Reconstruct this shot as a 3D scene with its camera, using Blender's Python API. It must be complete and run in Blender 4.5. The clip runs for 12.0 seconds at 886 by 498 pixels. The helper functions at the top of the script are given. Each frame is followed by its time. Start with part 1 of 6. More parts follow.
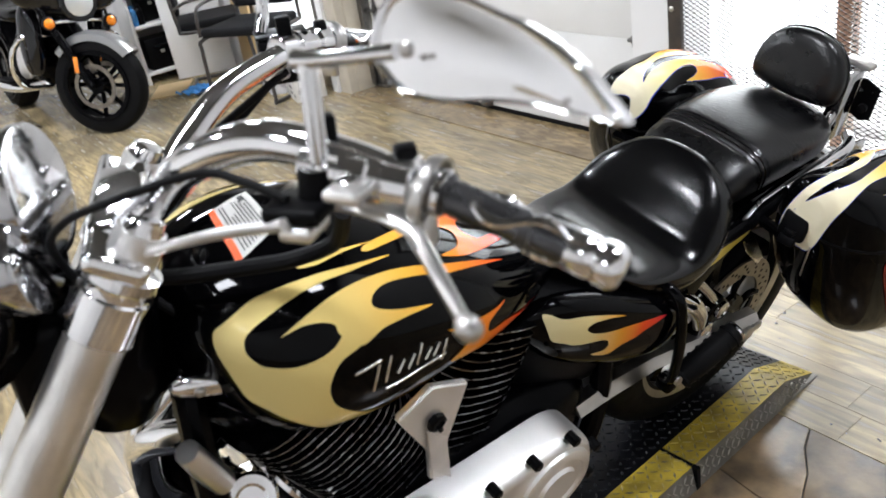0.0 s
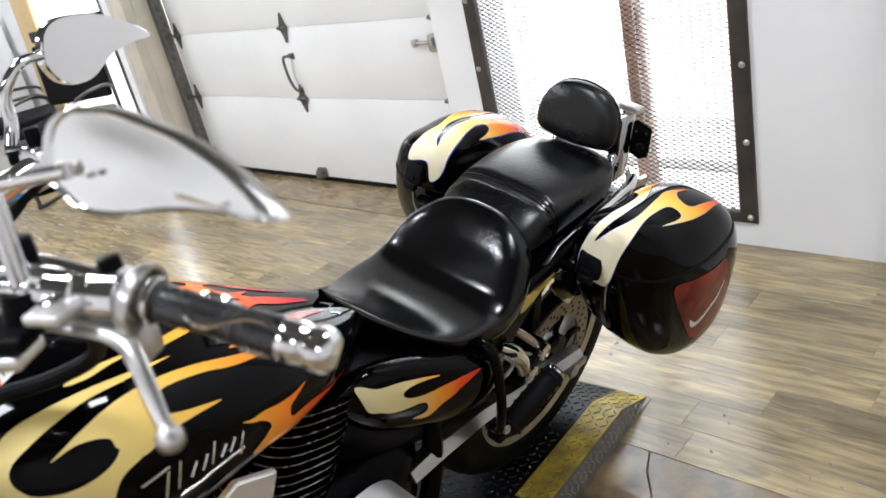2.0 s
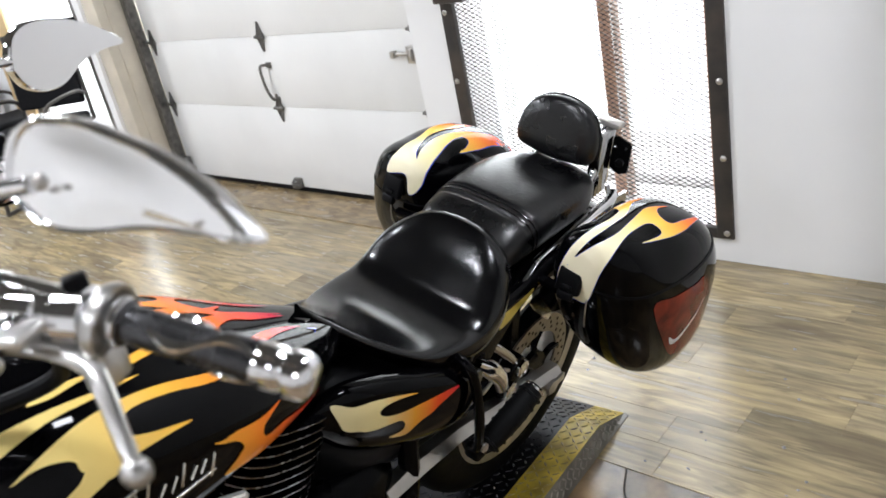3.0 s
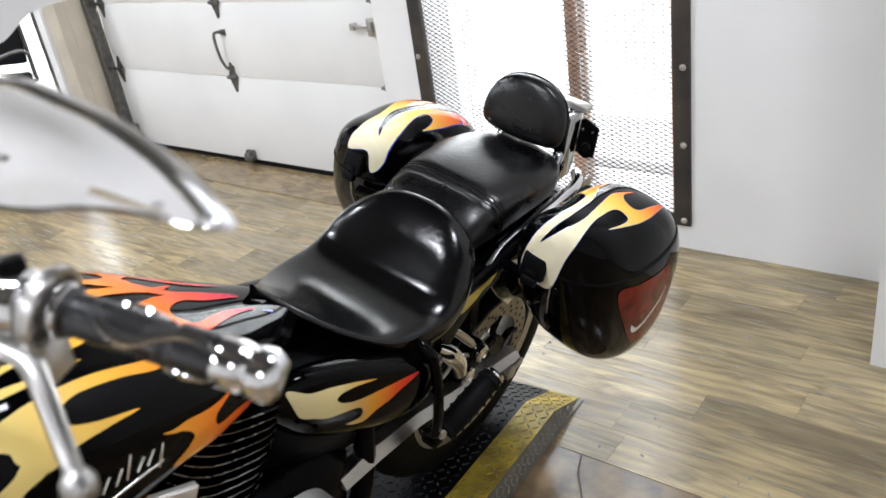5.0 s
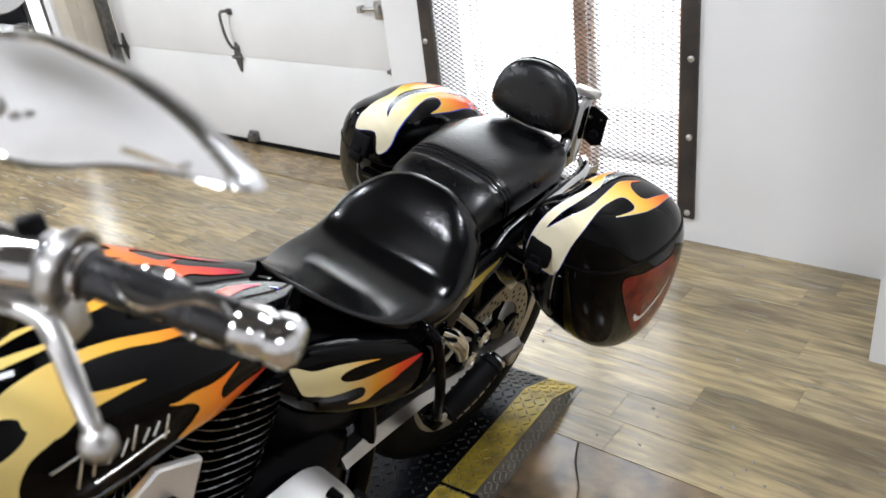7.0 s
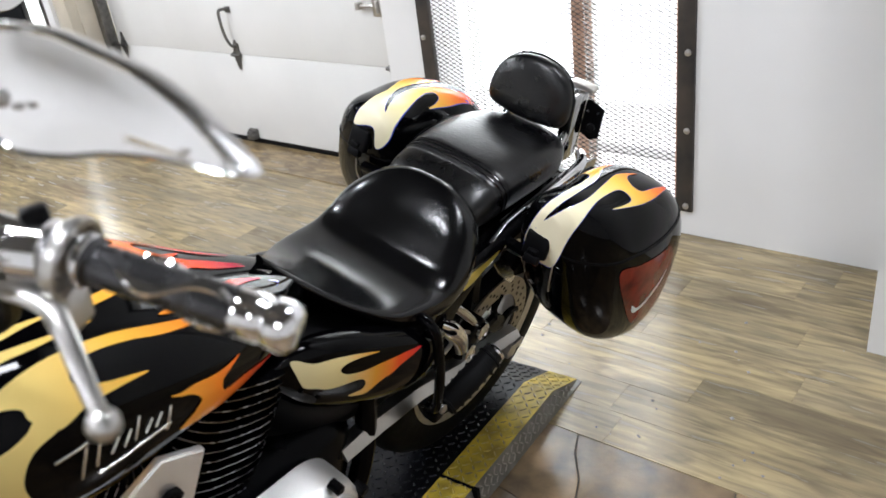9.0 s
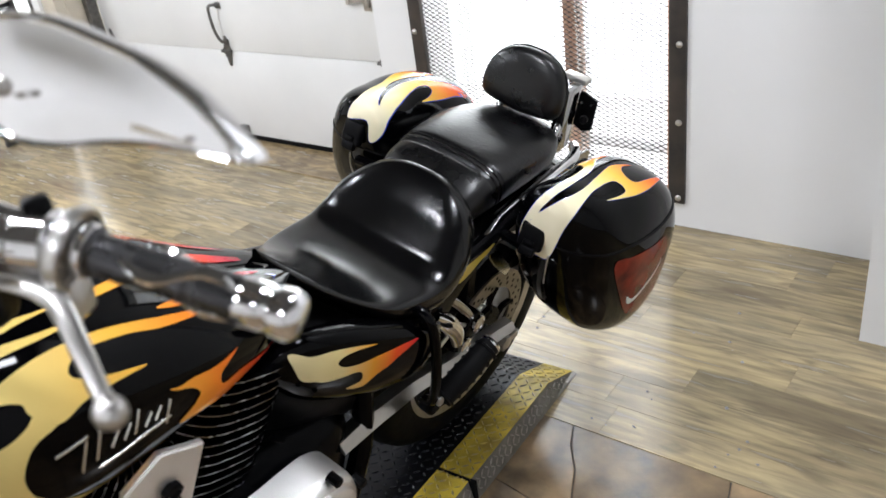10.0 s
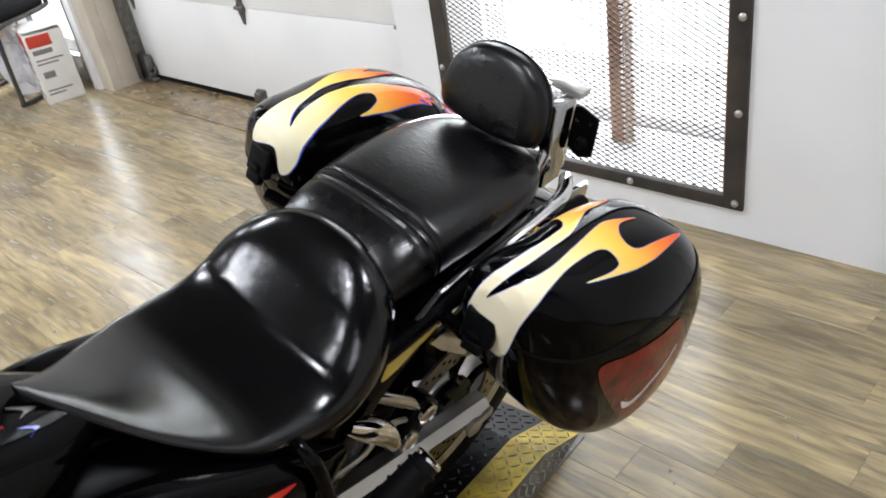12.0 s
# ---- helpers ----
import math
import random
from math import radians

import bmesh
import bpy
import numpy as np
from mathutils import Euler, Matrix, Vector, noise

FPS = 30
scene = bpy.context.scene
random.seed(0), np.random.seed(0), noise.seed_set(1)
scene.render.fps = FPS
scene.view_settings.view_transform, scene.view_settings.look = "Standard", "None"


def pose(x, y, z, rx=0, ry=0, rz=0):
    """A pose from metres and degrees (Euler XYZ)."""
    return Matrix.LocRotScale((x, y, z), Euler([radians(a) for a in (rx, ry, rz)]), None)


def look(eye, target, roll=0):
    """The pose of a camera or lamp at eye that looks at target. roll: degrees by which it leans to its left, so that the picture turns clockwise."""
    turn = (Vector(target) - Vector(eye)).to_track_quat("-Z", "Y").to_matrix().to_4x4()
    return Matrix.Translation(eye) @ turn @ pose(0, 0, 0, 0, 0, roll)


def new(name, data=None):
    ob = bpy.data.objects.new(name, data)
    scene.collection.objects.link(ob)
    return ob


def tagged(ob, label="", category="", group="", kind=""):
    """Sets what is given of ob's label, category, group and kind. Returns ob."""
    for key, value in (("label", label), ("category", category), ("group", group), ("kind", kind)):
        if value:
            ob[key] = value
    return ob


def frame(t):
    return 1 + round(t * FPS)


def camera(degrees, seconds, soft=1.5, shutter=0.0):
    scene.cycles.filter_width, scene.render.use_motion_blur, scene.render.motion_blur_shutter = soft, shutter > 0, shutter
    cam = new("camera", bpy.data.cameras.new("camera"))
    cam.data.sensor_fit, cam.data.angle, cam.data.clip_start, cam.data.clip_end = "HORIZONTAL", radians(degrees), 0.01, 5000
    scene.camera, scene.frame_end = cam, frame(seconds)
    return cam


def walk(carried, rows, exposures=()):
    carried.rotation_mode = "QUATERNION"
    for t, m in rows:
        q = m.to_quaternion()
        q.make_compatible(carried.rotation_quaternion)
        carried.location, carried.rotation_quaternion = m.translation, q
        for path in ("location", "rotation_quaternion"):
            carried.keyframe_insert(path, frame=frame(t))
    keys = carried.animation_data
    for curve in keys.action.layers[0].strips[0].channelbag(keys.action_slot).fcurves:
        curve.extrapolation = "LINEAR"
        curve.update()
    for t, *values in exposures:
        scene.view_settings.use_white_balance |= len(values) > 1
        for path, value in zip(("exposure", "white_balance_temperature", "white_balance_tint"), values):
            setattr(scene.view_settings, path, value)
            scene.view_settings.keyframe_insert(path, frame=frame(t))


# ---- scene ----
# camera and its walk
cam = camera(57.0, 12.0, soft=1.6)
cam.data.dof.use_dof, cam.data.dof.focus_distance, cam.data.dof.aperture_fstop = True, 1.85, 6.8
PATH = [
    (0, (1.109, -1.165, 1.385), (-0.396, -0.207, 0.482), -10.2),
    (0.5, (1.14, -1.128, 1.384), (-0.286, -0.036, 0.504), -11.3),
    (1, (1.16, -1.105, 1.382), (-0.21, 0.074, 0.526), -12.5),
    (1.5, (1.179, -1.095, 1.387), (-0.16, 0.14, 0.561), -13.3),
    (2, (1.184, -1.09, 1.385), (-0.14, 0.162, 0.56), -13.3),
    (2.5, (1.179, -1.082, 1.384), (-0.118, 0.202, 0.566), -12.6),
    (3, (1.164, -1.077, 1.383), (-0.118, 0.225, 0.57), -11.9),
    (5, (1.119, -1.056, 1.374), (-0.062, 0.296, 0.492), -8.9),
    (5.5, (1.111, -1.06, 1.368), (-0.061, 0.287, 0.466), -7.9),
    (6, (1.109, -1.061, 1.369), (-0.064, 0.286, 0.468), -7.8),
    (6.5, (1.109, -1.064, 1.367), (-0.064, 0.281, 0.464), -7.5),
    (7, (1.11, -1.067, 1.367), (-0.062, 0.275, 0.459), -7.3),
    (8.8, (1.116, -1.076, 1.372), (-0.062, 0.261, 0.464), -7.5),
    (9, (1.121, -1.075, 1.366), (-0.051, 0.263, 0.452), -7.8),
    (9.5, (1.124, -1.077, 1.365), (-0.046, 0.264, 0.453), -8.1),
    (10, (1.118, -1.082, 1.363), (-0.036, 0.263, 0.437), -8.1),
    (10.5, (1.104, -1.085, 1.364), (-0.027, 0.295, 0.462), -9.8),
    (11, (1.076, -1.045, 1.338), (0.007, 0.329, 0.353), -11.5),
    (11.5, (1.059, -0.831, 1.311), (-0.24, 0.343, 0.344), -10.2),
    (12, (0.99, -0.586, 1.304), (-0.273, 0.581, 0.282), -9.7),
]
walk(cam, [(t, look(eye, target, roll)) for t, eye, target, roll in PATH])

# ---- world and light ----
world = bpy.data.worlds.new("world")
scene.world = world
world.use_nodes = True
bg = world.node_tree.nodes["Background"]
sky = world.node_tree.nodes.new("ShaderNodeTexSky")
sky.sky_type = "NISHITA"
sky.sun_disc = False
sky.sun_elevation, sky.sun_rotation = radians(40), radians(200)
bg.inputs[1].default_value = 0.1
world.node_tree.links.new(sky.outputs[0], bg.inputs[0])
scene.view_settings.exposure = 0.0
WALL_Y, DOOR_Y, CEIL_Z = 1.385, 1.47, 3.0


def area_lamp(name, m, sx, sy, watts, colour=(1, 1, 1), shape="RECTANGLE"):
    data = bpy.data.lights.new(name, "AREA")
    data.shape, data.size, data.size_y, data.energy, data.color = shape, sx, sy, watts, colour
    ob = new(name, data)
    ob.matrix_world = m
    return ob


# the lamp at x = 1.3 is added, unseen, to brighten the right wall and floor
LAMPS = [(-4.6, -0.4), (-4.6, -2.6), (-2.2, -0.4), (-2.2, -2.6), (0.2, -1.25), (0.2, -3.1), (1.3, 0.2), (2.4, -3.1)]
LAMP_WATTS = {-4.6: 53, -2.2: 53, 0.2: 25, 1.3: 34, 2.4: 17}
for lx, ly in LAMPS:
    area_lamp("ceiling_light_lamp", pose(lx, ly, CEIL_Z - 0.09), 0.24, 0.42, LAMP_WATTS[lx], (0.945, 0.98, 1.07))

# ---- materials ----
def material(name, colour, rough=0.5, metal=0.0, vary=0.0, scale=8.0, bump=0.0, bump_scale=60.0, coat=0.0, dirt=None, dirt_amount=0.0, random_tone=0.0, spec=0.5):
    m = bpy.data.materials.new(name)
    m.use_nodes = True
    nt = m.node_tree
    p = nt.nodes["Principled BSDF"]
    p.inputs["Base Color"].default_value = (*colour, 1)
    p.inputs["Roughness"].default_value = rough
    p.inputs["Metallic"].default_value = metal
    p.inputs["Specular IOR Level"].default_value = spec
    p.inputs["Coat Weight"].default_value = coat
    p.inputs["Coat Roughness"].default_value = 0.03
    tc = nt.nodes.new("ShaderNodeTexCoord")
    colour_out = None
    if vary or dirt:
        n = nt.nodes.new("ShaderNodeTexNoise")
        n.inputs["Scale"].default_value, n.inputs["Detail"].default_value = scale, 6
        nt.links.new(tc.outputs["Object"], n.inputs["Vector"])
        r = nt.nodes.new("ShaderNodeValToRGB")
        low = dirt if dirt else tuple(c * (1 - vary) for c in colour)
        r.color_ramp.elements[0].position = 0.3 if not dirt else 0.5 - 0.35 * (1 - dirt_amount)
        r.color_ramp.elements[1].position = 0.7
        r.color_ramp.elements[0].color = (*low, 1)
        r.color_ramp.elements[1].color = (*(min(1, c * (1 + vary * 0.5)) for c in colour), 1)
        nt.links.new(n.outputs["Fac"], r.inputs[0])
        colour_out = r.outputs[0]
        rr = nt.nodes.new("ShaderNodeMapRange")
        rr.inputs[3].default_value, rr.inputs[4].default_value = rough * 0.8, min(1, rough * 1.25 + 0.02)
        nt.links.new(n.outputs["Fac"], rr.inputs[0])
        nt.links.new(rr.outputs[0], p.inputs["Roughness"])
    if random_tone:
        oi = nt.nodes.new("ShaderNodeObjectInfo")
        mr = nt.nodes.new("ShaderNodeMapRange")
        mr.inputs[3].default_value, mr.inputs[4].default_value = 1 - random_tone, 1 + random_tone
        nt.links.new(oi.outputs["Random"], mr.inputs[0])
        hsv = nt.nodes.new("ShaderNodeHueSaturation")
        hsv.inputs["Color"].default_value = (*colour, 1)
        if colour_out:
            nt.links.new(colour_out, hsv.inputs["Color"])
        nt.links.new(mr.outputs[0], hsv.inputs["Value"])
        colour_out = hsv.outputs[0]
    if colour_out:
        nt.links.new(colour_out, p.inputs["Base Color"])
    if bump:
        b = nt.nodes.new("ShaderNodeBump")
        n2 = nt.nodes.new("ShaderNodeTexNoise")
        n2.inputs["Scale"].default_value, n2.inputs["Detail"].default_value = bump_scale, 4
        nt.links.new(tc.outputs["Object"], n2.inputs["Vector"])
        b.inputs["Strength"].default_value, b.inputs["Distance"].default_value = bump, 0.002
        nt.links.new(n2.outputs["Fac"], b.inputs["Height"])
        nt.links.new(b.outputs[0], p.inputs["Normal"])
    return m


def glow(name, colour, strength):
    m = bpy.data.materials.new(name)
    m.use_nodes = True
    p = m.node_tree.nodes["Principled BSDF"]
    p.inputs["Base Color"].default_value = (*colour, 1)
    p.inputs["Emission Color"].default_value = (*colour, 1)
    p.inputs["Emission Strength"].default_value = strength
    return m


def leather(name, rough, spec, crease):
    """Black vinyl: soft sheen, fine stretch creases that run across and a pebble grain."""
    m = material(name, (0.0016, 0.0016, 0.0019), rough, vary=0.3, scale=14, spec=spec)
    nt = m.node_tree
    p = nt.nodes["Principled BSDF"]
    tc = nt.nodes["Texture Coordinate"]
    # creases gather behind the fold of the rider seat; the front is stretched smooth
    sp = nt.nodes.new("ShaderNodeSeparateXYZ")
    nt.links.new(tc.outputs["Object"], sp.inputs[0])
    worn = nt.nodes.new("ShaderNodeMapRange")
    worn.inputs[1].default_value, worn.inputs[2].default_value, worn.inputs[3].default_value = -0.215, -0.15, 0.12
    nt.links.new(sp.outputs[1], worn.inputs[0])
    last = None
    for noise_kind, scale, turn, detail, bend, strength, depth in (("RIDGED_MULTIFRACTAL", (26, 60, 40), 0.7, 5, 1.2, 0.34 * crease, 0.001), ("RIDGED_MULTIFRACTAL", (110, 60, 80), -0.5, 4, 1.5, 0.34 * crease, 0.0007)):
        mp = nt.nodes.new("ShaderNodeMapping")
        mp.inputs["Scale"].default_value = scale
        mp.inputs["Rotation"].default_value = (0.2, 0.1, turn)
        nt.links.new(tc.outputs["Object"], mp.inputs[0])
        w = nt.nodes.new("ShaderNodeTexNoise")
        w.noise_type = noise_kind
        w.inputs["Scale"].default_value, w.inputs["Detail"].default_value, w.inputs["Distortion"].default_value = 1.3, detail, bend
        nt.links.new(mp.outputs[0], w.inputs["Vector"])
        b = nt.nodes.new("ShaderNodeBump")
        b.inputs["Strength"].default_value, b.inputs["Distance"].default_value = strength, depth
        amount = nt.nodes.new("ShaderNodeMath")
        amount.operation = "MULTIPLY"
        nt.links.new(w.outputs["Fac"], amount.inputs[0])
        nt.links.new(worn.outputs[0], amount.inputs[1])
        nt.links.new(amount.outputs[0], b.inputs["Height"])
        if last:
            nt.links.new(last.outputs[0], b.inputs["Normal"])
        last = b
    v = nt.nodes.new("ShaderNodeTexVoronoi")
    v.inputs["Scale"].default_value = 520
    nt.links.new(tc.outputs["Object"], v.inputs["Vector"])
    b2 = nt.nodes.new("ShaderNodeBump")
    b2.inputs["Strength"].default_value, b2.inputs["Distance"].default_value = 0.1, 0.0005
    nt.links.new(v.outputs["Distance"], b2.inputs["Height"])
    nt.links.new(last.outputs[0], b2.inputs["Normal"])
    nt.links.new(b2.outputs[0], p.inputs["Normal"])
    return m


def flame_paint(name, y0, y1, stops):
    """Airbrushed flame colour that runs along the machine from y0 to y1."""
    m = material(name, (0.8, 0.6, 0.2), 0.12, spec=0.12)
    nt = m.node_tree
    tc = nt.nodes["Texture Coordinate"]
    sp = nt.nodes.new("ShaderNodeSeparateXYZ")
    nt.links.new(tc.outputs["Object"], sp.inputs[0])
    n = nt.nodes.new("ShaderNodeTexNoise")
    n.inputs["Scale"].default_value = 14
    nt.links.new(tc.outputs["Object"], n.inputs["Vector"])
    ad = nt.nodes.new("ShaderNodeMath")
    ad.operation = "MULTIPLY_ADD"
    ad.inputs[1].default_value = 0.06 * abs(y1 - y0)
    nt.links.new(n.outputs["Fac"], ad.inputs[0])
    nt.links.new(sp.outputs[1], ad.inputs[2])
    mr = nt.nodes.new("ShaderNodeMapRange")
    mr.inputs[1].default_value, mr.inputs[2].default_value = y0, y1
    nt.links.new(ad.outputs[0], mr.inputs[0])
    r = nt.nodes.new("ShaderNodeValToRGB")
    while len(r.color_ramp.elements) < len(stops):
        r.color_ramp.elements.new(0.5)
    for e, (pos, c) in zip(r.color_ramp.elements, stops):
        e.position, e.color = pos, (*c, 1)
    nt.links.new(mr.outputs[0], r.inputs[0])
    nt.links.new(r.outputs[0], nt.nodes["Principled BSDF"].inputs["Base Color"])
    return m


def wood_planks(name, tint, grain=(1.2, 14, 1)):
    """Weathered oak vinyl: each board takes its own tone, with long grain, dark weathered streaks and a grey wash."""
    m = material(name, tint, 0.38)
    nt = m.node_tree
    p = nt.nodes["Principled BSDF"]
    geo = nt.nodes.new("ShaderNodeNewGeometry")
    oi = nt.nodes.new("ShaderNodeObjectInfo")
    # joined boards differ by island, single boards by object
    seed = nt.nodes.new("ShaderNodeMath")
    seed.operation = "ADD"
    nt.links.new(oi.outputs["Random"], seed.inputs[0])
    nt.links.new(geo.outputs["Random Per Island"], seed.inputs[1])
    fr = nt.nodes.new("ShaderNodeMath")
    fr.operation = "FRACT"
    nt.links.new(seed.outputs[0], fr.inputs[0])
    off = nt.nodes.new("ShaderNodeVectorMath")
    off.operation = "MULTIPLY_ADD"
    off.inputs[1].default_value = (37, 11, 5)
    nt.links.new(fr.outputs[0], off.inputs[0])
    nt.links.new(geo.outputs["Position"], off.inputs[2])

    def streaks(scale, size, detail, bend):
        mp = nt.nodes.new("ShaderNodeMapping")
        mp.inputs["Scale"].default_value = scale
        nt.links.new(off.outputs[0], mp.inputs[0])
        n = nt.nodes.new("ShaderNodeTexNoise")
        n.inputs["Scale"].default_value, n.inputs["Detail"].default_value, n.inputs["Distortion"].default_value = size, detail, bend
        nt.links.new(mp.outputs[0], n.inputs["Vector"])
        return n.outputs["Fac"]

    def ranged(fac, a, b, lo, hi):
        mr = nt.nodes.new("ShaderNodeMapRange")
        mr.inputs[1].default_value, mr.inputs[2].default_value, mr.inputs[3].default_value, mr.inputs[4].default_value = a, b, lo, hi
        nt.links.new(fac, mr.inputs[0])
        return mr.outputs[0]

    def blend(fac, a, b):
        mix = nt.nodes.new("ShaderNodeMix")
        mix.data_type = "RGBA"
        nt.links.new(fac, mix.inputs["Factor"])
        for key, c in (("A", a), ("B", b)):
            if isinstance(c, tuple):
                mix.inputs[key].default_value = (*c, 1)
            else:
                nt.links.new(c, mix.inputs[key])
        return mix.outputs["Result"]

    fine = streaks((grain[0] * 1.3, grain[1] * 1.6, 1), 2.6, 8, 0.4)
    broad = streaks((grain[0] * 1.7, grain[1] * 1.35, 1), 1.7, 7, 0.9)
    wash = streaks((0.8, 2.0, 1), 1.1, 3, 0.3)
    pale = tuple(c * k for c, k in zip(tint, (1.5, 1.45, 1.3)))
    brown = tuple(c * k for c, k in zip(tint, (0.42, 0.41, 0.43)))
    grey = (0.185, 0.165, 0.13)
    base = blend(ranged(fine, 0.34, 0.66, 0.0, 1.0), tuple(c * 0.74 for c in tint), pale)
    base = blend(ranged(wash, 0.46, 0.68, 0.0, 0.6), base, grey)
    base = blend(ranged(broad, 0.5, 0.66, 0.0, 0.66), base, brown)
    # weathered patches that run over several boards
    patch = nt.nodes.new("ShaderNodeTexNoise")
    patch.inputs["Scale"].default_value, patch.inputs["Detail"].default_value, patch.inputs["Distortion"].default_value = 1.0, 9, 0.6
    pm = nt.nodes.new("ShaderNodeMapping")
    pm.inputs["Scale"].default_value = (1.6, 5.5, 1)
    nt.links.new(geo.outputs["Position"], pm.inputs[0])
    nt.links.new(pm.outputs[0], patch.inputs["Vector"])
    base = blend(ranged(patch.outputs["Fac"], 0.48, 0.68, 0.0, 0.62), base, tuple(c * k for c, k in zip(tint, (0.4, 0.38, 0.4))))
    hsv = nt.nodes.new("ShaderNodeHueSaturation")
    nt.links.new(ranged(fr.outputs[0], 0.0, 1.0, 0.84, 1.2), hsv.inputs["Value"])
    nt.links.new(base, hsv.inputs["Color"])
    nt.links.new(hsv.outputs[0], p.inputs["Base Color"])
    nt.links.new(ranged(fine, 0.3, 0.7, 0.29, 0.18), p.inputs["Roughness"])
    b = nt.nodes.new("ShaderNodeBump")
    b.inputs["Strength"].default_value, b.inputs["Distance"].default_value = 0.25, 0.001
    nt.links.new(fine, b.inputs["Height"])
    nt.links.new(b.outputs[0], p.inputs["Normal"])
    return m


M_BLACK = material("black_gloss_paint", (0.001, 0.001, 0.0013), 0.04, vary=0.2, scale=30, spec=0.11)
M_CHROME = material("chrome", (0.84, 0.84, 0.85), 0.055, 1.0, vary=0.06, scale=25)
# same chrome with shade put into its colour, for parts that mirror dark surroundings
M_CHROME_SHADED = material("shaded_chrome", (0.5, 0.5, 0.51), 0.09, 1.0, vary=0.15, scale=25)
M_SATIN = material("satin_aluminium", (0.84, 0.83, 0.81), 0.32, 1.0, vary=0.12, scale=20, bump=0.05, bump_scale=300)
M_CAST = material("bright_cast_cover", (0.93, 0.92, 0.9), 0.45, 1.0, vary=0.06, scale=12, bump=0.04, bump_scale=220)
M_LEATHER = leather("black_vinyl", 0.16, 0.36, 0.75)
M_LEATHER_MATT = leather("matt_black_vinyl", 0.27, 0.4, 1.2)
M_RUBBER = material("black_rubber", (0.004, 0.004, 0.0045), 0.55, spec=0.1, vary=0.3, scale=40, bump=0.15, bump_scale=180)
M_PLASTIC = material("black_plastic", (0.003, 0.003, 0.0035), 0.36, spec=0.07, vary=0.2, scale=30, bump=0.1, bump_scale=400)
M_ENGINE = material("black_engine_enamel", (0.0015, 0.0015, 0.002), 0.22, spec=0.06, vary=0.3, scale=20)
M_LEVER = material("satin_lever_metal", (0.55, 0.54, 0.52), 0.3, 1.0, vary=0.12, scale=20, bump=0.05, bump_scale=300)
M_FIN = material("machined_fin_edge", (0.34, 0.34, 0.34), 0.25, 1.0, vary=0.1, scale=60)
M_STEEL = material("dull_steel", (0.55, 0.53, 0.5), 0.38, 1.0, vary=0.25, scale=25)
M_HINGE = material("dark_galvanised_steel", (0.20, 0.195, 0.185), 0.4, 0.9, vary=0.4, scale=30)
M_DISC = material("brown_steel_disc", (0.22, 0.195, 0.165), 0.34, 1.0, vary=0.25, scale=40)
M_PEWTER = material("silver_script", (0.72, 0.70, 0.64), 0.25, 0.9)
M_WHITE_WALL = material("white_wall_paint", (0.78, 0.78, 0.775), 0.6, vary=0.05, scale=1.6, bump=0.12, bump_scale=90)
M_TRIM_WHITE = material("white_trim_paint", (0.82, 0.81, 0.79), 0.42, vary=0.05, scale=4, bump=0.05, bump_scale=60)
M_DOOR = material("garage_door_steel", (0.77, 0.77, 0.755), 0.42, vary=0.05, scale=2.5, bump=0.12, bump_scale=320)
M_BEIGE = material("beige_timber", (0.56, 0.51, 0.42), 0.55, vary=0.18, scale=5, bump=0.1, bump_scale=70)
M_BLACK_STEEL = material("black_painted_steel", (0.02, 0.02, 0.021), 0.45, 0.2, vary=0.5, scale=9, dirt=(0.075, 0.06, 0.05), dirt_amount=0.25, bump=0.15, bump_scale=120)
M_PLATE_BLACK = material("black_tread_plate", (0.006, 0.0065, 0.009), 0.3, 0.1, spec=0.25, vary=0.5, scale=18, bump=0.1)
M_PLATE_YELLOW = material("yellow_tread_plate", (0.70, 0.52, 0.05), 0.4, vary=0.3, scale=14, dirt=(0.16, 0.11, 0.03), dirt_amount=0.25)
M_PLATE_STEEL = material("bare_tread_plate", (0.28, 0.27, 0.25), 0.42, 0.8, vary=0.3, scale=18)
M_TREAD_BLACK = material("worn_black_tread", (0.03, 0.032, 0.04), 0.22, 0.6, vary=0.5, scale=30)
M_TREAD_YELLOW = material("worn_yellow_tread", (0.50, 0.38, 0.08), 0.3, 0.2, vary=0.4, scale=30, dirt=(0.2, 0.17, 0.1), dirt_amount=0.5)
M_TREAD_STEEL = material("bright_steel_tread", (0.4, 0.385, 0.35), 0.32, 1.0, vary=0.2, scale=30)
M_GRIP = material("dark_chrome_grip", (0.10, 0.10, 0.105), 0.25, 0.85, vary=0.4, scale=40)
M_CEIL = material("grey_ceiling", (0.10, 0.10, 0.10), 0.8, vary=0.04, scale=2, bump=0.2, bump_scale=50)
M_GLOW_LAMP = glow("lamp_diffuser", (0.96, 0.985, 1.0), 12.0)
M_OUTSIDE = glow("bright_outdoors", (0.96, 0.98, 1.0), 0.85)
M_SKY = glow("bright_overcast_sky", (0.93, 0.97, 1.0), 8.8)
M_WOOD = wood_planks("oak_vinyl_plank", (0.322, 0.258, 0.153), (1.5, 11, 1))
M_PLY = wood_planks("plywood_apron", (0.27, 0.20, 0.115), (3, 9, 1))
M_SLATE = material("slate_look_vinyl", (0.30, 0.205, 0.11), 0.17, vary=0.3, scale=9, dirt=(0.05, 0.042, 0.036), dirt_amount=0.35, bump=0.5, bump_scale=22, random_tone=0.3)
M_GROUT = material("dark_joint", (0.055, 0.046, 0.038), 0.7, vary=0.3, scale=12)
M_SUB = material("subfloor", (0.10, 0.08, 0.06), 0.8, vary=0.2, scale=6)
M_BROWN = material("brown_post_paint", (0.52, 0.30, 0.20), 0.5, vary=0.3, scale=9)
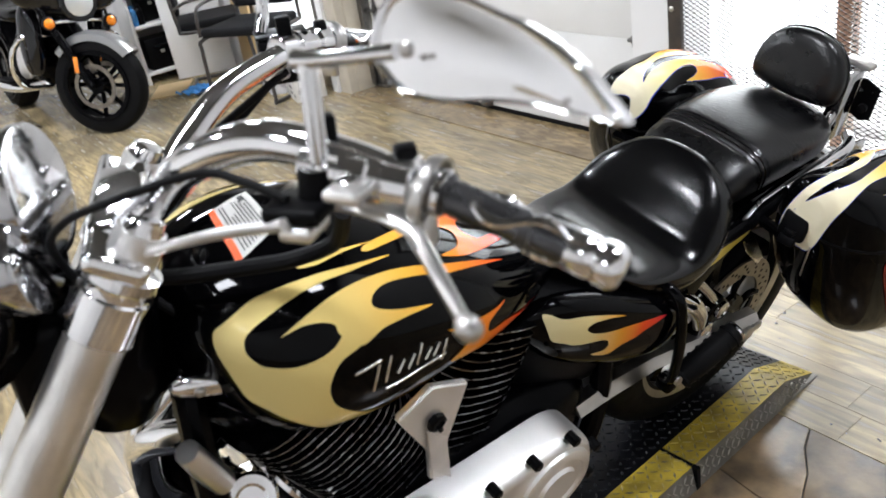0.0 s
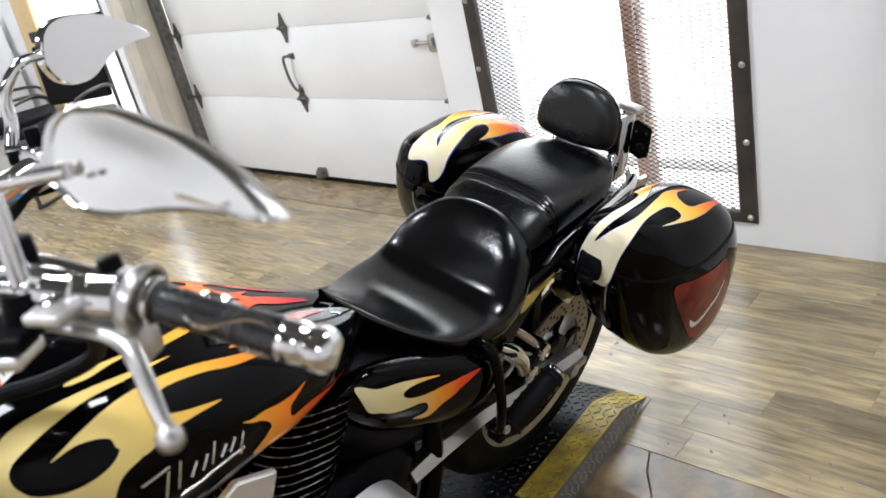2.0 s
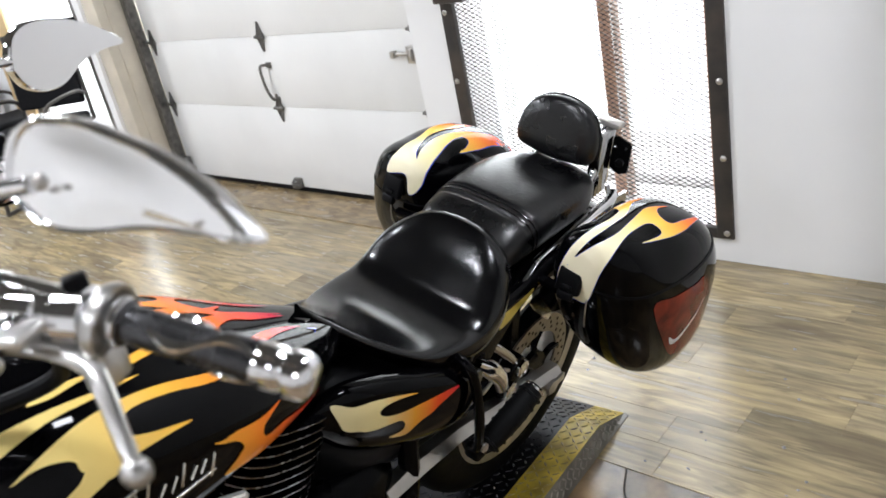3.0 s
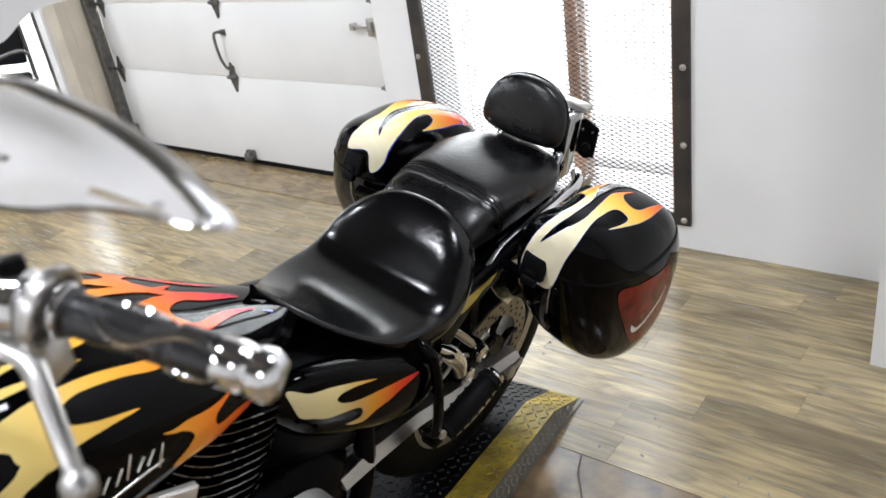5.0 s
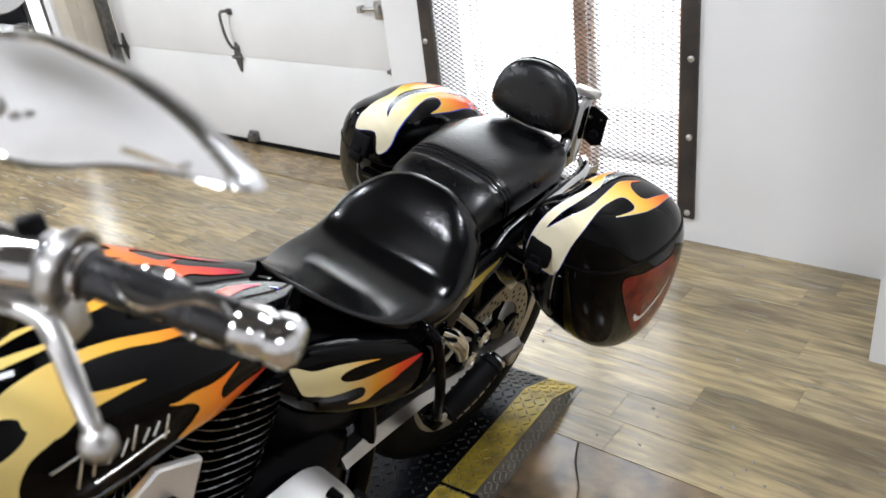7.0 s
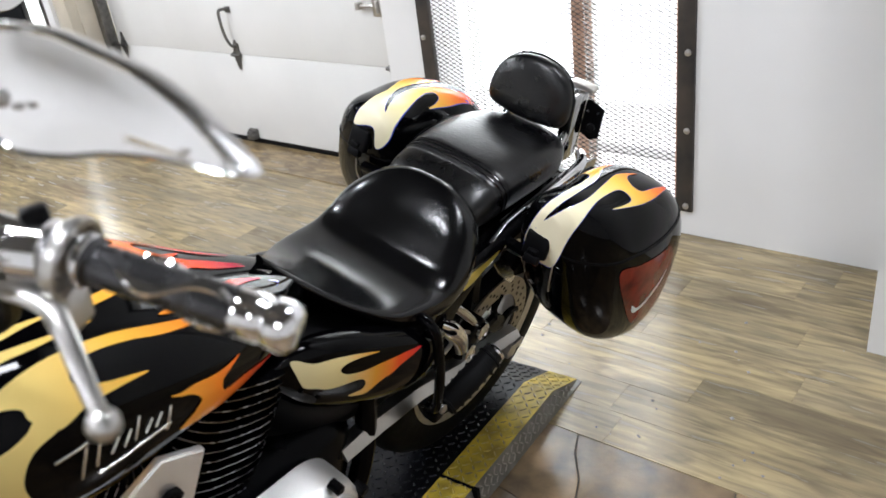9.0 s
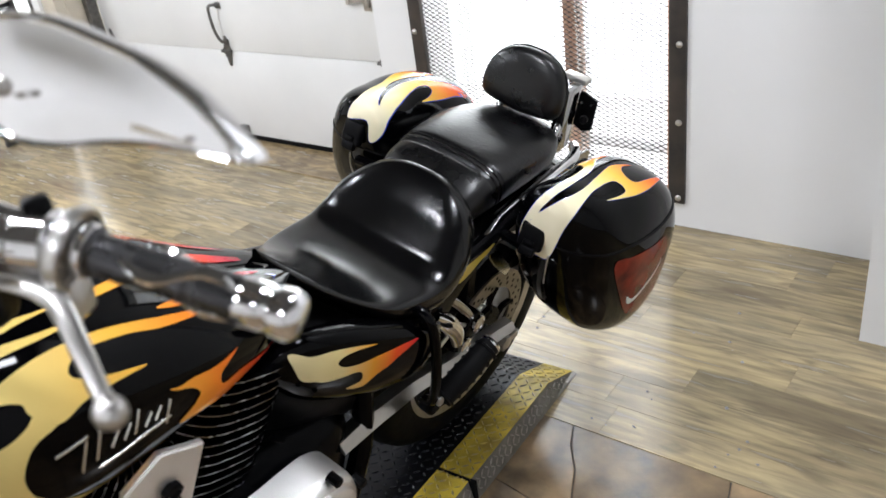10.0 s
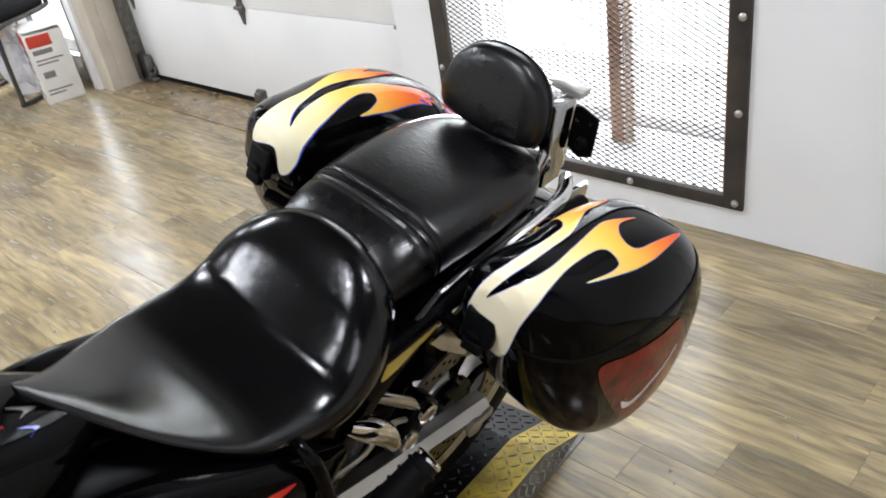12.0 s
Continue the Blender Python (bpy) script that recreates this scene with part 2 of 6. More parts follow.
M_GREY = material("grey_concrete", (0.36, 0.35, 0.34), 0.8, vary=0.25, scale=6, bump=0.2)
M_TAN = material("tan_board", (0.60, 0.43, 0.22), 0.6, vary=0.12, scale=6)
M_CARTON = material("printed_carton", (0.72, 0.70, 0.66), 0.55, vary=0.08, scale=9)
M_CARTON_RED = material("red_print", (0.55, 0.05, 0.025), 0.5, vary=0.15, scale=14)
M_CARTON_GREY = material("grey_print", (0.20, 0.19, 0.18), 0.5, vary=0.2, scale=20)
M_FABRIC = material("black_chair_fabric", (0.005, 0.005, 0.006), 0.8, spec=0.2, vary=0.3, scale=60, bump=0.2, bump_scale=500)
M_AMBER = material("amber_lens", (0.9, 0.25, 0.01), 0.12, coat=1.0)
M_LENS = material("headlight_lens", (0.75, 0.77, 0.78), 0.06, 0.5, coat=1.0)
M_LABEL = material("silver_label", (0.62, 0.61, 0.58), 0.35, vary=0.06, scale=30)
M_LABEL_INK = material("label_ink", (0.05, 0.05, 0.05), 0.5)
M_LABEL_ORANGE = material("orange_warning_band", (0.85, 0.12, 0.03), 0.4)
M_BLUE = material("blue_cloth", (0.05, 0.22, 0.5), 0.8, vary=0.2, scale=20)
M_BLUE_EDGE = material("blue_pinstripe", (0.02, 0.05, 0.42), 0.15, coat=1.0)
M_MIRROR = material("mirror_glass", (0.9, 0.9, 0.9), 0.01, 1.0)
M_BAG_FILM = material("clear_plastic_film", (0.82, 0.83, 0.88), 0.25)
M_BAG_FILM.node_tree.nodes["Principled BSDF"].inputs["Alpha"].default_value = 0.45
M_BLACK_CAR = material("black_metallic_paint", (0.004, 0.004, 0.005), 0.12, spec=0.3, coat=0.25)
M_SILVER_PAINT = material("silver_paint", (0.28, 0.28, 0.28), 0.3, 0.7, coat=0.6)

# ---- geometry helpers ----
def part(name, bm, mat, parent=None, label="", smooth=35, m=None):
    """Links a bmesh as one mesh object, under a thing or a part when parent is given."""
    bmesh.ops.recalc_face_normals(bm, faces=bm.faces)
    me = bpy.data.meshes.new(name)
    bm.to_mesh(me)
    bm.free()
    if smooth:
        me.polygons.foreach_set("use_smooth", [True] * len(me.polygons))
        me.set_sharp_from_angle(angle=radians(smooth))
    me.materials.append(mat)
    ob = new(name, me)
    if parent is not None:
        ob.parent = parent
    if m is not None:
        ob.matrix_basis = m
    if label:
        tagged(ob, label)
    return ob


def thing(name, m=None, label="", category="", group="", kind=""):
    ob = new(name)
    ob.empty_display_size = 0.1
    if m is not None:
        ob.matrix_basis = m
    return tagged(ob, label, category, group, kind)


def box_bm(x0, x1, y0, y1, z0, z1, bevel=0.0, segs=2):
    bm = bmesh.new()
    bmesh.ops.create_cube(bm, size=1, matrix=Matrix.Translation(((x0 + x1) / 2, (y0 + y1) / 2, (z0 + z1) / 2)) @ Matrix.Diagonal((x1 - x0, y1 - y0, z1 - z0, 1)))
    if bevel:
        bmesh.ops.bevel(bm, geom=bm.edges[:], offset=bevel, segments=segs, affect="EDGES", profile=0.5)
    return bm


def join(*bms):
    out = bms[0]
    for b in bms[1:]:
        me = bpy.data.meshes.new("tmp")
        b.to_mesh(me)
        b.free()
        out.from_mesh(me)
        bpy.data.meshes.remove(me)
    return out


def spline(pts, per=8, closed=False):
    """Catmull-Rom through the points."""
    pts = [Vector(p) for p in pts]
    n = len(pts)
    out = []
    for i in range(n if closed else n - 1):
        a, b, c, d = (pts[(i + k) % n] if closed else pts[min(max(i + k, 0), n - 1)] for k in (-1, 0, 1, 2))
        for j in range(per):
            t = j / per
            out.append(0.5 * ((2 * b) + (c - a) * t + (2 * a - 5 * b + 4 * c - d) * t * t + (3 * b - a - 3 * c + d) * t ** 3))
    if not closed:
        out.append(pts[-1])
    return out


def skin(bm, rings, cap=True):
    rows = [[bm.verts.new(p) for p in ring] for ring in rings]
    for a, b in zip(rows, rows[1:]):
        for i in range(len(a)):
            j = (i + 1) % len(a)
            bm.faces.new((a[i], a[j], b[j], b[i]))
    if cap:
        bm.faces.new(rows[0])
        bm.faces.new(rows[-1])
    return bm


def tube(points, radius, segs=12, per=8, bm=None, smooth_path=True):
    """A round bar along a path; radius: one number or one for each point."""
    bm = bm or bmesh.new()
    rs = radius if isinstance(radius, (list, tuple)) else [radius] * len(points)
    if smooth_path and len(points) > 2:
        path = spline(points, per)
        rr = [v.x for v in spline([(r, 0, 0) for r in rs], per)]
    else:
        path, rr = [Vector(p) for p in points], list(rs)
    tang = [(path[min(i + 1, len(path) - 1)] - path[max(i - 1, 0)]).normalized() for i in range(len(path))]
    u = tang[0].orthogonal().normalized()
    rings = []
    for p, t, r in zip(path, tang, rr):
        u = (u - t * u.dot(t)).normalized()
        v = t.cross(u)
        rings.append([p + r * (math.cos(k * math.tau / segs) * u + math.sin(k * math.tau / segs) * v) for k in range(segs)])
    return skin(bm, rings)


def turned(profile, a, b, segs=24, bm=None, ends=True):
    """A turned piece about the line from a towards b; profile: (distance along, radius)."""
    bm = bm or bmesh.new()
    a, t = Vector(a), (Vector(b) - Vector(a)).normalized()
    u = t.orthogonal().normalized()
    v = t.cross(u)
    rings = [[a + t * d + max(r, 1e-4) * (math.cos(k * math.tau / segs) * u + math.sin(k * math.tau / segs) * v) for k in range(segs)] for d, r in profile]
    return skin(bm, rings, ends and profile[0] != profile[-1])


def ring_bm(centre, axis, r_out, r_in, thick, segs=48):
    """A flat ring with thickness."""
    t = Vector(axis).normalized()
    return turned([(-thick / 2, r_in), (-thick / 2, r_out), (thick / 2, r_out), (thick / 2, r_in), (-thick / 2, r_in)], centre, Vector(centre) + t, segs)


def plate_bm(outline, x0, x1, bevel=0.0):
    """An upright plate from an outline in (y, z), between x0 and x1."""
    bm = bmesh.new()
    f = bm.faces.new([bm.verts.new((x0, y, z)) for y, z in outline])
    r = bmesh.ops.extrude_face_region(bm, geom=[f])
    for v in r["geom"]:
        if isinstance(v, bmesh.types.BMVert):
            v.co.x = x1
    if bevel:
        bmesh.ops.bevel(bm, geom=bm.edges[:], offset=bevel, segments=2, affect="EDGES")
    return bm


class Body:
    """A smooth hull along y. Rows: y, x and z of the section's middle, half width, height above and below, squareness. fall: how far the section leans down towards +x."""

    def __init__(self, rows, fall=0.0):
        self.rows = np.array(rows, float)
        self.fall = fall

    def row(self, y):
        r = self.rows
        ys = r[:, 0]
        y = min(max(y, ys[0]), ys[-1])
        i = int(min(max(np.searchsorted(ys, y) - 1, 0), len(ys) - 2))
        h = ys[i + 1] - ys[i]
        t = (y - ys[i]) / h

        def slope(k):
            if k in (0, len(ys) - 1):
                j = 0 if k == 0 else len(ys) - 2
                return (r[j + 1] - r[j]) / (ys[j + 1] - ys[j])
            return (r[k + 1] - r[k - 1]) / (ys[k + 1] - ys[k - 1])

        a, b = r[i], r[i + 1]
        return (2 * t ** 3 - 3 * t ** 2 + 1) * a + (t ** 3 - 2 * t ** 2 + t) * h * slope(i) + (3 * t ** 2 - 2 * t ** 3) * b + (t ** 3 - t ** 2) * h * slope(i + 1)

    def at(self, y, th, lift=0.0):
        _, cx, cz, w, up, dn, n = self.row(y)
        w, up, dn = max(w, 0.002), max(up, 0.002), max(dn, 0.002)
        c, s = math.cos(th), math.sin(th)
        p = Vector((cx + w * math.copysign(abs(c) ** (2 / n), c), y, cz + (up if s > 0 else dn) * math.copysign(abs(s) ** (2 / n), s)))
        p.z -= self.fall * (p.x - cx)
        if lift:
            e = 0.004
            dy = self.at(min(y + e, self.rows[-1, 0]), th) - self.at(max(y - e, self.rows[0, 0]), th)
            dt = self.at(y, th + 0.03) - self.at(y, th - 0.03)
            p = p + dy.cross(dt).normalized() * lift
        return p

    def mesh(self, ny=40, na=40, th0=None, th1=None, lift=0.0):
        bm = bmesh.new()
        y0, y1 = self.rows[0, 0], self.rows[-1, 0]
        ys = [y0 + (y1 - y0) * (0.5 - 0.5 * math.cos(math.pi * i / ny)) for i in range(ny + 1)]
        if th0 is None:
            return skin(bm, [[self.at(y, k * math.tau / na) for k in range(na)] for y in ys])
        return skin(bm, [[self.at(y, th0 + (th1 - th0) * k / na, lift) for k in range(na + 1)] for y in ys])

    def decal(self, outline, lift, step_y=0.012, step_t=0.12, per=6):
        """Paintwork on the hull: a closed curve in (y, angle), laid on the skin."""
        flat = spline([(y, t, 0) for y, t in outline], per, True)
        bm = bmesh.new()
        vs = [bm.verts.new((p.x * 10, p.y, 0)) for p in flat]
        es = [bm.edges.new((vs[i], vs[(i + 1) % len(vs)])) for i in range(len(vs))]
        bmesh.ops.triangle_fill(bm, use_beauty=True, edges=es)
        for axis, step in ((0, step_y * 10), (1, step_t)):
            lo, hi = min(p[axis] * (10 if axis == 0 else 1) for p in flat), max(p[axis] * (10 if axis == 0 else 1) for p in flat)
            k = lo + step
            while k < hi:
                no = (1, 0, 0) if axis == 0 else (0, 1, 0)
                co = (k, 0, 0) if axis == 0 else (0, k, 0)
                bmesh.ops.bisect_plane(bm, geom=bm.verts[:] + bm.edges[:] + bm.faces[:], dist=1e-6, plane_co=co, plane_no=no)
                k += step
        for v in bm.verts:
            v.co = self.at(v.co.x / 10, v.co.y, lift)
        return bm


def mirrored(bm):
    for v in bm.verts:
        v.co.x = -v.co.x
    return bm


def transformed(bm, m):
    bmesh.ops.transform(bm, matrix=m, verts=bm.verts[:])
    return bm


# ---- the room: floor, walls, ceiling ----
X0, X1, Y0 = -7.4, 3.4, -4.6
DX0, DX1 = -3.40, -1.19          # overhead door opening
CX0, CX1, CZ0, CZ1 = -0.995, 0.125, 0.09, 2.15   # caged opening, outer frame
GX0, GX1, GY = -4.72, -3.66, 1.22    # glazed exit door


def wall(name, x0, x1, y0, y1, z0, z1, mat=None, label=""):
    ob = part(name, box_bm(x0, x1, y0, y1, z0, z1), mat or M_WHITE_WALL, smooth=0)
    return tagged(ob, label or "plain white painted wall", "wall", kind="structure")


floor = tagged(part("floor", box_bm(X0, X1, Y0, 1.6, -0.12, -0.012), M_SUB, smooth=0), "oak-look vinyl plank floor with a slate-look area", "floor", kind="structure")
# back wall round the door and the caged opening
wall("wall_back_pier", DX1, CX0 + 0.02, WALL_Y, WALL_Y + 0.22, -0.01, CEIL_Z)
wall("wall_back_sill", CX0 + 0.02, CX1 - 0.02, WALL_Y, WALL_Y + 0.22, -0.01, CZ0 + 0.03)
wall("wall_back_head", CX0 + 0.02, CX1 - 0.02, WALL_Y, WALL_Y + 0.22, CZ1 - 0.03, CEIL_Z)
wall("wall_back_corner", CX1 - 0.02, 0.789, WALL_Y, WALL_Y + 0.22, -0.01, CEIL_Z)
wall("wall_projecting", 0.789, X1, 0.939, WALL_Y + 0.22, -0.01, CEIL_Z)
wall("wall_over_door", DX0, DX1, WALL_Y, WALL_Y + 0.05, 2.25, CEIL_Z)
wall("wall_back_far", X0, GX0 - 0.06, GY, GY + 0.2, -0.01, CEIL_Z)
wall("wall_over_exit", GX0 - 0.06, GX1 + 0.06, GY, GY + 0.2, 2.13, CEIL_Z)
wall("wall_pier_exit", GX1 + 0.06, DX0 - 0.13, GY, GY + 0.34, -0.01, CEIL_Z)
wall("wall_left", X0 - 0.15, X0, Y0, 2.6, -0.01, CEIL_Z)
wall("wall_right", X1, X1 + 0.15, Y0, 2.6, -0.01, CEIL_Z, M_WHITE_WALL, "plain white painted wall")
wall("wall_front", X0, X1, Y0 - 0.15, Y0, -0.01, CEIL_Z, M_WHITE_WALL, "plain white painted wall")
tagged(part("ceiling", box_bm(X0 - 0.15, X1 + 0.15, Y0 - 0.15, 2.6, CEIL_Z, CEIL_Z + 0.12), M_CEIL, smooth=0), "dark grey painted ceiling", "ceiling", kind="structure")
for bx0, bx1, by in ((-3.2, 0.75, 2.35), (-5.6, -2.6, 1.75)):
    tagged(part("backdrop", box_bm(bx0, bx1, by, by + 0.03, -0.3, 1.05), M_OUTSIDE, smooth=0), "bright white daylight outdoors", "backdrop", kind="structure")
    tagged(part("sky", box_bm(bx0, bx1, by, by + 0.03, 1.05, 3.0), M_SKY, smooth=0), "white overcast sky outdoors", "sky", kind="structure")
tagged(part("ground", box_bm(-8, 4, 1.6, 2.6, -0.14, -0.02), M_GREY, smooth=0), "pale concrete ground outside", "ground", kind="structure")

# jamb lining of the overhead door
jamb = tagged(part("trim_door_jamb", box_bm(DX0 - 0.13, DX0, GY + 0.02, DOOR_Y + 0.06, 0.0, 2.3, 0.004), M_BEIGE), "beige painted timber door jamb", "door jamb", kind="structure")
part("jamb_board", box_bm(DX0, DX0 + 0.012, GY + 0.08, DOOR_Y - 0.05, 0.0, 2.3, 0.003), M_BEIGE, jamb)
tagged(part("trim_door_head", box_bm(DX0, DX1, WALL_Y + 0.05, DOOR_Y + 0.06, 2.2, 2.25, 0.004), M_BEIGE), "beige timber door head", "door jamb", kind="structure")

# ceiling lamps
# every lamp gets a housing, the added one near the right wall too
for lx, ly in LAMPS:
    c = thing("ceiling_light", pose(lx, ly, CEIL_Z), "compact white ceiling light with a glowing diffuser", "ceiling light", "ceiling lights")
    part("housing", box_bm(-0.16, 0.16, -0.25, 0.25, -0.06, -0.002, 0.01), M_TRIM_WHITE, c)
    part("diffuser", box_bm(-0.12, 0.12, -0.21, 0.21, -0.075, -0.061, 0.004), M_GLOW_LAMP, c)


# ---- overhead door ----
door = thing("door_1", pose(0, DOOR_Y, 0), "white sectional overhead garage door, closed", "garage door", kind="structure")
SECTION = [0.03, 0.475, 0.845, 1.215, 1.585, 1.955, 2.25]
for za, zb in zip(SECTION, SECTION[1:]):
    part("panel", box_bm(DX0 + 0.035, DX1 - 0.012, 0.0, 0.045, za + 0.0006, zb - 0.0006, 0.0022), M_DOOR, door)
part("bottom_seal", box_bm(DX0 + 0.035, DX1 - 0.01, 0.0, 0.05, 0.002, 0.028, 0.006), M_RUBBER, door, "black rubber bottom seal")


def hinge(x, z, roller=False):
    """A galvanised hinge: upper and lower leaf that taper away from a rolled knuckle."""
    h = bmesh.new()
    for s in (1, -1):
        pts = [(-0.034, 0.006 * s), (0.034, 0.006 * s), (0.022, 0.02 * s), (0.006, 0.075 * s), (-0.006, 0.075 * s), (-0.022, 0.02 * s)]
        f = h.faces.new([h.verts.new((x + a, -0.003, z + b)) for a, b in pts])
        r = bmesh.ops.extrude_face_region(h, geom=[f])
        for v in r["geom"]:
            if isinstance(v, bmesh.types.BMVert):
                v.co.y -= 0.004
    tube([(x - 0.036, -0.012, z), (x + 0.036, -0.012, z)], 0.0085, 10, bm=h)
    for dx in (-0.014, 0.014):
        turned([(0, 0.005), (0.005, 0.005), (0.006, 0.003)], (x + dx, -0.006, z + 0.026), (x + dx, -1, z + 0.026), 6, h)
        turned([(0, 0.005), (0.005, 0.005), (0.006, 0.003)], (x + dx, -0.006, z - 0.026), (x + dx, -1, z - 0.026), 6, h)
    if roller:
        turned([(0, 0.022), (0.012, 0.024), (0.02, 0.022)], (x - 0.075, -0.02, z), (x - 0.06, -0.02, z), 14, h)
        tube([(x - 0.07, -0.02, z), (x - 0.02, -0.012, z)], 0.005, 8, bm=h)
    return h


for z in SECTION[1:-1]:
    for hx, r in ((DX0 + 0.09, True), (-2.29, False), (DX1 - 0.05, False)):
        part("hinge", hinge(hx, z, r), M_HINGE, door, "galvanised steel hinge")
# lift handle, side latch, bottom brackets
hb = tube([(-2.285, -0.004, 0.70), (-2.30, -0.045, 0.705), (-2.305, -0.05, 0.66), (-2.30, -0.045, 0.58), (-2.29, -0.03, 0.53), (-2.288, -0.006, 0.52)], 0.0075, 10)
join(hb, box_bm(-2.305, -2.268, -0.008, -0.001, 0.685, 0.715, 0.002), box_bm(-2.305, -2.268, -0.008, -0.001, 0.505, 0.535, 0.002))
part("lift_handle", hb, M_HINGE, door, "dark steel lift handle")
sl = box_bm(-1.29, -1.235, -0.03, -0.001, 0.70, 0.775, 0.004)
join(sl, tube([(-1.37, -0.018, 0.74), (-1.23, -0.018, 0.74)], 0.008, 8), box_bm(-1.385, -1.365, -0.035, -0.005, 0.725, 0.755, 0.003), box_bm(-1.262, -1.25, -0.05, -0.028, 0.715, 0.765, 0.003))
part("side_latch", sl, M_STEEL, door, "galvanised slide latch")
for bx in (DX0 + 0.08, -2.30, DX1 - 0.06):
    bb = box_bm(bx - 0.03, bx + 0.03, -0.02, 0.0, 0.03, 0.085, 0.004)
    join(bb, box_bm(bx - 0.02, bx + 0.035, -0.045, -0.018, 0.035, 0.06, 0.003), turned([(0, 0.011), (0.04, 0.011)], (bx - 0.02, -0.03, 0.065), (bx + 1, -0.03, 0.065), 10))
    part("bottom_bracket", bb, M_HINGE, door)
track = box_bm(DX0 + 0.005, DX0 + 0.03, -0.075, 0.0, 0.02, 2.25, 0.003)
join(track, box_bm(DX0 + 0.03, DX0 + 0.055, -0.075, -0.068, 0.02, 2.25, 0.002))
part("track", track, M_HINGE, door, "dark galvanised roller track")
rb = box_bm(DX0 + 0.03, DX0 + 0.1, -0.05, -0.01, 0.02, 0.15, 0.005)
join(rb, box_bm(DX0 + 0.02, DX0 + 0.15, -0.06, -0.02, 0.008, 0.03, 0.004))
part("corner_bracket", rb, M_HINGE, door, "galvanised bottom corner bracket")

# ---- caged opening ----
cage = thing("window_1", pose(0, WALL_Y, 0), "black steel security cage over a bright window", "window", kind="structure")
FW = 0.058
part("window_frame", box_bm(CX0, CX0 + FW, -0.012, 0.012, CZ0, CZ1, 0.002), M_BLACK_STEEL, cage)
part("window_frame", box_bm(CX1 - FW, CX1, -0.012, 0.012, CZ0, CZ1, 0.002), M_BLACK_STEEL, cage)
part("window_frame", box_bm(CX0 + FW, CX1 - FW, -0.012, 0.012, CZ0, CZ0 + 0.038, 0.002), M_BLACK_STEEL, cage)
part("window_frame", box_bm(CX0 + FW, CX1 - FW, -0.012, 0.012, CZ1 - 0.05, CZ1, 0.002), M_BLACK_STEEL, cage)
# inner angle irons that run into the reveal
part("angle_iron", box_bm(CX1 - FW - 0.014, CX1 - FW + 0.004, 0.012, 0.06, CZ0 + 0.03, CZ1 - 0.03, 0.002), M_BROWN, cage, "rusty brown angle iron")
for i, bz in enumerate([0.112, 0.385, 0.645, 0.915, 1.18, 1.45, 1.72, 1.99]):
    for bx in (CX0 + 0.02, CX1 - 0.022):
        part("bolt", turned([(0, 0.011), (0.004, 0.011), (0.008, 0.007), (0.009, 0.002)], (bx, -0.012, bz), (bx, -1, bz), 10), M_STEEL, cage, "round bolt head")
for bx in (-0.75, -0.5, -0.235):
    part("bolt", turned([(0, 0.011), (0.004, 0.011), (0.008, 0.007), (0.009, 0.002)], (bx, -0.012, 0.108), (bx, -1, 0.108), 10), M_STEEL, cage, "round bolt head")
part("lock_box", box_bm(CX0 + 0.0, CX0 + 0.15, -0.05, -0.012, 0.955, 1.06, 0.006), M_BLACK_STEEL, cage, "black steel lock box")


def expanded_mesh(w, h, lwd, swd, strand=0.0021, depth=0.0015):
    """Expanded metal: wavy strands that meet at knuckles, in the plane x, z."""
    verts, faces = [], []
    rows, cols = int(h / (swd / 2)) + 1, int(w / (lwd / 2))
    for r in range(rows):
        z = r * swd / 2 * 2 - 0
        if z > h:
            break
        for sgn in (1, -1):
            for c in range(cols):
                xa, xb = c * lwd / 2, (c + 1) * lwd / 2
                za = z + (sgn * swd / 2 if c % 2 else 0)
                zb = z + (0 if c % 2 else sgn * swd / 2)
                if not (0 <= za <= h and 0 <= zb <= h) or xb > w:
                    continue
                if sgn == 1:
                    xk, zk, bl, bh = (xa, z, 0.005, 0.0024) if c % 2 == 0 else (xb, z, 0.005, 0.0024)
                    k = len(verts)
                    verts += [(xk - bl, -depth * 1.6, zk - bh), (xk + bl, -depth * 1.6, zk - bh), (xk + bl, -depth * 1.6, zk + bh), (xk - bl, -depth * 1.6, zk + bh)]
                    faces.append((k, k + 1, k + 2, k + 3))
                k = len(verts)
                for x, zz in ((xa, za), (xb, zb)):
                    verts += [(x, -depth, zz - strand / 2), (x, -depth, zz + strand / 2), (x, depth, zz + strand / 2), (x, depth, zz - strand / 2)]
                faces += [(k, k + 4, k + 5, k + 1), (k + 1, k + 5, k + 6, k + 2), (k + 2, k + 6, k + 7, k + 3), (k + 3, k + 7, k + 4, k)]
    return verts, faces


def raw(name, verts, faces, mat, parent=None, label="", smooth=False):
    me = bpy.data.meshes.new(name)
    me.from_pydata(verts, [], faces)
    me.materials.append(mat)
    if smooth:
        me.polygons.foreach_set("use_smooth", [True] * len(me.polygons))
    ob = new(name, me)
    if parent is not None:
        ob.parent = parent
    if label:
        tagged(ob, label)
    return ob


v, f = expanded_mesh(CX1 - CX0 - 2 * FW + 0.05, CZ1 - CZ0 - 0.05, 0.033, 0.0172)
net = raw("wire_mesh", v, f, M_BLACK_STEEL, cage, "black expanded metal mesh")
net.location = (CX0 + FW - 0.025, 0.02, CZ0 + 0.02)
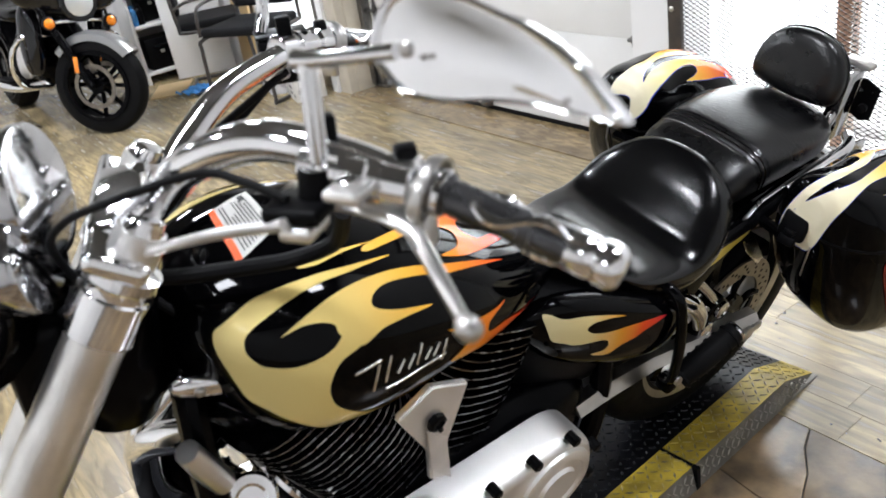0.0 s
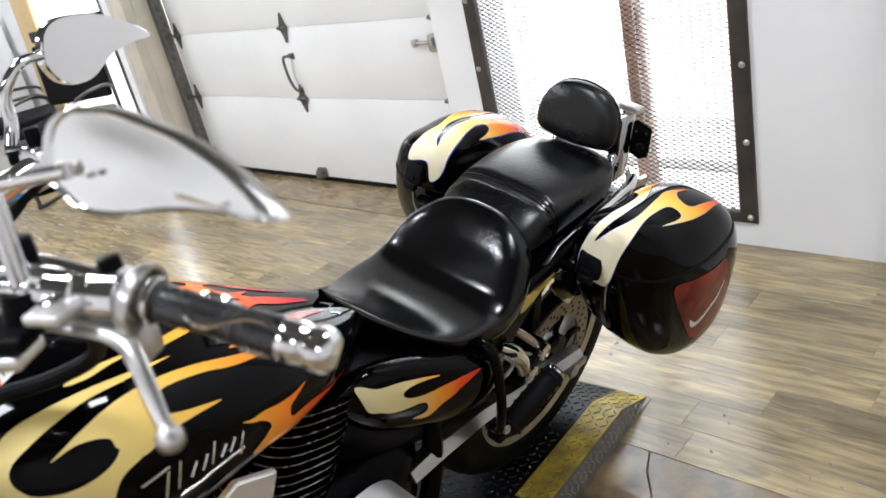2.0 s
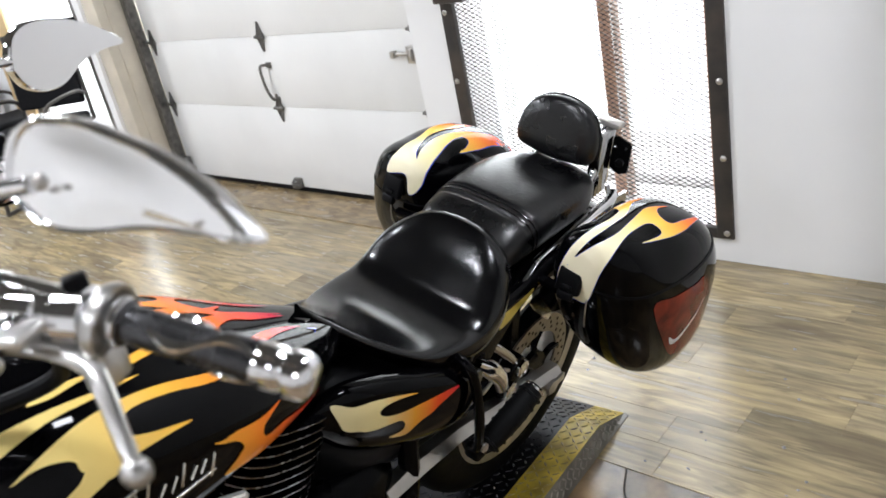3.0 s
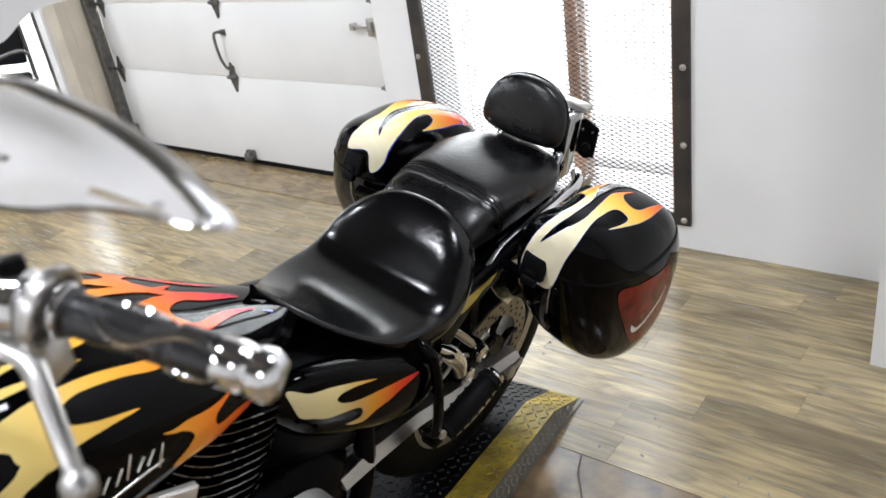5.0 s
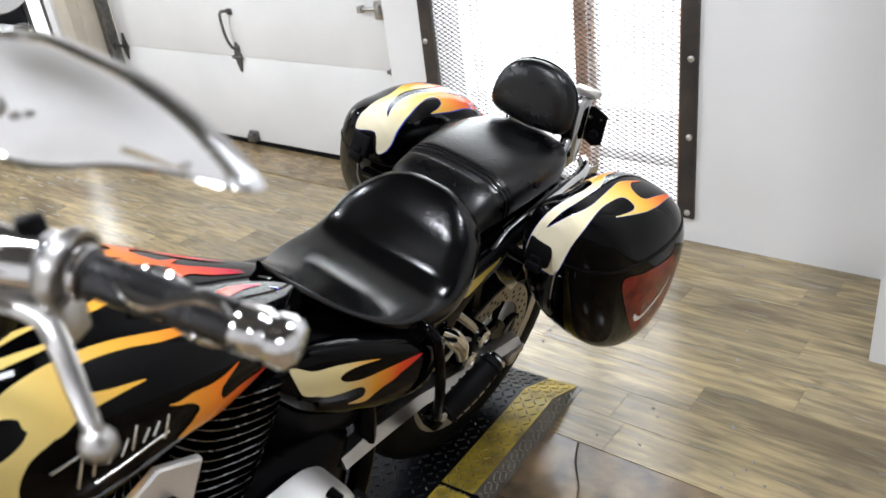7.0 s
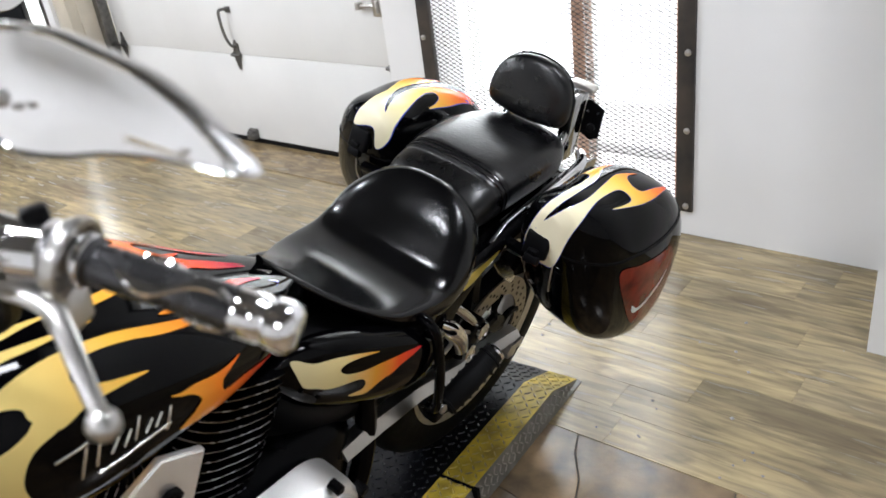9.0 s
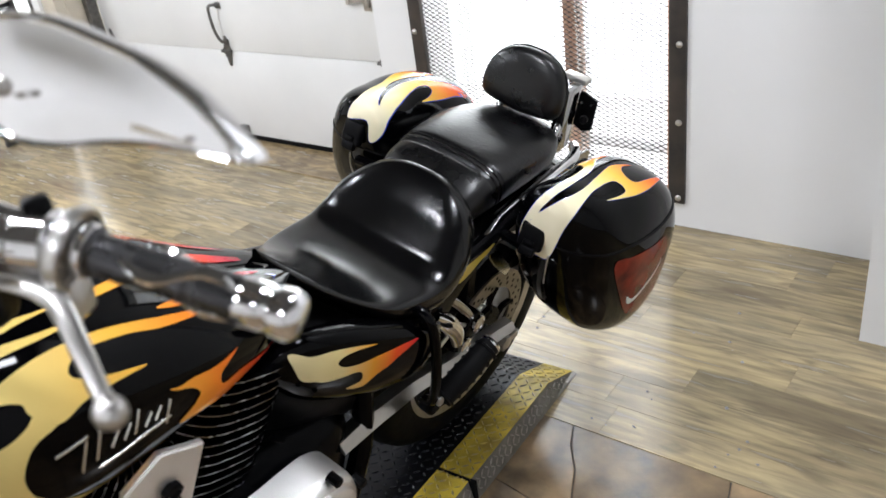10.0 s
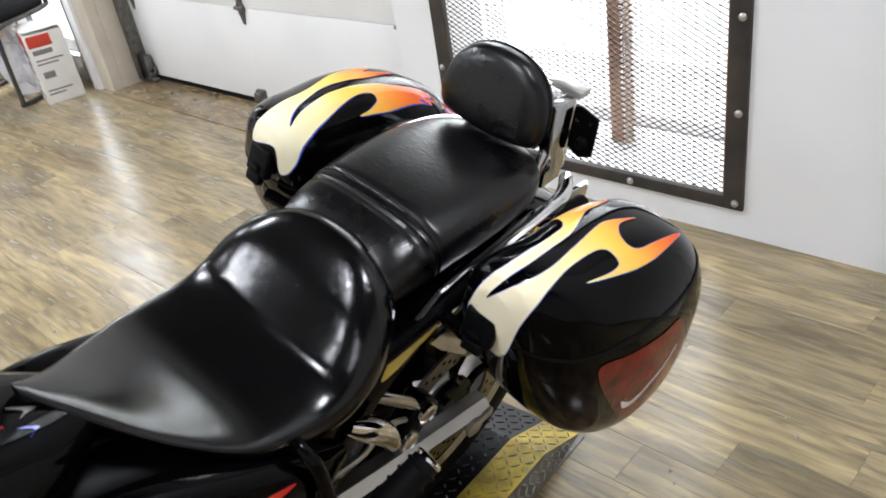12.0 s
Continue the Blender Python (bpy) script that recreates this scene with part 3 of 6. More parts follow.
# outer window behind the mesh: sill, mullions and side nets
part("window_sill", box_bm(CX0 - 0.6, CX1 - FW, 0.06, 0.37, CZ0 - 0.03, CZ0 + 0.012, 0.004), M_TRIM_WHITE, cage, "pale sill")
part("sill_strip", box_bm(CX0 - 0.6, CX1 + 0.1, 0.372, 0.46, CZ0 - 0.03, CZ0 + 0.016, 0.004), M_GREY, cage, "grey threshold strip")
part("window_sill", box_bm(CX0 - 0.6, CX1 + 0.1, 0.462, 0.96, CZ0 - 0.03, CZ0 + 0.012, 0.004), M_TRIM_WHITE, cage, "pale sill")
part("mullion", box_bm(-0.434, -0.366, 0.195, 0.235, CZ0 + 0.012, CZ1, 0.004), M_BROWN, cage, "brown painted post")
for sx in (-0.875, -0.345):
    v, f = expanded_mesh(0.1, CZ1 - CZ0 - 0.05, 0.033, 0.0172)
    side = raw("side_mesh", v, f, M_STEEL, cage, "grey side mesh")
    side.matrix_basis = pose(sx, 0.13, CZ0 + 0.03, 0, 0, 90)

# ---- glazed exit door at the far end ----
gd = thing("door_2", pose(0, GY, 0), "dark-framed glazed exit door with bright daylight behind", "door", kind="structure")
for a, b, za, zb in ((GX0 - 0.06, GX0, 0, 2.13), (GX1, GX1 + 0.06, 0, 2.13), (GX0, GX1, 2.06, 2.13)):
    part("door_frame", box_bm(a, b, 0.02, 0.12, za, zb, 0.004), M_BLACK_STEEL, gd)
for a, b, za, zb in ((GX0 + 0.006, GX0 + 0.07, 0.01, 2.05), (GX1 - 0.07, GX1 - 0.006, 0.01, 2.05), (GX0 + 0.07, GX1 - 0.07, 0.01, 0.16), (GX0 + 0.07, GX1 - 0.07, 1.98, 2.05)):
    part("leaf_rail", box_bm(a, b, 0.04, 0.085, za, zb, 0.004), M_STEEL, gd)
part("push_bar", box_bm(GX0 + 0.1, GX1 - 0.04, -0.06, -0.02, 0.93, 1.0, 0.008), M_PLASTIC, gd, "black push bar")
part("lock_case", box_bm(GX1 - 0.19, GX1 - 0.02, -0.07, 0.03, 0.86, 1.07, 0.01), M_PLASTIC, gd, "black lock case")

# ---- drive-on wheel lift ----
LH = 0.055
lift = thing("wheel_lift", pose(0.19, 0.475, 0, 0, 0, 3.2), "low tread-plate motorcycle lift, black with a yellow edge", "lift")


def lift_z(y):
    return LH * min(1, max(0, -y / 0.14)) + 0.004


def slab(x0, x1, y0, y1, drop_left=False):
    bm = bmesh.new()
    ys = sorted({y0, y1, *(y for y in (-0.14,) if y0 < y < y1)})
    rings = []
    for y in ys:
        z = lift_z(y)
        rings.append([(x0, y, 0), (x1, y, 0), (x1, y, z), (x0, y, z)])
    return skin(bm, rings)


part("deck", slab(-0.66, -0.0925, -2.75, -0.012), M_PLATE_BLACK, lift, "black tread-plate deck", smooth=0)
for ya, yb in ((-0.52, -0.008), (-1.2, -0.527), (-1.9, -1.207), (-2.75, -1.907)):
    part("edge_strip", slab(-0.092, -0.007, ya, yb), M_PLATE_YELLOW, lift, "worn yellow edge strip", smooth=0)
    bm = bmesh.new()
    ys = sorted({ya, yb, *(y for y in (-0.14,) if ya < y < yb)})
    skin(bm, [[(-0.0065, y, 0), (0.006, y, 0.0), (0.005, y, 0.003), (-0.0065, y, max(lift_z(y) - 0.001, 0.0035))] for y in ys])
    part("side_bevel", bm, M_PLATE_STEEL, lift, "bare steel tread-plate skirt", smooth=0)


def treads(area, place, pitch=0.022):
    """Raised lozenges of tread plate, alternately turned."""
    x0, x1, y0, y1 = area
    verts, faces = [], []
    ni, nj = int((x1 - x0) / pitch), int((y1 - y0) / pitch)
    for i in range(ni + 1):
        for j in range(nj + 1):
            cx, cy = x0 + (i + 0.5) * (x1 - x0) / (ni + 1), y0 + (j + 0.5) * (y1 - y0) / (nj + 1)
            a = radians(45 if (i + j) % 2 else -45)
            k = len(verts)
            for l, w, h in ((0.0105, 0, 0), (0, 0.0032, 0), (-0.0105, 0, 0), (0, -0.0032, 0), (0.0062, 0, 0.0026), (-0.0062, 0, 0.0026)):
                verts.append(place(cx + l * math.cos(a) - w * math.sin(a), cy + l * math.sin(a) + w * math.cos(a), h))
            faces += [(k, k + 1, k + 4), (k + 1, k + 2, k + 5), (k + 1, k + 5, k + 4), (k + 2, k + 3, k + 5), (k + 3, k, k + 4), (k + 3, k + 4, k + 5)]
    return verts, faces


v, f = treads((-0.655, -0.098, -1.9, -0.02), lambda x, y, h: (x, y, lift_z(y) + h))
tagged(raw("deck_tread", v, f, M_TREAD_BLACK, lift), kind="stuff")
v, f = treads((-0.091, -0.009, -1.9, -0.02), lambda x, y, h: (x, y, lift_z(y) + h), 0.021)
tagged(raw("strip_tread", v, f, M_TREAD_YELLOW, lift), kind="stuff")


def skirt_place(u, y, h):
    top = max(lift_z(y) - 0.001, 0.0035)
    return (0.005 - 0.0115 * u / 0.06 + h, y, 0.003 + (top - 0.003) * u / 0.06 + h * 0.3)


v, f = treads((0.008, 0.052, -1.9, -0.05), skirt_place, 0.02)
tagged(raw("skirt_tread", v, f, M_TREAD_STEEL, lift), kind="stuff")

for yy in (-0.5235, -1.2035, -1.9035):
    part("joint_bar", slab(-0.0925, 0.0075, yy - 0.006, yy + 0.006), M_RUBBER, lift, "black joint strip", smooth=0)

# ---- the motorcycle, leaning on its side stand; its own axes: x to its left, y to its rear, z up ----
bike = thing("motorcycle", pose(0.0, 0.0, 0.055, 0, 17.0, 0), "black flame-painted cruiser motorcycle with saddlebags leaning on the lift", "motorcycle")
HEAD = Vector((0, -1.04, 1.05))
STEER = Matrix.Translation(HEAD) @ Matrix.Rotation(radians(-24.5), 4, Vector((0, 0.54, 0.84))) @ Matrix.Translation(-HEAD)


def steered(name, bm, mat, label="", parent=None, smooth=35):
    return part(name, transformed(bm, STEER), mat, parent or bike, label, smooth)


# wheels
def wheel(name, centre, r, width, rim_r, steer):
    put = steered if steer else (lambda n, bm, mat, label="", parent=None, smooth=35: part(n, bm, mat, parent or bike, label, smooth))
    c = Vector(centre)
    a, b = c - Vector((width / 2, 0, 0)), c + Vector((1, 0, 0))
    prof = [(0.012, rim_r - 0.004), (0.004, rim_r + 0.012), (0.0, rim_r + (r - rim_r) * 0.45), (width * 0.07, r - 0.032), (width * 0.2, r - 0.012), (width * 0.38, r - 0.002), (width * 0.5, r)]
    prof += [(width - d, q) for d, q in reversed(prof[:-1])]
    w = put(name, turned(prof + [(width - 0.012, rim_r - 0.02), (0.012, rim_r - 0.02), prof[0]], a, b, 56), M_RUBBER, "black tyre")
    put("rim", turned([(0.01, rim_r), (0.006, rim_r + 0.004), (0.012, rim_r - 0.012), (0.05, rim_r - 0.026), (width - 0.05, rim_r - 0.026), (width - 0.012, rim_r - 0.012), (width - 0.006, rim_r + 0.004), (width - 0.01, rim_r)], a, b, 56, ends=False), M_STEEL, "polished rim", w)
    put("hub", turned([(0.0, 0.035), (0.004, 0.05), (width - 0.004, 0.05), (width, 0.035)], a, b, 24), M_CAST, "", w)
    for k in range(5):
        ang = k * math.tau / 5 + 0.3
        d, e = Vector((0, math.cos(ang), math.sin(ang))), Vector((0, -math.sin(ang), math.cos(ang)))
        s = bmesh.new()
        rings = []
        for q, hw, ht in ((0.04, 0.03, 0.035), (0.1, 0.022, 0.03), (rim_r - 0.05, 0.02, 0.028), (rim_r - 0.018, 0.045, 0.034)):
            rings.append([c + d * q + e * hw * u + Vector((ht * v, 0, 0)) for u, v in ((-1, -0.6), (-0.6, -1), (0.6, -1), (1, -0.6), (1, 0.6), (0.6, 1), (-0.6, 1), (-1, 0.6))])
        put("spoke", skin(s, rings), M_ENGINE, "", w)
    return w


AXLE = Vector((0, 0.115, 0.335))
wheel("rear_wheel", AXLE, 0.333, 0.135, 0.232, False)
FRONT_AXLE = Vector((0, -1.525, 0.325))
wheel("front_wheel", FRONT_AXLE, 0.322, 0.13, 0.23, True)


def disc(centre, r_out, r_in, put):
    d = put("brake_disc", ring_bm(centre, (1, 0, 0), r_out, r_in, 0.005, 64), M_DISC, "drilled steel brake disc")
    holes = bmesh.new()
    for k in range(60):
        ang = k * math.tau / 60
        q = r_in + (r_out - r_in) * (0.25, 0.5, 0.75)[k % 3]
        p = Vector(centre) + Vector((0.0026, q * math.cos(ang), q * math.sin(ang)))
        turned([(0, 0.0042), (0.0006, 0.0042)], p, p + Vector((1, 0, 0)), 8, holes)
    put("disc_hole", holes, M_RUBBER, "", d)
    carrier = bmesh.new()
    for k in range(5):
        ang = k * math.tau / 5
        p = Vector(centre)
        tube([p + Vector((0, 0.045 * math.cos(ang), 0.045 * math.sin(ang))), p + Vector((0, r_in * 0.75 * math.cos(ang + 0.25), r_in * 0.75 * math.sin(ang + 0.25))), p + Vector((0, (r_in + 0.006) * math.cos(ang + 0.1), (r_in + 0.006) * math.sin(ang + 0.1)))], 0.008, 8, 4, carrier)
    turned([(-0.006, 0.03), (-0.006, 0.055), (0.006, 0.055), (0.006, 0.03)], centre, Vector(centre) + Vector((1, 0, 0)), 24, carrier)
    put("disc_carrier", carrier, M_ENGINE, "", d)


fix = lambda n, bm, mat, label="", parent=None, smooth=35: part(n, bm, mat, parent or bike, label, smooth)
disc(AXLE + Vector((0.076, 0.006, 0)), 0.148, 0.104, fix)
disc(FRONT_AXLE + Vector((0.085, 0, 0)), 0.15, 0.105, steered)
CALM = pose(0.085, -0.005, 0.43, 42)
cal = part("rear_caliper", transformed(box_bm(-0.012, 0.03, -0.05, 0.05, -0.026, 0.03, 0.009, 3), CALM), M_ENGINE, bike, "black brake caliper")
for qy in (-0.026, 0.026):
    part("caliper_piston", transformed(turned([(0, 0.02), (0.006, 0.019), (0.008, 0.014), (0.006, 0.012), (0.006, 0.002)], (0.03, qy, 0.002), (1, qy, 0.002), 18), CALM), M_CHROME, cal)
part("caliper_bracket", plate_bm([(-0.09, 0.40), (-0.045, 0.465), (-0.02, 0.45), (0.02, 0.36), (-0.01, 0.335), (-0.05, 0.37)], 0.086, 0.093, 0.002), M_ENGINE, cal)
part("brake_line", tube([(0.11, -0.03, 0.47), (0.115, -0.075, 0.5), (0.12, -0.13, 0.49), (0.12, -0.2, 0.5)], 0.0045, 8), M_STEEL, bike, "braided brake line")
part("pivot_cover", tube([(0.112, -0.15, 0.575), (0.118, -0.12, 0.545), (0.12, -0.085, 0.5), (0.118, -0.065, 0.455)], [0.012, 0.019, 0.019, 0.014], 16), M_CHROME, bike, "chrome pivot cover")
part("shock_body", tube([(0.095, -0.12, 0.6), (0.1, -0.06, 0.54), (0.102, 0.0, 0.47)], 0.011, 12), M_CHROME_SHADED, bike, "chrome shock body")
part("bag_support", plate_bm([(-0.01, 0.64), (0.025, 0.642), (0.09, 0.556), (0.075, 0.545), (0.02, 0.6)], 0.122, 0.127, 0.002), M_CHROME_SHADED, bike, "chrome saddlebag support plate")
# swinging arm, axle, adjuster
sw = bmesh.new()
for s in (1, -1):
    skin(sw, [[(s * (0.118 - 0.05 * min(0.0, y + 0.2) + x), y, z + dz) for x, dz in ((-0.018, -h * 0.3), (0.016, -h * 0.3), (0.018, -h * 0.1), (0.004, h * 0.75), (-0.018, h * 0.75))] for y, z, h in ((-0.42, 0.47, 0.018), (-0.33, 0.46, 0.027), (-0.2, 0.435, 0.022), (-0.02, 0.388, 0.016), (0.1, 0.356, 0.02), (0.165, 0.34, 0.02))])
part("swinging_arm", sw, M_LEVER, bike, "polished swinging arm")
ax_bm = tube([(-0.138, AXLE.y, AXLE.z), (0.138, AXLE.y, AXLE.z)], 0.014, 12)
join(ax_bm, turned([(0, 0.019), (0.008, 0.019), (0.011, 0.013)], (0.136, AXLE.y, AXLE.z), (1, AXLE.y, AXLE.z), 6), box_bm(0.136, 0.143, AXLE.y + 0.01, AXLE.y + 0.05, AXLE.z - 0.01, AXLE.z + 0.01, 0.003))
part("rear_axle", ax_bm, M_STEEL, bike)

# rear mudguard
def guard(centre, r, half, a0, a1, depth, n=40):
    bm = bmesh.new()
    prof = [(-1, -depth), (-1.0, -0.03), (-0.93, -0.008), (-0.7, 0.004), (-0.35, 0.011), (0, 0.013), (0.35, 0.011), (0.7, 0.004), (0.93, -0.008), (1.0, -0.03), (1, -depth), (0.97, -depth), (0.965, -0.03), (0.7, -0.002), (0, 0.007), (-0.7, -0.002), (-0.965, -0.03), (-0.97, -depth)]
    rings = []
    for i in range(n + 1):
        a = radians(a0 + (a1 - a0) * i / n)
        rings.append([(centre[0] + half * u, centre[1] + (r + h) * math.cos(a), centre[2] + (r + h) * math.sin(a)) for u, h in prof])
    return skin(bm, rings)


part("rear_mudguard", guard(AXLE + Vector((0, 0, 0.02)), 0.385, 0.118, 8, 160, 0.075), M_BLACK, bike, "black painted rear mudguard")
steered("front_mudguard", guard(FRONT_AXLE, 0.35, 0.085, 25, 165, 0.06), M_BLACK, "black painted front mudguard")

# frame, engine
part("headstock", tube([(0, -1.03, 1.03), (0, -1.055, 0.97), (0, -1.07, 0.91), (0, -1.08, 0.86)], [0.03, 0.045, 0.055, 0.045], 20), M_ENGINE, bike, "black headstock")
frame_bm = tube([(0, -1.0, 0.98), (0, -0.8, 0.86), (0, -0.5, 0.74), (0, -0.2, 0.66), (0, 0.02, 0.66)], 0.03, 12)
for s in (1, -1):
    tube([(0, -1.0, 0.93), (s * 0.1, -1.03, 0.72), (s * 0.15, -1.0, 0.4), (s * 0.15, -0.9, 0.27), (s * 0.15, -0.5, 0.26), (s * 0.13, -0.36, 0.4), (s * 0.1, -0.35, 0.65)], 0.019, 10, bm=frame_bm)
    tube([(s * 0.1, -0.4, 0.66), (s * 0.125, -0.1, 0.69), (s * 0.13, 0.15, 0.72), (s * 0.13, 0.33, 0.70)], 0.014, 10, bm=frame_bm)
part("frame", frame_bm, M_ENGINE, bike, "black tubular frame")
case = Body([(-0.95, 0, 0.42, 0.06, 0.05, 0.06, 3), (-0.9, 0, 0.42, 0.12, 0.12, 0.12, 3), (-0.75, 0, 0.42, 0.155, 0.14, 0.15, 3), (-0.55, 0, 0.42, 0.155, 0.15, 0.15, 3), (-0.4, 0, 0.43, 0.13, 0.12, 0.12, 3), (-0.34, 0, 0.43, 0.07, 0.06, 0.06, 3)])
part("crankcase", case.mesh(24, 28), M_ENGINE, bike, "black engine case")
mid = Body([(-0.56, 0, 0.62, 0.05, 0.05, 0.05, 3), (-0.5, 0, 0.62, 0.09, 0.11, 0.12, 3), (-0.4, 0, 0.60, 0.115, 0.12, 0.14, 3), (-0.25, 0, 0.59, 0.12, 0.11, 0.14, 3), (-0.12, 0, 0.62, 0.1, 0.06, 0.1, 3), (-0.08, 0, 0.63, 0.04, 0.03, 0.05, 3)])
part("side_body", mid.mesh(20, 24), M_PLASTIC, bike, "black inner side body")


def cylinder(base, top, n):
    base, top = Vector(base), Vector(top)
    t = (top - base).normalized()
    side, fore = Vector((1, 0, 0)), t.cross(Vector((1, 0, 0)))
    c = part("cylinder", tube([base, top], 0.062, 24, smooth_path=False), M_ENGINE, bike, "black finned cylinder")
    for k in range(n):
        p = base + (top - base) * (k + 0.5) / n
        bm = bmesh.new()
        q = [(math.cos(a) * 0.112 * abs(math.cos(a)) ** (-0.35), math.sin(a) * 0.1 * abs(math.sin(a)) ** (-0.35)) if min(abs(math.cos(a)), abs(math.sin(a))) > 0.05 else (math.cos(a) * 0.112, math.sin(a) * 0.1) for a in (j * math.tau / 32 for j in range(32))]
        skin(bm, [[p + side * u + fore * w + t * d for u, w in q] for d in (-0.0019, 0.0019)])
        f = part("fin", bm, M_ENGINE, c)
        e = bmesh.new()
        skin(e, [[p + side * u * s + fore * w * s + t * d for u, w in q] for s, d in ((1.0, -0.0006), (1.008, -0.0005), (1.008, 0.0007), (1.0, 0.0008))], False)
        part("fin_edge", e, M_FIN, c, "bright machined fin edge")
    hd = turned([(0, 0.085), (0.005, 0.095), (0.05, 0.095), (0.06, 0.08), (0.065, 0.05)], top, top + t, 24)
    part("cylinder_head", hd, M_ENGINE, c)


cylinder((0, -0.76, 0.53), (0, -0.905, 0.815), 18)
cylinder((0, -0.66, 0.53), (0, -0.565, 0.755), 15)
# kite-shaped bright cover between the cylinders
part("kite_cover", plate_bm([(-0.818, 0.795), (-0.765, 0.822), (-0.706, 0.79), (-0.735, 0.695), (-0.738, 0.61), (-0.764, 0.622), (-0.768, 0.69)], 0.158, 0.17, 0.003), M_CAST, bike, "bright kite-shaped side cover")
part("knob", turned([(0, 0.012), (0.004, 0.0145), (0.009, 0.0145), (0.011, 0.01), (0.007, 0.006), (0.007, 0.002)], (0.17, -0.762, 0.757), (1, -0.762, 0.757), 7), M_PLASTIC, bike, "black star knob")
part("stay_plate", plate_bm([(-0.778, 0.75), (-0.744, 0.713), (-0.733, 0.61), (-0.769, 0.659)], 0.1725, 0.176, 0.001), M_SATIN, bike, "bare metal stay plate")
part("stay_bolt", turned([(0, 0.004), (0.002, 0.004)], (0.1762, -0.756, 0.738), (1, -0.756, 0.738), 8), M_RUBBER, bike)
# primary cover
pc = bmesh.new()


def stadium(y0, z0, r0, y1, z1, r1, n=18):
    d = math.atan2(z1 - z0, y1 - y0)
    out = [(y1 + r1 * math.cos(d - math.pi / 2 + math.pi * i / n), z1 + r1 * math.sin(d - math.pi / 2 + math.pi * i / n)) for i in range(n + 1)]
    return out + [(y0 + r0 * math.cos(d + math.pi / 2 + math.pi * i / n), z0 + r0 * math.sin(d + math.pi / 2 + math.pi * i / n)) for i in range(n + 1)]


levels = [(0.14, 1.0), (0.19, 1.0), (0.205, 0.97), (0.212, 0.9), (0.214, 0.8)]
skin(pc, [[(x, y, z) for y, z in stadium(-0.86, 0.47, 0.1 * s, -0.548, 0.47, 0.09 * s)] for x, s in levels])
part("primary_cover", pc, M_CAST, bike, "bright cast primary cover")
clutch = turned([(0, 0.075), (0.006, 0.074), (0.01, 0.068), (0.01, 0.058), (0.006, 0.054), (0.006, 0.04), (0.012, 0.036), (0.013, 0.005)], (0.2135, -0.55, 0.472), (1, -0.55, 0.472), 40)
part("clutch_cover", clutch, M_CAST, bike)
for y, z in ((-0.462, 0.5), (-0.52, 0.562), (-0.6, 0.567), (-0.68, 0.57), (-0.77, 0.572), (-0.465, 0.43), (-0.53, 0.378), (-0.62, 0.373)):
    part("cover_bolt", turned([(0, 0.009), (0.02, 0.009), (0.022, 0.006)], (0.2, y, z), (1, y, z), 10), M_PLASTIC, bike)
# chrome coil bracket at the front of the tank, front down piece and exhaust header
cb = part("chrome_bracket", tube([(0.083, -1.04, 0.937), (0.082, -1.03, 0.932), (0.081, -1.0, 0.917), (0.078, -0.96, 0.899), (0.074, -0.91, 0.878)], [0.005, 0.012, 0.016, 0.019, 0.021], 18), M_CHROME, bike, "chrome horn bracket")
part("bracket_bolt", turned([(0, 0.006), (0.003, 0.006), (0.005, 0.003)], (0.095, -1.015, 0.925), (1, -1.015, 0.925), 10), M_STEEL, cb)
part("down_pipe", tube([(0.1, -1.046, 0.852), (0.1, -1.032, 0.81), (0.1, -1.017, 0.767)], [0.014, 0.016, 0.015], 16), M_SATIN, bike, "satin steel pipe")
cap = part("filler_cap", turned([(0, 0.02), (0.004, 0.033), (0.016, 0.034), (0.02, 0.03), (0.021, 0.02), (0.018, 0.016), (0.018, 0.003)], (0.1, -0.992, 0.712), (0.2, -1.007, 0.812), 28), M_CHROME, bike, "chrome knurled cap")
for s in (1, -1):
    part("exhaust_header", tube([(-0.05 * s - 0.02, -0.99, 0.77), (-0.09, -1.06, 0.66), (-0.14, -1.03, 0.45), (-0.2, -0.8, 0.3), (-0.23, -0.2, 0.27), (-0.24, 0.45, 0.28 + 0.05 * s)], [0.024, 0.024, 0.025, 0.028, 0.04, 0.045], 14), M_CHROME, bike, "chrome exhaust pipe")
rnd = random.Random(4)
for k in range(7):
    y, z = -1.02 + 0.12 * rnd.random(), 0.7 + 0.12 * rnd.random()
    part("oil_line", tube([(0.03, y, z), (0.06 + 0.04 * rnd.random(), y + 0.03 * rnd.random(), z - 0.04), (0.09, y + 0.05, z - 0.09 - 0.03 * rnd.random())], 0.006 + 0.006 * rnd.random(), 8, 5), M_CHROME, bike, "chrome oil line")
part("radiator", box_bm(-0.14, 0.04, -1.13, -1.05, 0.36, 0.5, 0.012), M_RUBBER, bike, "black oil cooler")
# guards, pegs, side stand
part("bag_guard", tube([(0.13, -0.262, 0.69), (0.172, -0.258, 0.675), (0.189, -0.25, 0.6), (0.19, -0.238, 0.49), (0.17, -0.232, 0.465)], 0.0095, 12), M_BLACK, bike, "black guard bar")
part("guard_bolt", turned([(0, 0.009), (0.004, 0.009), (0.007, 0.004)], (0.2, -0.236, 0.487), (1, -0.236, 0.487), 10), M_STEEL, bike)
peg = part("passenger_peg", tube([(0.185, -0.205, 0.455), (0.195, -0.16, 0.487), (0.2, -0.085, 0.515)], [0.021, 0.023, 0.021], 14), M_RUBBER, bike, "black rubber footpeg")
part("peg_mount", box_bm(0.155, 0.19, -0.235, -0.205, 0.43, 0.46, 0.008), M_ENGINE, peg)
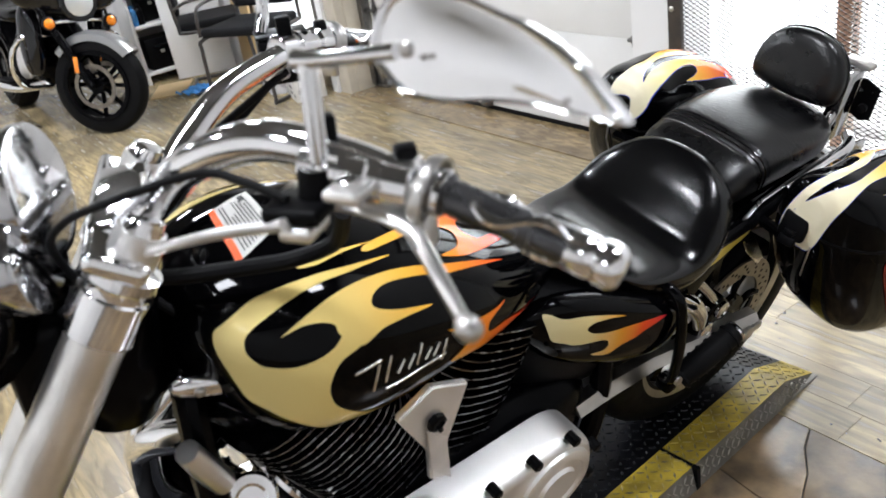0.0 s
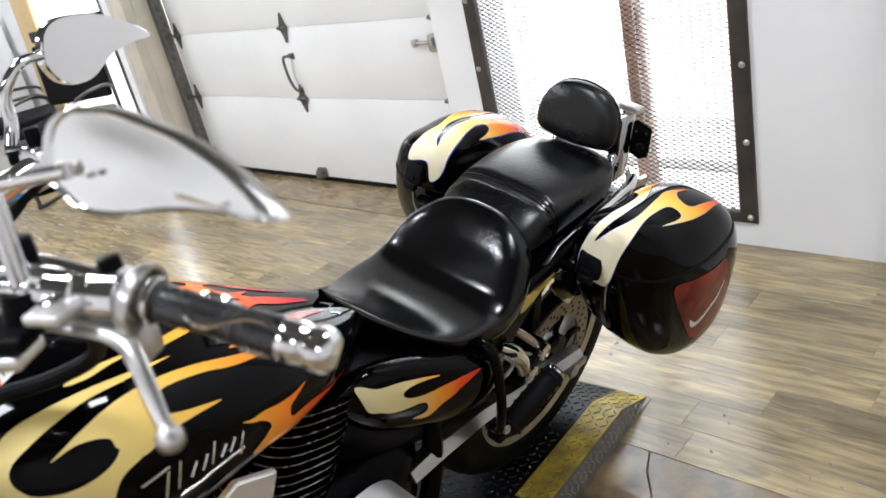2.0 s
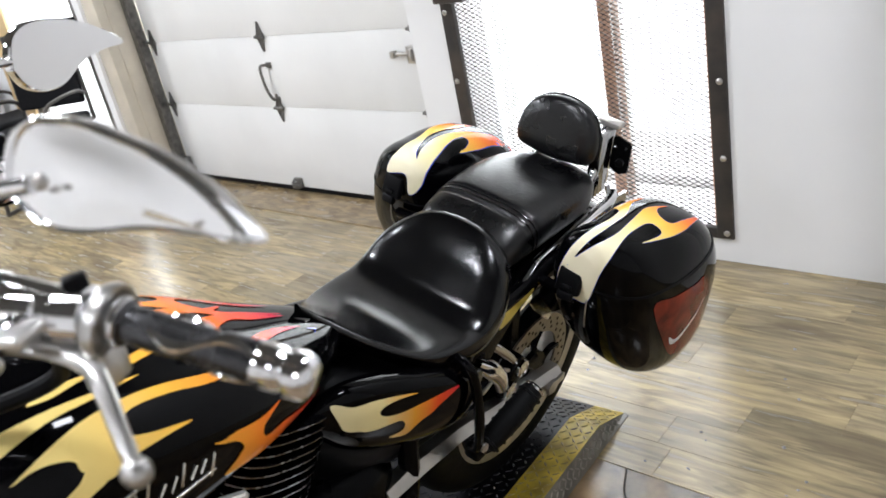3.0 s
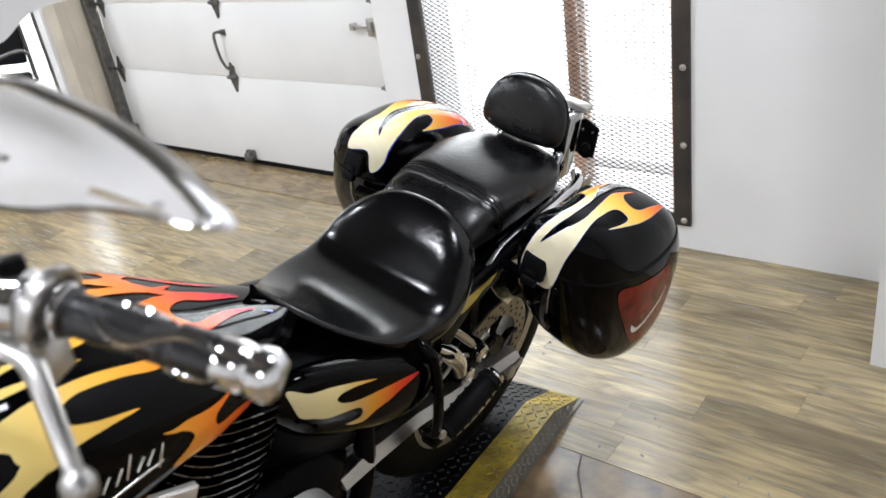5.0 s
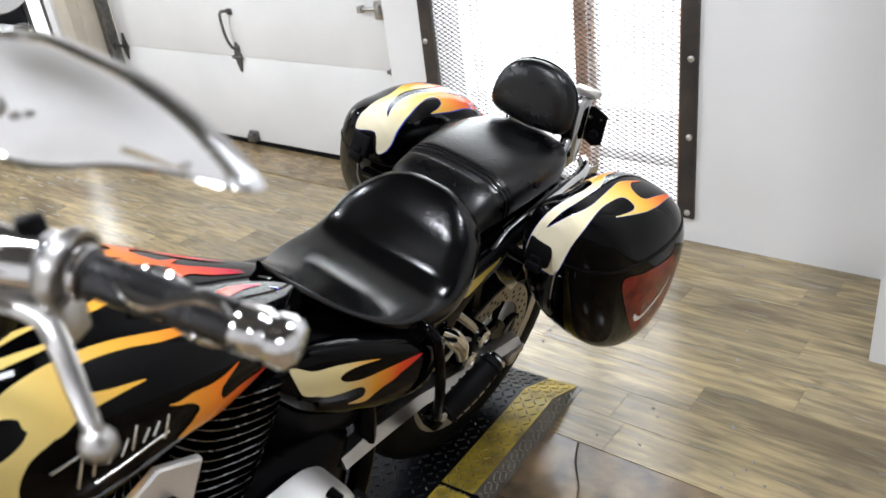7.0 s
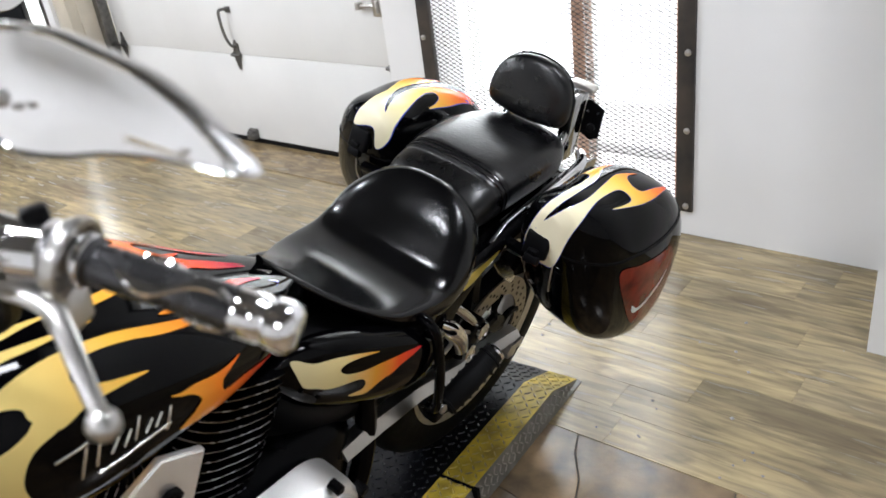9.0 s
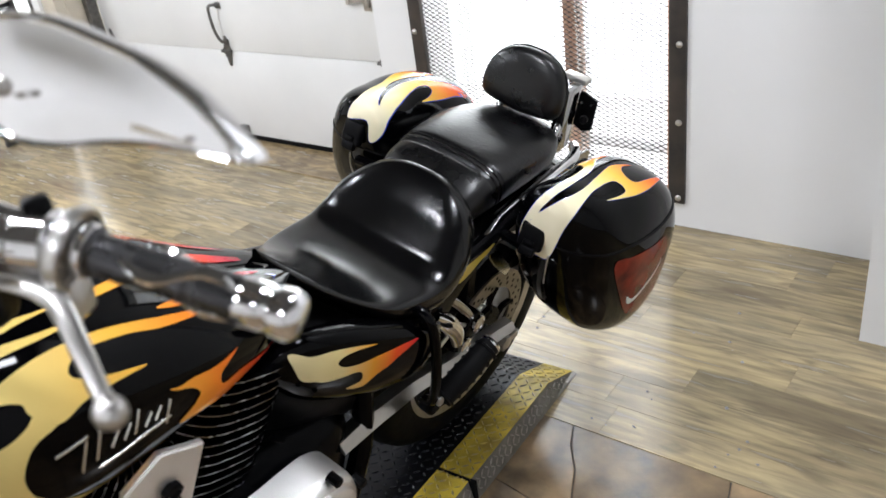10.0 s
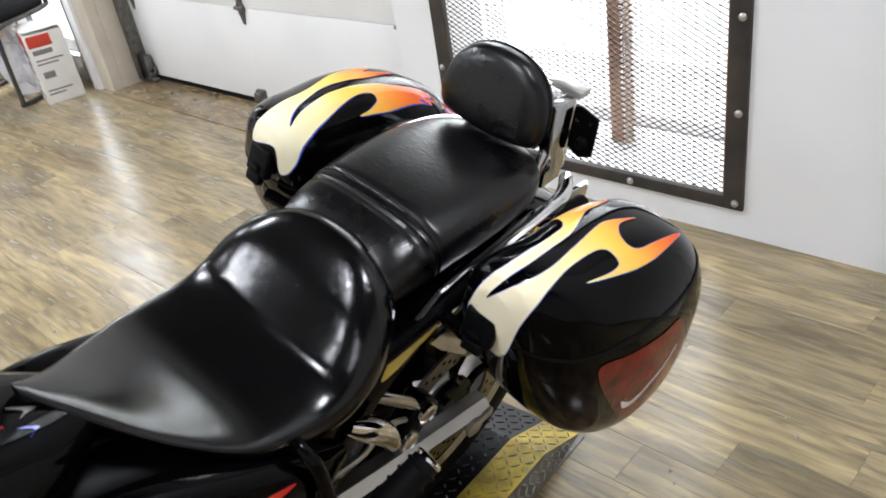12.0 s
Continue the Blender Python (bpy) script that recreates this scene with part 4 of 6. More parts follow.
for k in range(7):
    q = Vector((0.186, -0.2, 0.458)).lerp(Vector((0.2, -0.095, 0.511)), k / 6)
    part("peg_rib", turned([(-0.003, 0.022), (-0.002, 0.0252), (0.002, 0.0252), (0.003, 0.022)], q, q + Vector((0.014, 0.105, 0.053)), 16), M_RUBBER, peg)
part("peg_end", turned([(0, 0.02), (0.006, 0.022), (0.01, 0.018), (0.011, 0.003)], (0.2, -0.085, 0.515), (0.214, 0.02, 0.568), 16), M_CHROME, peg, "chrome peg end")
part("side_stand", tube([(0.14, -0.55, 0.26), (0.24, -0.52, 0.12), (0.31, -0.5, 0.035)], 0.014, 10), M_ENGINE, bike, "black side stand")

# side covers
for s in (1, -1):
    sc = Body([(-0.545, 0.085, 0.715, 0.008, 0.012, 0.012, 2.4), (-0.5, 0.097, 0.70, 0.026, 0.055, 0.06, 2.4), (-0.42, 0.112, 0.672, 0.036, 0.068, 0.085, 2.4), (-0.33, 0.128, 0.64, 0.038, 0.06, 0.09, 2.4), (-0.25, 0.138, 0.615, 0.034, 0.045, 0.075, 2.4), (-0.19, 0.142, 0.6, 0.012, 0.015, 0.02, 2.4)])
    if s == 1:
        SIDE = sc
    bm = sc.mesh(24, 28)
    part("side_cover", bm if s == 1 else mirrored(bm), M_BLACK, bike, "black side cover with a small flame")

# fuel tank
TANK = Body([
    (-1.015, 0, 0.925, 0.035, 0.03, 0.03, 2.4), (-0.995, 0, 0.925, 0.095, 0.075, 0.075, 2.4), (-0.94, 0, 0.905, 0.15, 0.115, 0.11, 2.5),
    (-0.86, 0, 0.885, 0.172, 0.135, 0.105, 2.5), (-0.76, 0, 0.865, 0.168, 0.125, 0.095, 2.4), (-0.66, 0, 0.84, 0.15, 0.105, 0.082, 2.3),
    (-0.56, 0, 0.81, 0.118, 0.072, 0.06, 2.2), (-0.48, 0, 0.79, 0.082, 0.045, 0.045, 2.2), (-0.425, 0, 0.78, 0.045, 0.025, 0.03, 2.2)])
tank = part("fuel_tank", TANK.mesh(48, 56), M_BLACK, bike, "black fuel tank with cream to red flames")

# seats and backrest
SEAT = Body([
    (-0.468, 0, 0.836, 0.008, 0.012, 0.012, 2.2), (-0.43, 0, 0.792, 0.043, 0.018, 0.022, 2.2), (-0.37, 0, 0.742, 0.096, 0.016, 0.036, 2.3), (-0.31, 0, 0.708, 0.134, 0.016, 0.056, 2.5), (-0.25, 0, 0.694, 0.148, 0.019, 0.068, 2.6),
    (-0.205, 0, 0.688, 0.152, 0.027, 0.078, 2.6), (-0.17, 0, 0.692, 0.154, 0.041, 0.08, 2.5), (-0.125, 0, 0.712, 0.148, 0.064, 0.08, 2.5), (-0.075, 0, 0.729, 0.12, 0.073, 0.068, 2.4), (-0.035, 0, 0.722, 0.075, 0.062, 0.052, 2.3), (-0.008, 0, 0.716, 0.022, 0.033, 0.035, 2.2)])
seat_bm = SEAT.mesh(110, 96)
for v in seat_bm.verts:
    # flat front, a fold across, then a dished bolster inside a raised horseshoe lip
    if v.co.z > SEAT.row(v.co.y)[2]:
        x, y = v.co.x, v.co.y
        fold = y + 0.186 + 0.1 * x * 0.13 - 0.5 * x * x
        across = max(0.0, 1 - (x / 0.14) ** 4)
        v.co.z -= across * 0.003 * math.exp(-(fold / 0.016) ** 2)
        if fold > 0:
            q = min(1.0, fold / 0.018)
            v.co.z += across * 0.003 * q * q * (3 - 2 * q) * math.exp(-fold / 0.06)
        rr = math.hypot(x, (y + 0.165) * 1.05)
        back = max(0.0, min(1.0, (y + 0.19) / 0.04))
        v.co.z += back * (0.0025 * math.exp(-((rr - 0.106) / 0.024) ** 2) - 0.0015 * math.exp(-(rr / 0.08) ** 2))
part("rider_seat", seat_bm, M_LEATHER, bike, "black vinyl rider seat with creases")
PILLION = Body([
    (-0.086, 0, 0.744, 0.055, 0.012, 0.02, 2.4), (-0.076, 0, 0.75, 0.096, 0.03, 0.03, 2.6), (-0.05, 0, 0.757, 0.108, 0.042, 0.036, 2.9), (-0.012, 0, 0.763, 0.113, 0.048, 0.04, 3.0), (0.03, 0, 0.768, 0.117, 0.05, 0.042, 3.0),
    (0.1, 0, 0.77, 0.12, 0.049, 0.042, 3.0), (0.18, 0, 0.768, 0.117, 0.044, 0.042, 3.0), (0.24, 0, 0.762, 0.1, 0.038, 0.04, 2.8), (0.28, 0, 0.755, 0.07, 0.028, 0.03, 2.5), (0.3, 0, 0.75, 0.03, 0.012, 0.014, 2.2)])
pill_bm = PILLION.mesh(120, 72)
for v in pill_bm.verts:
    # a narrow front roll that falls away, then a shallow groove on both sides of the stitched band
    if v.co.z > PILLION.row(v.co.y)[2]:
        v.co.z -= 0.0035 * math.exp(-((v.co.y + 0.008) / 0.004) ** 2) + 0.003 * math.exp(-((v.co.y - 0.014) / 0.004) ** 2)
pill = part("passenger_seat", pill_bm, M_LEATHER_MATT, bike, "black vinyl passenger seat with a stitched seam")
for yy in (-0.001, 0.009):
    part("seam_welt", tube([PILLION.at(yy, radians(a), -0.0004) for a in range(-14, 195, 6)], 0.002, 8, 2), M_LEATHER, pill)
stitch = bmesh.new()
for k in range(46):
    a = radians(2 + 176 * k / 45)
    p, q = PILLION.at(0.018, a, 0.0004), PILLION.at(0.018, a + radians(2.2), 0.0004)
    tube([p, q], 0.0006, 5, bm=stitch, smooth_path=False)
tagged(part("stitching", stitch, M_FABRIC, pill), kind="stuff")
# domed backrest pad: a straight lower edge, full shoulders and a flat padded face
PAD_EDGE = [(p.x, p.y) for p in spline([(-0.084, 0.034, 0), (-0.079, 0.012, 0), (-0.06, 0.001, 0), (0.0, -0.005, 0), (0.06, 0.001, 0), (0.079, 0.012, 0), (0.084, 0.034, 0), (0.08, 0.064, 0), (0.066, 0.092, 0), (0.039, 0.112, 0), (0.0, 0.119, 0), (-0.039, 0.112, 0), (-0.066, 0.092, 0), (-0.08, 0.064, 0)], 5, True)]
PADM = pose(-0.007, 0.226, 0.814, -15) @ Matrix.Diagonal((1.1, 1, 1.03, 1))
pad_bm = skin(bmesh.new(), [[(x * k, d, 0.052 + (z - 0.052) * k) for x, z in PAD_EDGE] for d, k in ((-0.006, 0.06), (-0.0058, 0.3), (-0.005, 0.55), (-0.003, 0.75), (0.0005, 0.88), (0.005, 0.95), (0.011, 0.99), (0.018, 1.0), (0.028, 1.0), (0.036, 0.97), (0.04, 0.9), (0.041, 0.5))])
pad = part("backrest_pad", transformed(pad_bm, PADM), M_LEATHER_MATT, bike, "black vinyl backrest pad")
part("pad_welt", transformed(tube([(x * 1.004, 0.026, 0.052 + (z - 0.052) * 1.004) for x, z in PAD_EDGE + PAD_EDGE[:1]], 0.0026, 8, 1), PADM), M_LEATHER, pad)
part("pad_back", transformed(skin(bmesh.new(), [[(x * k, d, 0.052 + (z - 0.052) * k) for x, z in PAD_EDGE] for d, k in ((0.0415, 0.9), (0.046, 0.88), (0.0465, 0.8))]), PADM), M_PLASTIC, pad, "black plastic pad back")
sis = tube([(0.072, 0.25, 0.72), (0.07, 0.3, 0.80), (0.06, 0.305, 0.845), (0.03, 0.31, 0.875), (-0.03, 0.31, 0.875), (-0.06, 0.305, 0.845), (-0.07, 0.3, 0.80), (-0.072, 0.25, 0.72)], 0.009, 12)
join(sis, box_bm(0.062, 0.08, 0.285, 0.335, 0.72, 0.865, 0.004), box_bm(-0.08, -0.062, 0.285, 0.335, 0.72, 0.865, 0.004), box_bm(-0.05, 0.05, 0.3, 0.308, 0.79, 0.87, 0.004))
part("sissy_bar", sis, M_CHROME_SHADED, bike, "chrome backrest frame")
part("rack_end", box_bm(0.035, 0.09, 0.33, 0.358, 0.864, 0.876, 0.004), M_STEEL, bike)
part("rack_upright", box_bm(0.03, 0.078, 0.338, 0.346, 0.735, 0.862, 0.003), M_CHROME, bike, "chrome rack upright")
part("rack_upright", tube([(0.04, 0.345, 0.73), (0.038, 0.352, 0.8), (0.036, 0.35, 0.862)], 0.006, 10), M_CHROME, bike, "chrome rack upright")
nb = plate_bm([(0.0, 0.0), (0.0, 0.07), (0.014, 0.074), (0.045, 0.06), (0.045, -0.006), (0.026, -0.014)], -0.002, 0.002, 0.001)
NBM = Matrix.Translation((0.068, 0.352, 0.768)) @ Matrix.Rotation(radians(-78), 4, "Z")
nb_ob = part("rear_bracket", transformed(nb, NBM), M_PLASTIC, bike, "black bracket with bolt holes")
for qy, qz in ((0.012, 0.05), (0.034, 0.05)):
    part("bracket_bolt", transformed(turned([(0, 0.0035), (0.002, 0.0035)], (0.0022, qy, qz), (1, qy, qz), 8), NBM), M_CHROME, nb_ob)
part("bracket_bolt", transformed(turned([(0, 0.009), (0.01, 0.009), (0.013, 0.004)], (0.0022, 0.026, 0.016), (1, 0.026, 0.016), 12), NBM), M_RUBBER, nb_ob)
for s in (1, -1):
    part("grab_rail", tube([(s * 0.135, 0.06, 0.735), (s * 0.142, 0.16, 0.752), (s * 0.13, 0.26, 0.748), (s * 0.1, 0.32, 0.735)], 0.012, 12), M_CHROME, bike, "chrome fender rail")
    st = plate_bm([(-0.06, 0.70), (0.0, 0.735), (0.2, 0.755), (0.34, 0.735), (0.34, 0.70), (0.2, 0.715), (0.0, 0.69)], s * 0.122, s * 0.13, 0.002)
    part("fender_strut", st, M_CHROME, bike, "chrome fender strut")

# saddlebags
BAG = Body([
    (-0.003, 0.213, 0.761, 0.025, 0.034, 0.023, 2.6), (0.008, 0.219, 0.739, 0.057, 0.078, 0.058, 2.5), (0.044, 0.233, 0.69, 0.089, 0.132, 0.11, 2.5),
    (0.115, 0.246, 0.636, 0.106, 0.174, 0.153, 2.6), (0.194, 0.251, 0.607, 0.114, 0.194, 0.174, 2.7), (0.272, 0.253, 0.59, 0.112, 0.19, 0.173, 2.8),
    (0.332, 0.253, 0.579, 0.103, 0.17, 0.16, 2.8), (0.371, 0.253, 0.573, 0.085, 0.137, 0.132, 2.8), (0.391, 0.253, 0.569, 0.046, 0.074, 0.071, 2.8)], 0.12)
BAG_MID = Vector((0.25, 0.19, 0.62))
SEAM_Z, SEAM_NO = 0.727, Vector((0, 0.05, 1))


def cut(bm, z, keep_above):
    bmesh.ops.bisect_plane(bm, geom=bm.verts[:] + bm.edges[:] + bm.faces[:], dist=1e-6, plane_co=(0, 0, z), plane_no=SEAM_NO, clear_inner=keep_above, clear_outer=not keep_above)
    bmesh.ops.holes_fill(bm, edges=[e for e in bm.edges if e.is_boundary])
    return bm


def thrown(body, outline, way, lift, per=5, step=0.012):
    """Paintwork thrown on to a hull along a direction: a closed curve in the plane square to it."""
    d = Vector(way).normalized()
    u = Vector((0, 0, 1)).cross(d).normalized()
    w = d.cross(u)
    flat = spline([(a, b, 0) for a, b in outline], per, True)
    bm = bmesh.new()
    vs = [bm.verts.new(p) for p in flat]
    bmesh.ops.triangle_fill(bm, use_beauty=True, edges=[bm.edges.new((vs[i], vs[(i + 1) % len(vs)])) for i in range(len(vs))])
    for axis in (0, 1):
        k = min(p[axis] for p in flat) + step
        while k < max(p[axis] for p in flat):
            no = Vector((1, 0, 0)) if axis == 0 else Vector((0, 1, 0))
            bmesh.ops.bisect_plane(bm, geom=bm.verts[:] + bm.edges[:] + bm.faces[:], dist=1e-6, plane_co=no * k, plane_no=no)
            k += step
    y0, y1 = body.rows[0, 0], body.rows[-1, 0]

    def outside(p):
        if not y0 < p.y < y1:
            return True
        _, cx, cz, hw, up, dn, n = body.row(p.y)
        z = p.z - cz + body.fall * (p.x - cx)
        return (abs(p.x - cx) / hw) ** n + (abs(z) / (up if z > 0 else dn)) ** n > 1

    for v in bm.verts:
        base = BAG_MID + u * v.co.x + w * v.co.y
        s = 0.26
        while s > -0.2 and outside(base + d * s):
            s -= 0.008
        lo, hi = s, s + 0.008
        for _ in range(8):
            mid = (lo + hi) / 2
            if outside(base + d * mid):
                hi = mid
            else:
                lo = mid
        v.co = base + d * (hi + lift)
    return bm


LID_FLAME = [
    (-0.144, -0.052), (-0.145, -0.032), (-0.131, -0.004), (-0.108, 0.025), (-0.09, 0.051), (-0.068, 0.089), (-0.061, 0.108), (-0.075, 0.118), (-0.101, 0.093), (-0.083, 0.123), (-0.062, 0.143), (-0.042, 0.159),
    (-0.016, 0.175), (-0.038, 0.145), (-0.042, 0.127), (-0.047, 0.1), (-0.06, 0.075), (-0.079, 0.04), (-0.098, 0.014), (-0.119, -0.016), (-0.077, 0.015), (-0.055, 0.042), (-0.041, 0.073), (-0.027, 0.104),
    (-0.015, 0.128), (0.002, 0.142), (0.027, 0.156), (0.009, 0.139), (0.01, 0.122), (0.024, 0.108), (0.04, 0.108), (0.059, 0.128), (0.093, 0.164), (0.07, 0.114), (0.052, 0.088), (0.033, 0.069),
    (-0.01, 0.037), (0.016, 0.064), (0.02, 0.079), (0.002, 0.09), (-0.014, 0.081), (-0.034, 0.051), (-0.046, 0.022), (-0.057, -0.008), (-0.071, -0.038), (-0.084, -0.076), (-0.105, -0.074), (-0.135, -0.061)]
LID_FLAME_FAR = [
    (-0.065, -0.039), (-0.057, -0.009), (-0.012, -0.018), (-0.006, -0.008), (-0.016, 0.026), (-0.002, 0.065), (0.016, 0.099), (0.032, 0.127), (0.036, 0.152), (0.027, 0.168), (0.015, 0.157), (-0.002, 0.182), (-0.013, 0.153), (-0.006, 0.13),
    (-0.004, 0.097), (-0.025, 0.068), (-0.063, 0.028), (-0.044, 0.058), (-0.024, 0.091), (-0.024, 0.116), (-0.031, 0.141), (-0.046, 0.163), (-0.07, 0.2), (-0.078, 0.154), (-0.081, 0.122), (-0.076, 0.092), (-0.073, 0.11),
    (-0.065, 0.127), (-0.052, 0.132), (-0.047, 0.119), (-0.052, 0.098), (-0.06, 0.078), (-0.073, 0.052), (-0.084, 0.024), (-0.089, -0.007), (-0.082, -0.028)]


def swollen(outline, d):
    """The same closed outline, let out by d all round."""
    n = len(outline)
    turn = sum(outline[i][0] * outline[(i + 1) % n][1] - outline[(i + 1) % n][0] * outline[i][1] for i in range(n))
    out = []
    for i, (a, b) in enumerate(outline):
        t = Vector((outline[(i + 1) % n][0] - outline[i - 1][0], outline[(i + 1) % n][1] - outline[i - 1][1])).normalized() * math.copysign(d, turn)
        out.append((a + t.y, b - t.x))
    return out


LID_PAINT = flame_paint("lid_flame_paint", -0.01, 0.33, [(0.0, (0.86, 0.80, 0.62)), (0.3, (0.84, 0.74, 0.36)), (0.55, (0.84, 0.52, 0.09)), (0.78, (0.85, 0.2, 0.03)), (1.0, (0.75, 0.05, 0.03))])
M_RED_PAINT = material("red_side_panel", (0.22, 0.02, 0.012), 0.1, vary=0.6, scale=22, spec=0.2)
for s in (1, -1):
    flip = (lambda b: b) if s == 1 else mirrored
    bag = part("saddlebag", flip(cut(BAG.mesh(64, 72), SEAM_Z - 0.0015, False)), M_BLACK, bike, "glossy black hard saddlebag with a flamed lid")
    lid = part("bag_lid", flip(cut(BAG.mesh(64, 72), SEAM_Z + 0.0015, True)), M_BLACK, bag, "black lid with painted flames")
    seal = cut(cut(Body([(r[0], r[1], r[2], r[3] + 0.002, r[4] + 0.002, r[5] + 0.002, r[6]) for r in BAG.rows], BAG.fall).mesh(40, 48), SEAM_Z - 0.003, True), SEAM_Z + 0.002, False)
    part("bag_seal", flip(seal), M_RUBBER, bag)
    if s == 1:
        part("lid_flame", thrown(BAG, LID_FLAME, (0.25, -0.6, 0.75), 0.0019, step=0.006), LID_PAINT, bag, "cream to orange painted flame")
        part("lid_pinstripe", thrown(BAG, swollen(LID_FLAME, 0.0009), (0.25, -0.6, 0.75), 0.0012, step=0.006), M_BLUE_EDGE, bag, "blue pinstripe round the flame")
        part("side_panel_paint", thrown(BAG, [(-0.068, 0.055), (-0.013, 0.053), (0.055, 0.049), (0.1, 0.046), (0.13, -0.007), (0.135, -0.07), (0.11, -0.11), (0.028, -0.109), (-0.037, -0.02)], (1, -0.5, 0.2), 0.0014), M_RED_PAINT, bag, "dark red painted panel")
        part("panel_swash", thrown(BAG, [(-0.004, -0.045), (0.004, -0.066), (0.02, -0.072), (0.04, -0.066), (0.065, -0.05), (0.09, -0.034), (0.108, -0.004), (0.085, -0.028), (0.06, -0.043), (0.036, -0.057), (0.016, -0.06)], (1, -0.5, 0.2), 0.0022), M_TRIM_WHITE, bag, "white swash on the red panel")
    else:
        part("lid_flame", mirrored(thrown(BAG, LID_FLAME_FAR, (0, -0.72, 0.69), 0.002, step=0.006)), LID_PAINT, bag, "cream to orange painted flame")
        part("lid_pinstripe", mirrored(thrown(BAG, swollen(LID_FLAME_FAR, 0.001), (0, -0.72, 0.69), 0.0012, step=0.006)), M_BLUE_EDGE, bag, "blue pinstripe round the flame")
    lt = box_bm(-0.024, 0.024, -0.008, 0.008, -0.024, 0.024, 0.006, 3)
    join(lt, box_bm(-0.015, 0.015, -0.012, 0.002, -0.036, -0.018, 0.004), box_bm(-0.01, 0.01, -0.013, -0.006, -0.016, -0.006, 0.003))
    part("bag_latch", flip(transformed(lt, Matrix.Translation((0.2, -0.004, 0.728) if s == 1 else (0.222, -0.006, 0.757)) @ pose(0, 0, 0, -18, 0, 4))), M_PLASTIC, bag, "black plastic latch")
    mount = tube([(0.10, 0.0, 0.70), (0.15, -0.006, 0.704), (0.205, -0.012, 0.704)], 0.0105, 10)
    part("bag_bracket", flip(mount), M_BLACK, bike, "black saddlebag bracket")
    part("bag_mount", flip(turned([(0, 0.014), (0.02, 0.015), (0.028, 0.009)], (0.104, 0.0, 0.70), (0.03, 0.004, 0.695), 12)), M_CHROME, bike, "chrome mounting bolt")
    part("bag_wire", flip(tube([(0.236, 0.002, 0.70), (0.235, 0.006, 0.665), (0.228, 0.03, 0.615), (0.222, 0.06, 0.6)], 0.0016, 6)), M_STEEL, bag)

# fork, yokes, headlight, instrument
FD = Vector((0, -0.557, -0.83)).normalized()
for s in (1, -1):
    a = Vector((s * 0.092, -0.992, 1.12))
    leg = steered("fork_leg", turned([(0.0, 0.018), (0.0, 0.022), (0.02, 0.023), (0.035, 0.023), (0.045, 0.021), (0.05, 0.0255), (0.06, 0.0275), (0.09, 0.0285), (0.12, 0.0285), (0.2, 0.029), (0.7, 0.031), (0.92, 0.032), (0.96, 0.026), (0.965, 0.01)], a, a + FD, 28), M_SATIN, "satin bright fork leg")
    steered("fork_cap", turned([(-0.014, 0.008), (-0.012, 0.016), (0.0, 0.02), (0.004, 0.02)], a, a + FD, 12), M_CHROME, "", leg)
    steered("fork_collar", turned([(0.036, 0.022), (0.04, 0.033), (0.05, 0.034), (0.055, 0.031), (0.062, 0.031), (0.064, 0.0335), (0.108, 0.0335), (0.112, 0.029)], a, a + FD, 28), M_CHROME, "chrome fork collar", leg)
up = bmesh.new()
for d, hh in ((0.0, 0.011),):
    c = Vector((0, -1.02, 1.1)) + FD * d
    join(up, transformed(box_bm(-0.125, 0.125, -0.028, 0.03, -hh, hh, 0.009, 3), Matrix.Translation(c) @ Matrix.Rotation(radians(-34), 4, "X")))
steered("fork_yoke", up, M_CHROME, "chrome triple clamp")
hl = turned([(0.0, 0.02), (0.012, 0.05), (0.05, 0.08), (0.1, 0.093), (0.14, 0.095), (0.145, 0.1), (0.16, 0.1), (0.165, 0.092)], (0, -1.12, 1.03), (0, -2, 0.98), 40)
steered("fork_cover", box_bm(-0.12, 0.02, -1.17, -1.09, 0.87, 1.01, 0.02, 3), M_ENGINE, "black lower fork cover")
light = steered("headlight", hl, M_BLACK, "black headlight shell")
steered("headlight_lens", turned([(0.16, 0.091), (0.172, 0.07), (0.178, 0.03), (0.179, 0.002)], (0, -1.12, 1.03), (0, -2, 0.98), 40), M_LENS, "clear headlight lens", light)
sp = turned([(-0.075, 0.012), (-0.07, 0.035), (-0.045, 0.052), (0.0, 0.058), (0.006, 0.062), (0.014, 0.062), (0.016, 0.054)], (0.02, -1.088, 1.145), (0.05, -0.95, 1.16), 40)
gauge = steered("speedometer", sp, M_CHROME_SHADED, "chrome speedometer cup")
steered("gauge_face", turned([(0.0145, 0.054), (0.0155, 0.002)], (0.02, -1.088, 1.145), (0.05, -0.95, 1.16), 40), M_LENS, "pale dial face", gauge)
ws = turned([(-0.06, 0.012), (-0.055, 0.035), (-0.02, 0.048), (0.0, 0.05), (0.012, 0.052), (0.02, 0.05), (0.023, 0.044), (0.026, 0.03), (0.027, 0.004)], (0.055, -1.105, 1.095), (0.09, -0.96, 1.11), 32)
steered("running_light", ws, M_CHROME_SHADED, "chrome lamp shell")

# handlebar
def at_bar(s):
    """Controls sit where each end of the bar is."""
    def put(name, bm, mat, label="", parent=None, smooth=35):
        return steered(name, bm if s == 1 else transformed(bm, Matrix.Translation((0.012, 0.026, -0.032))), mat, label, parent, smooth)
    return put


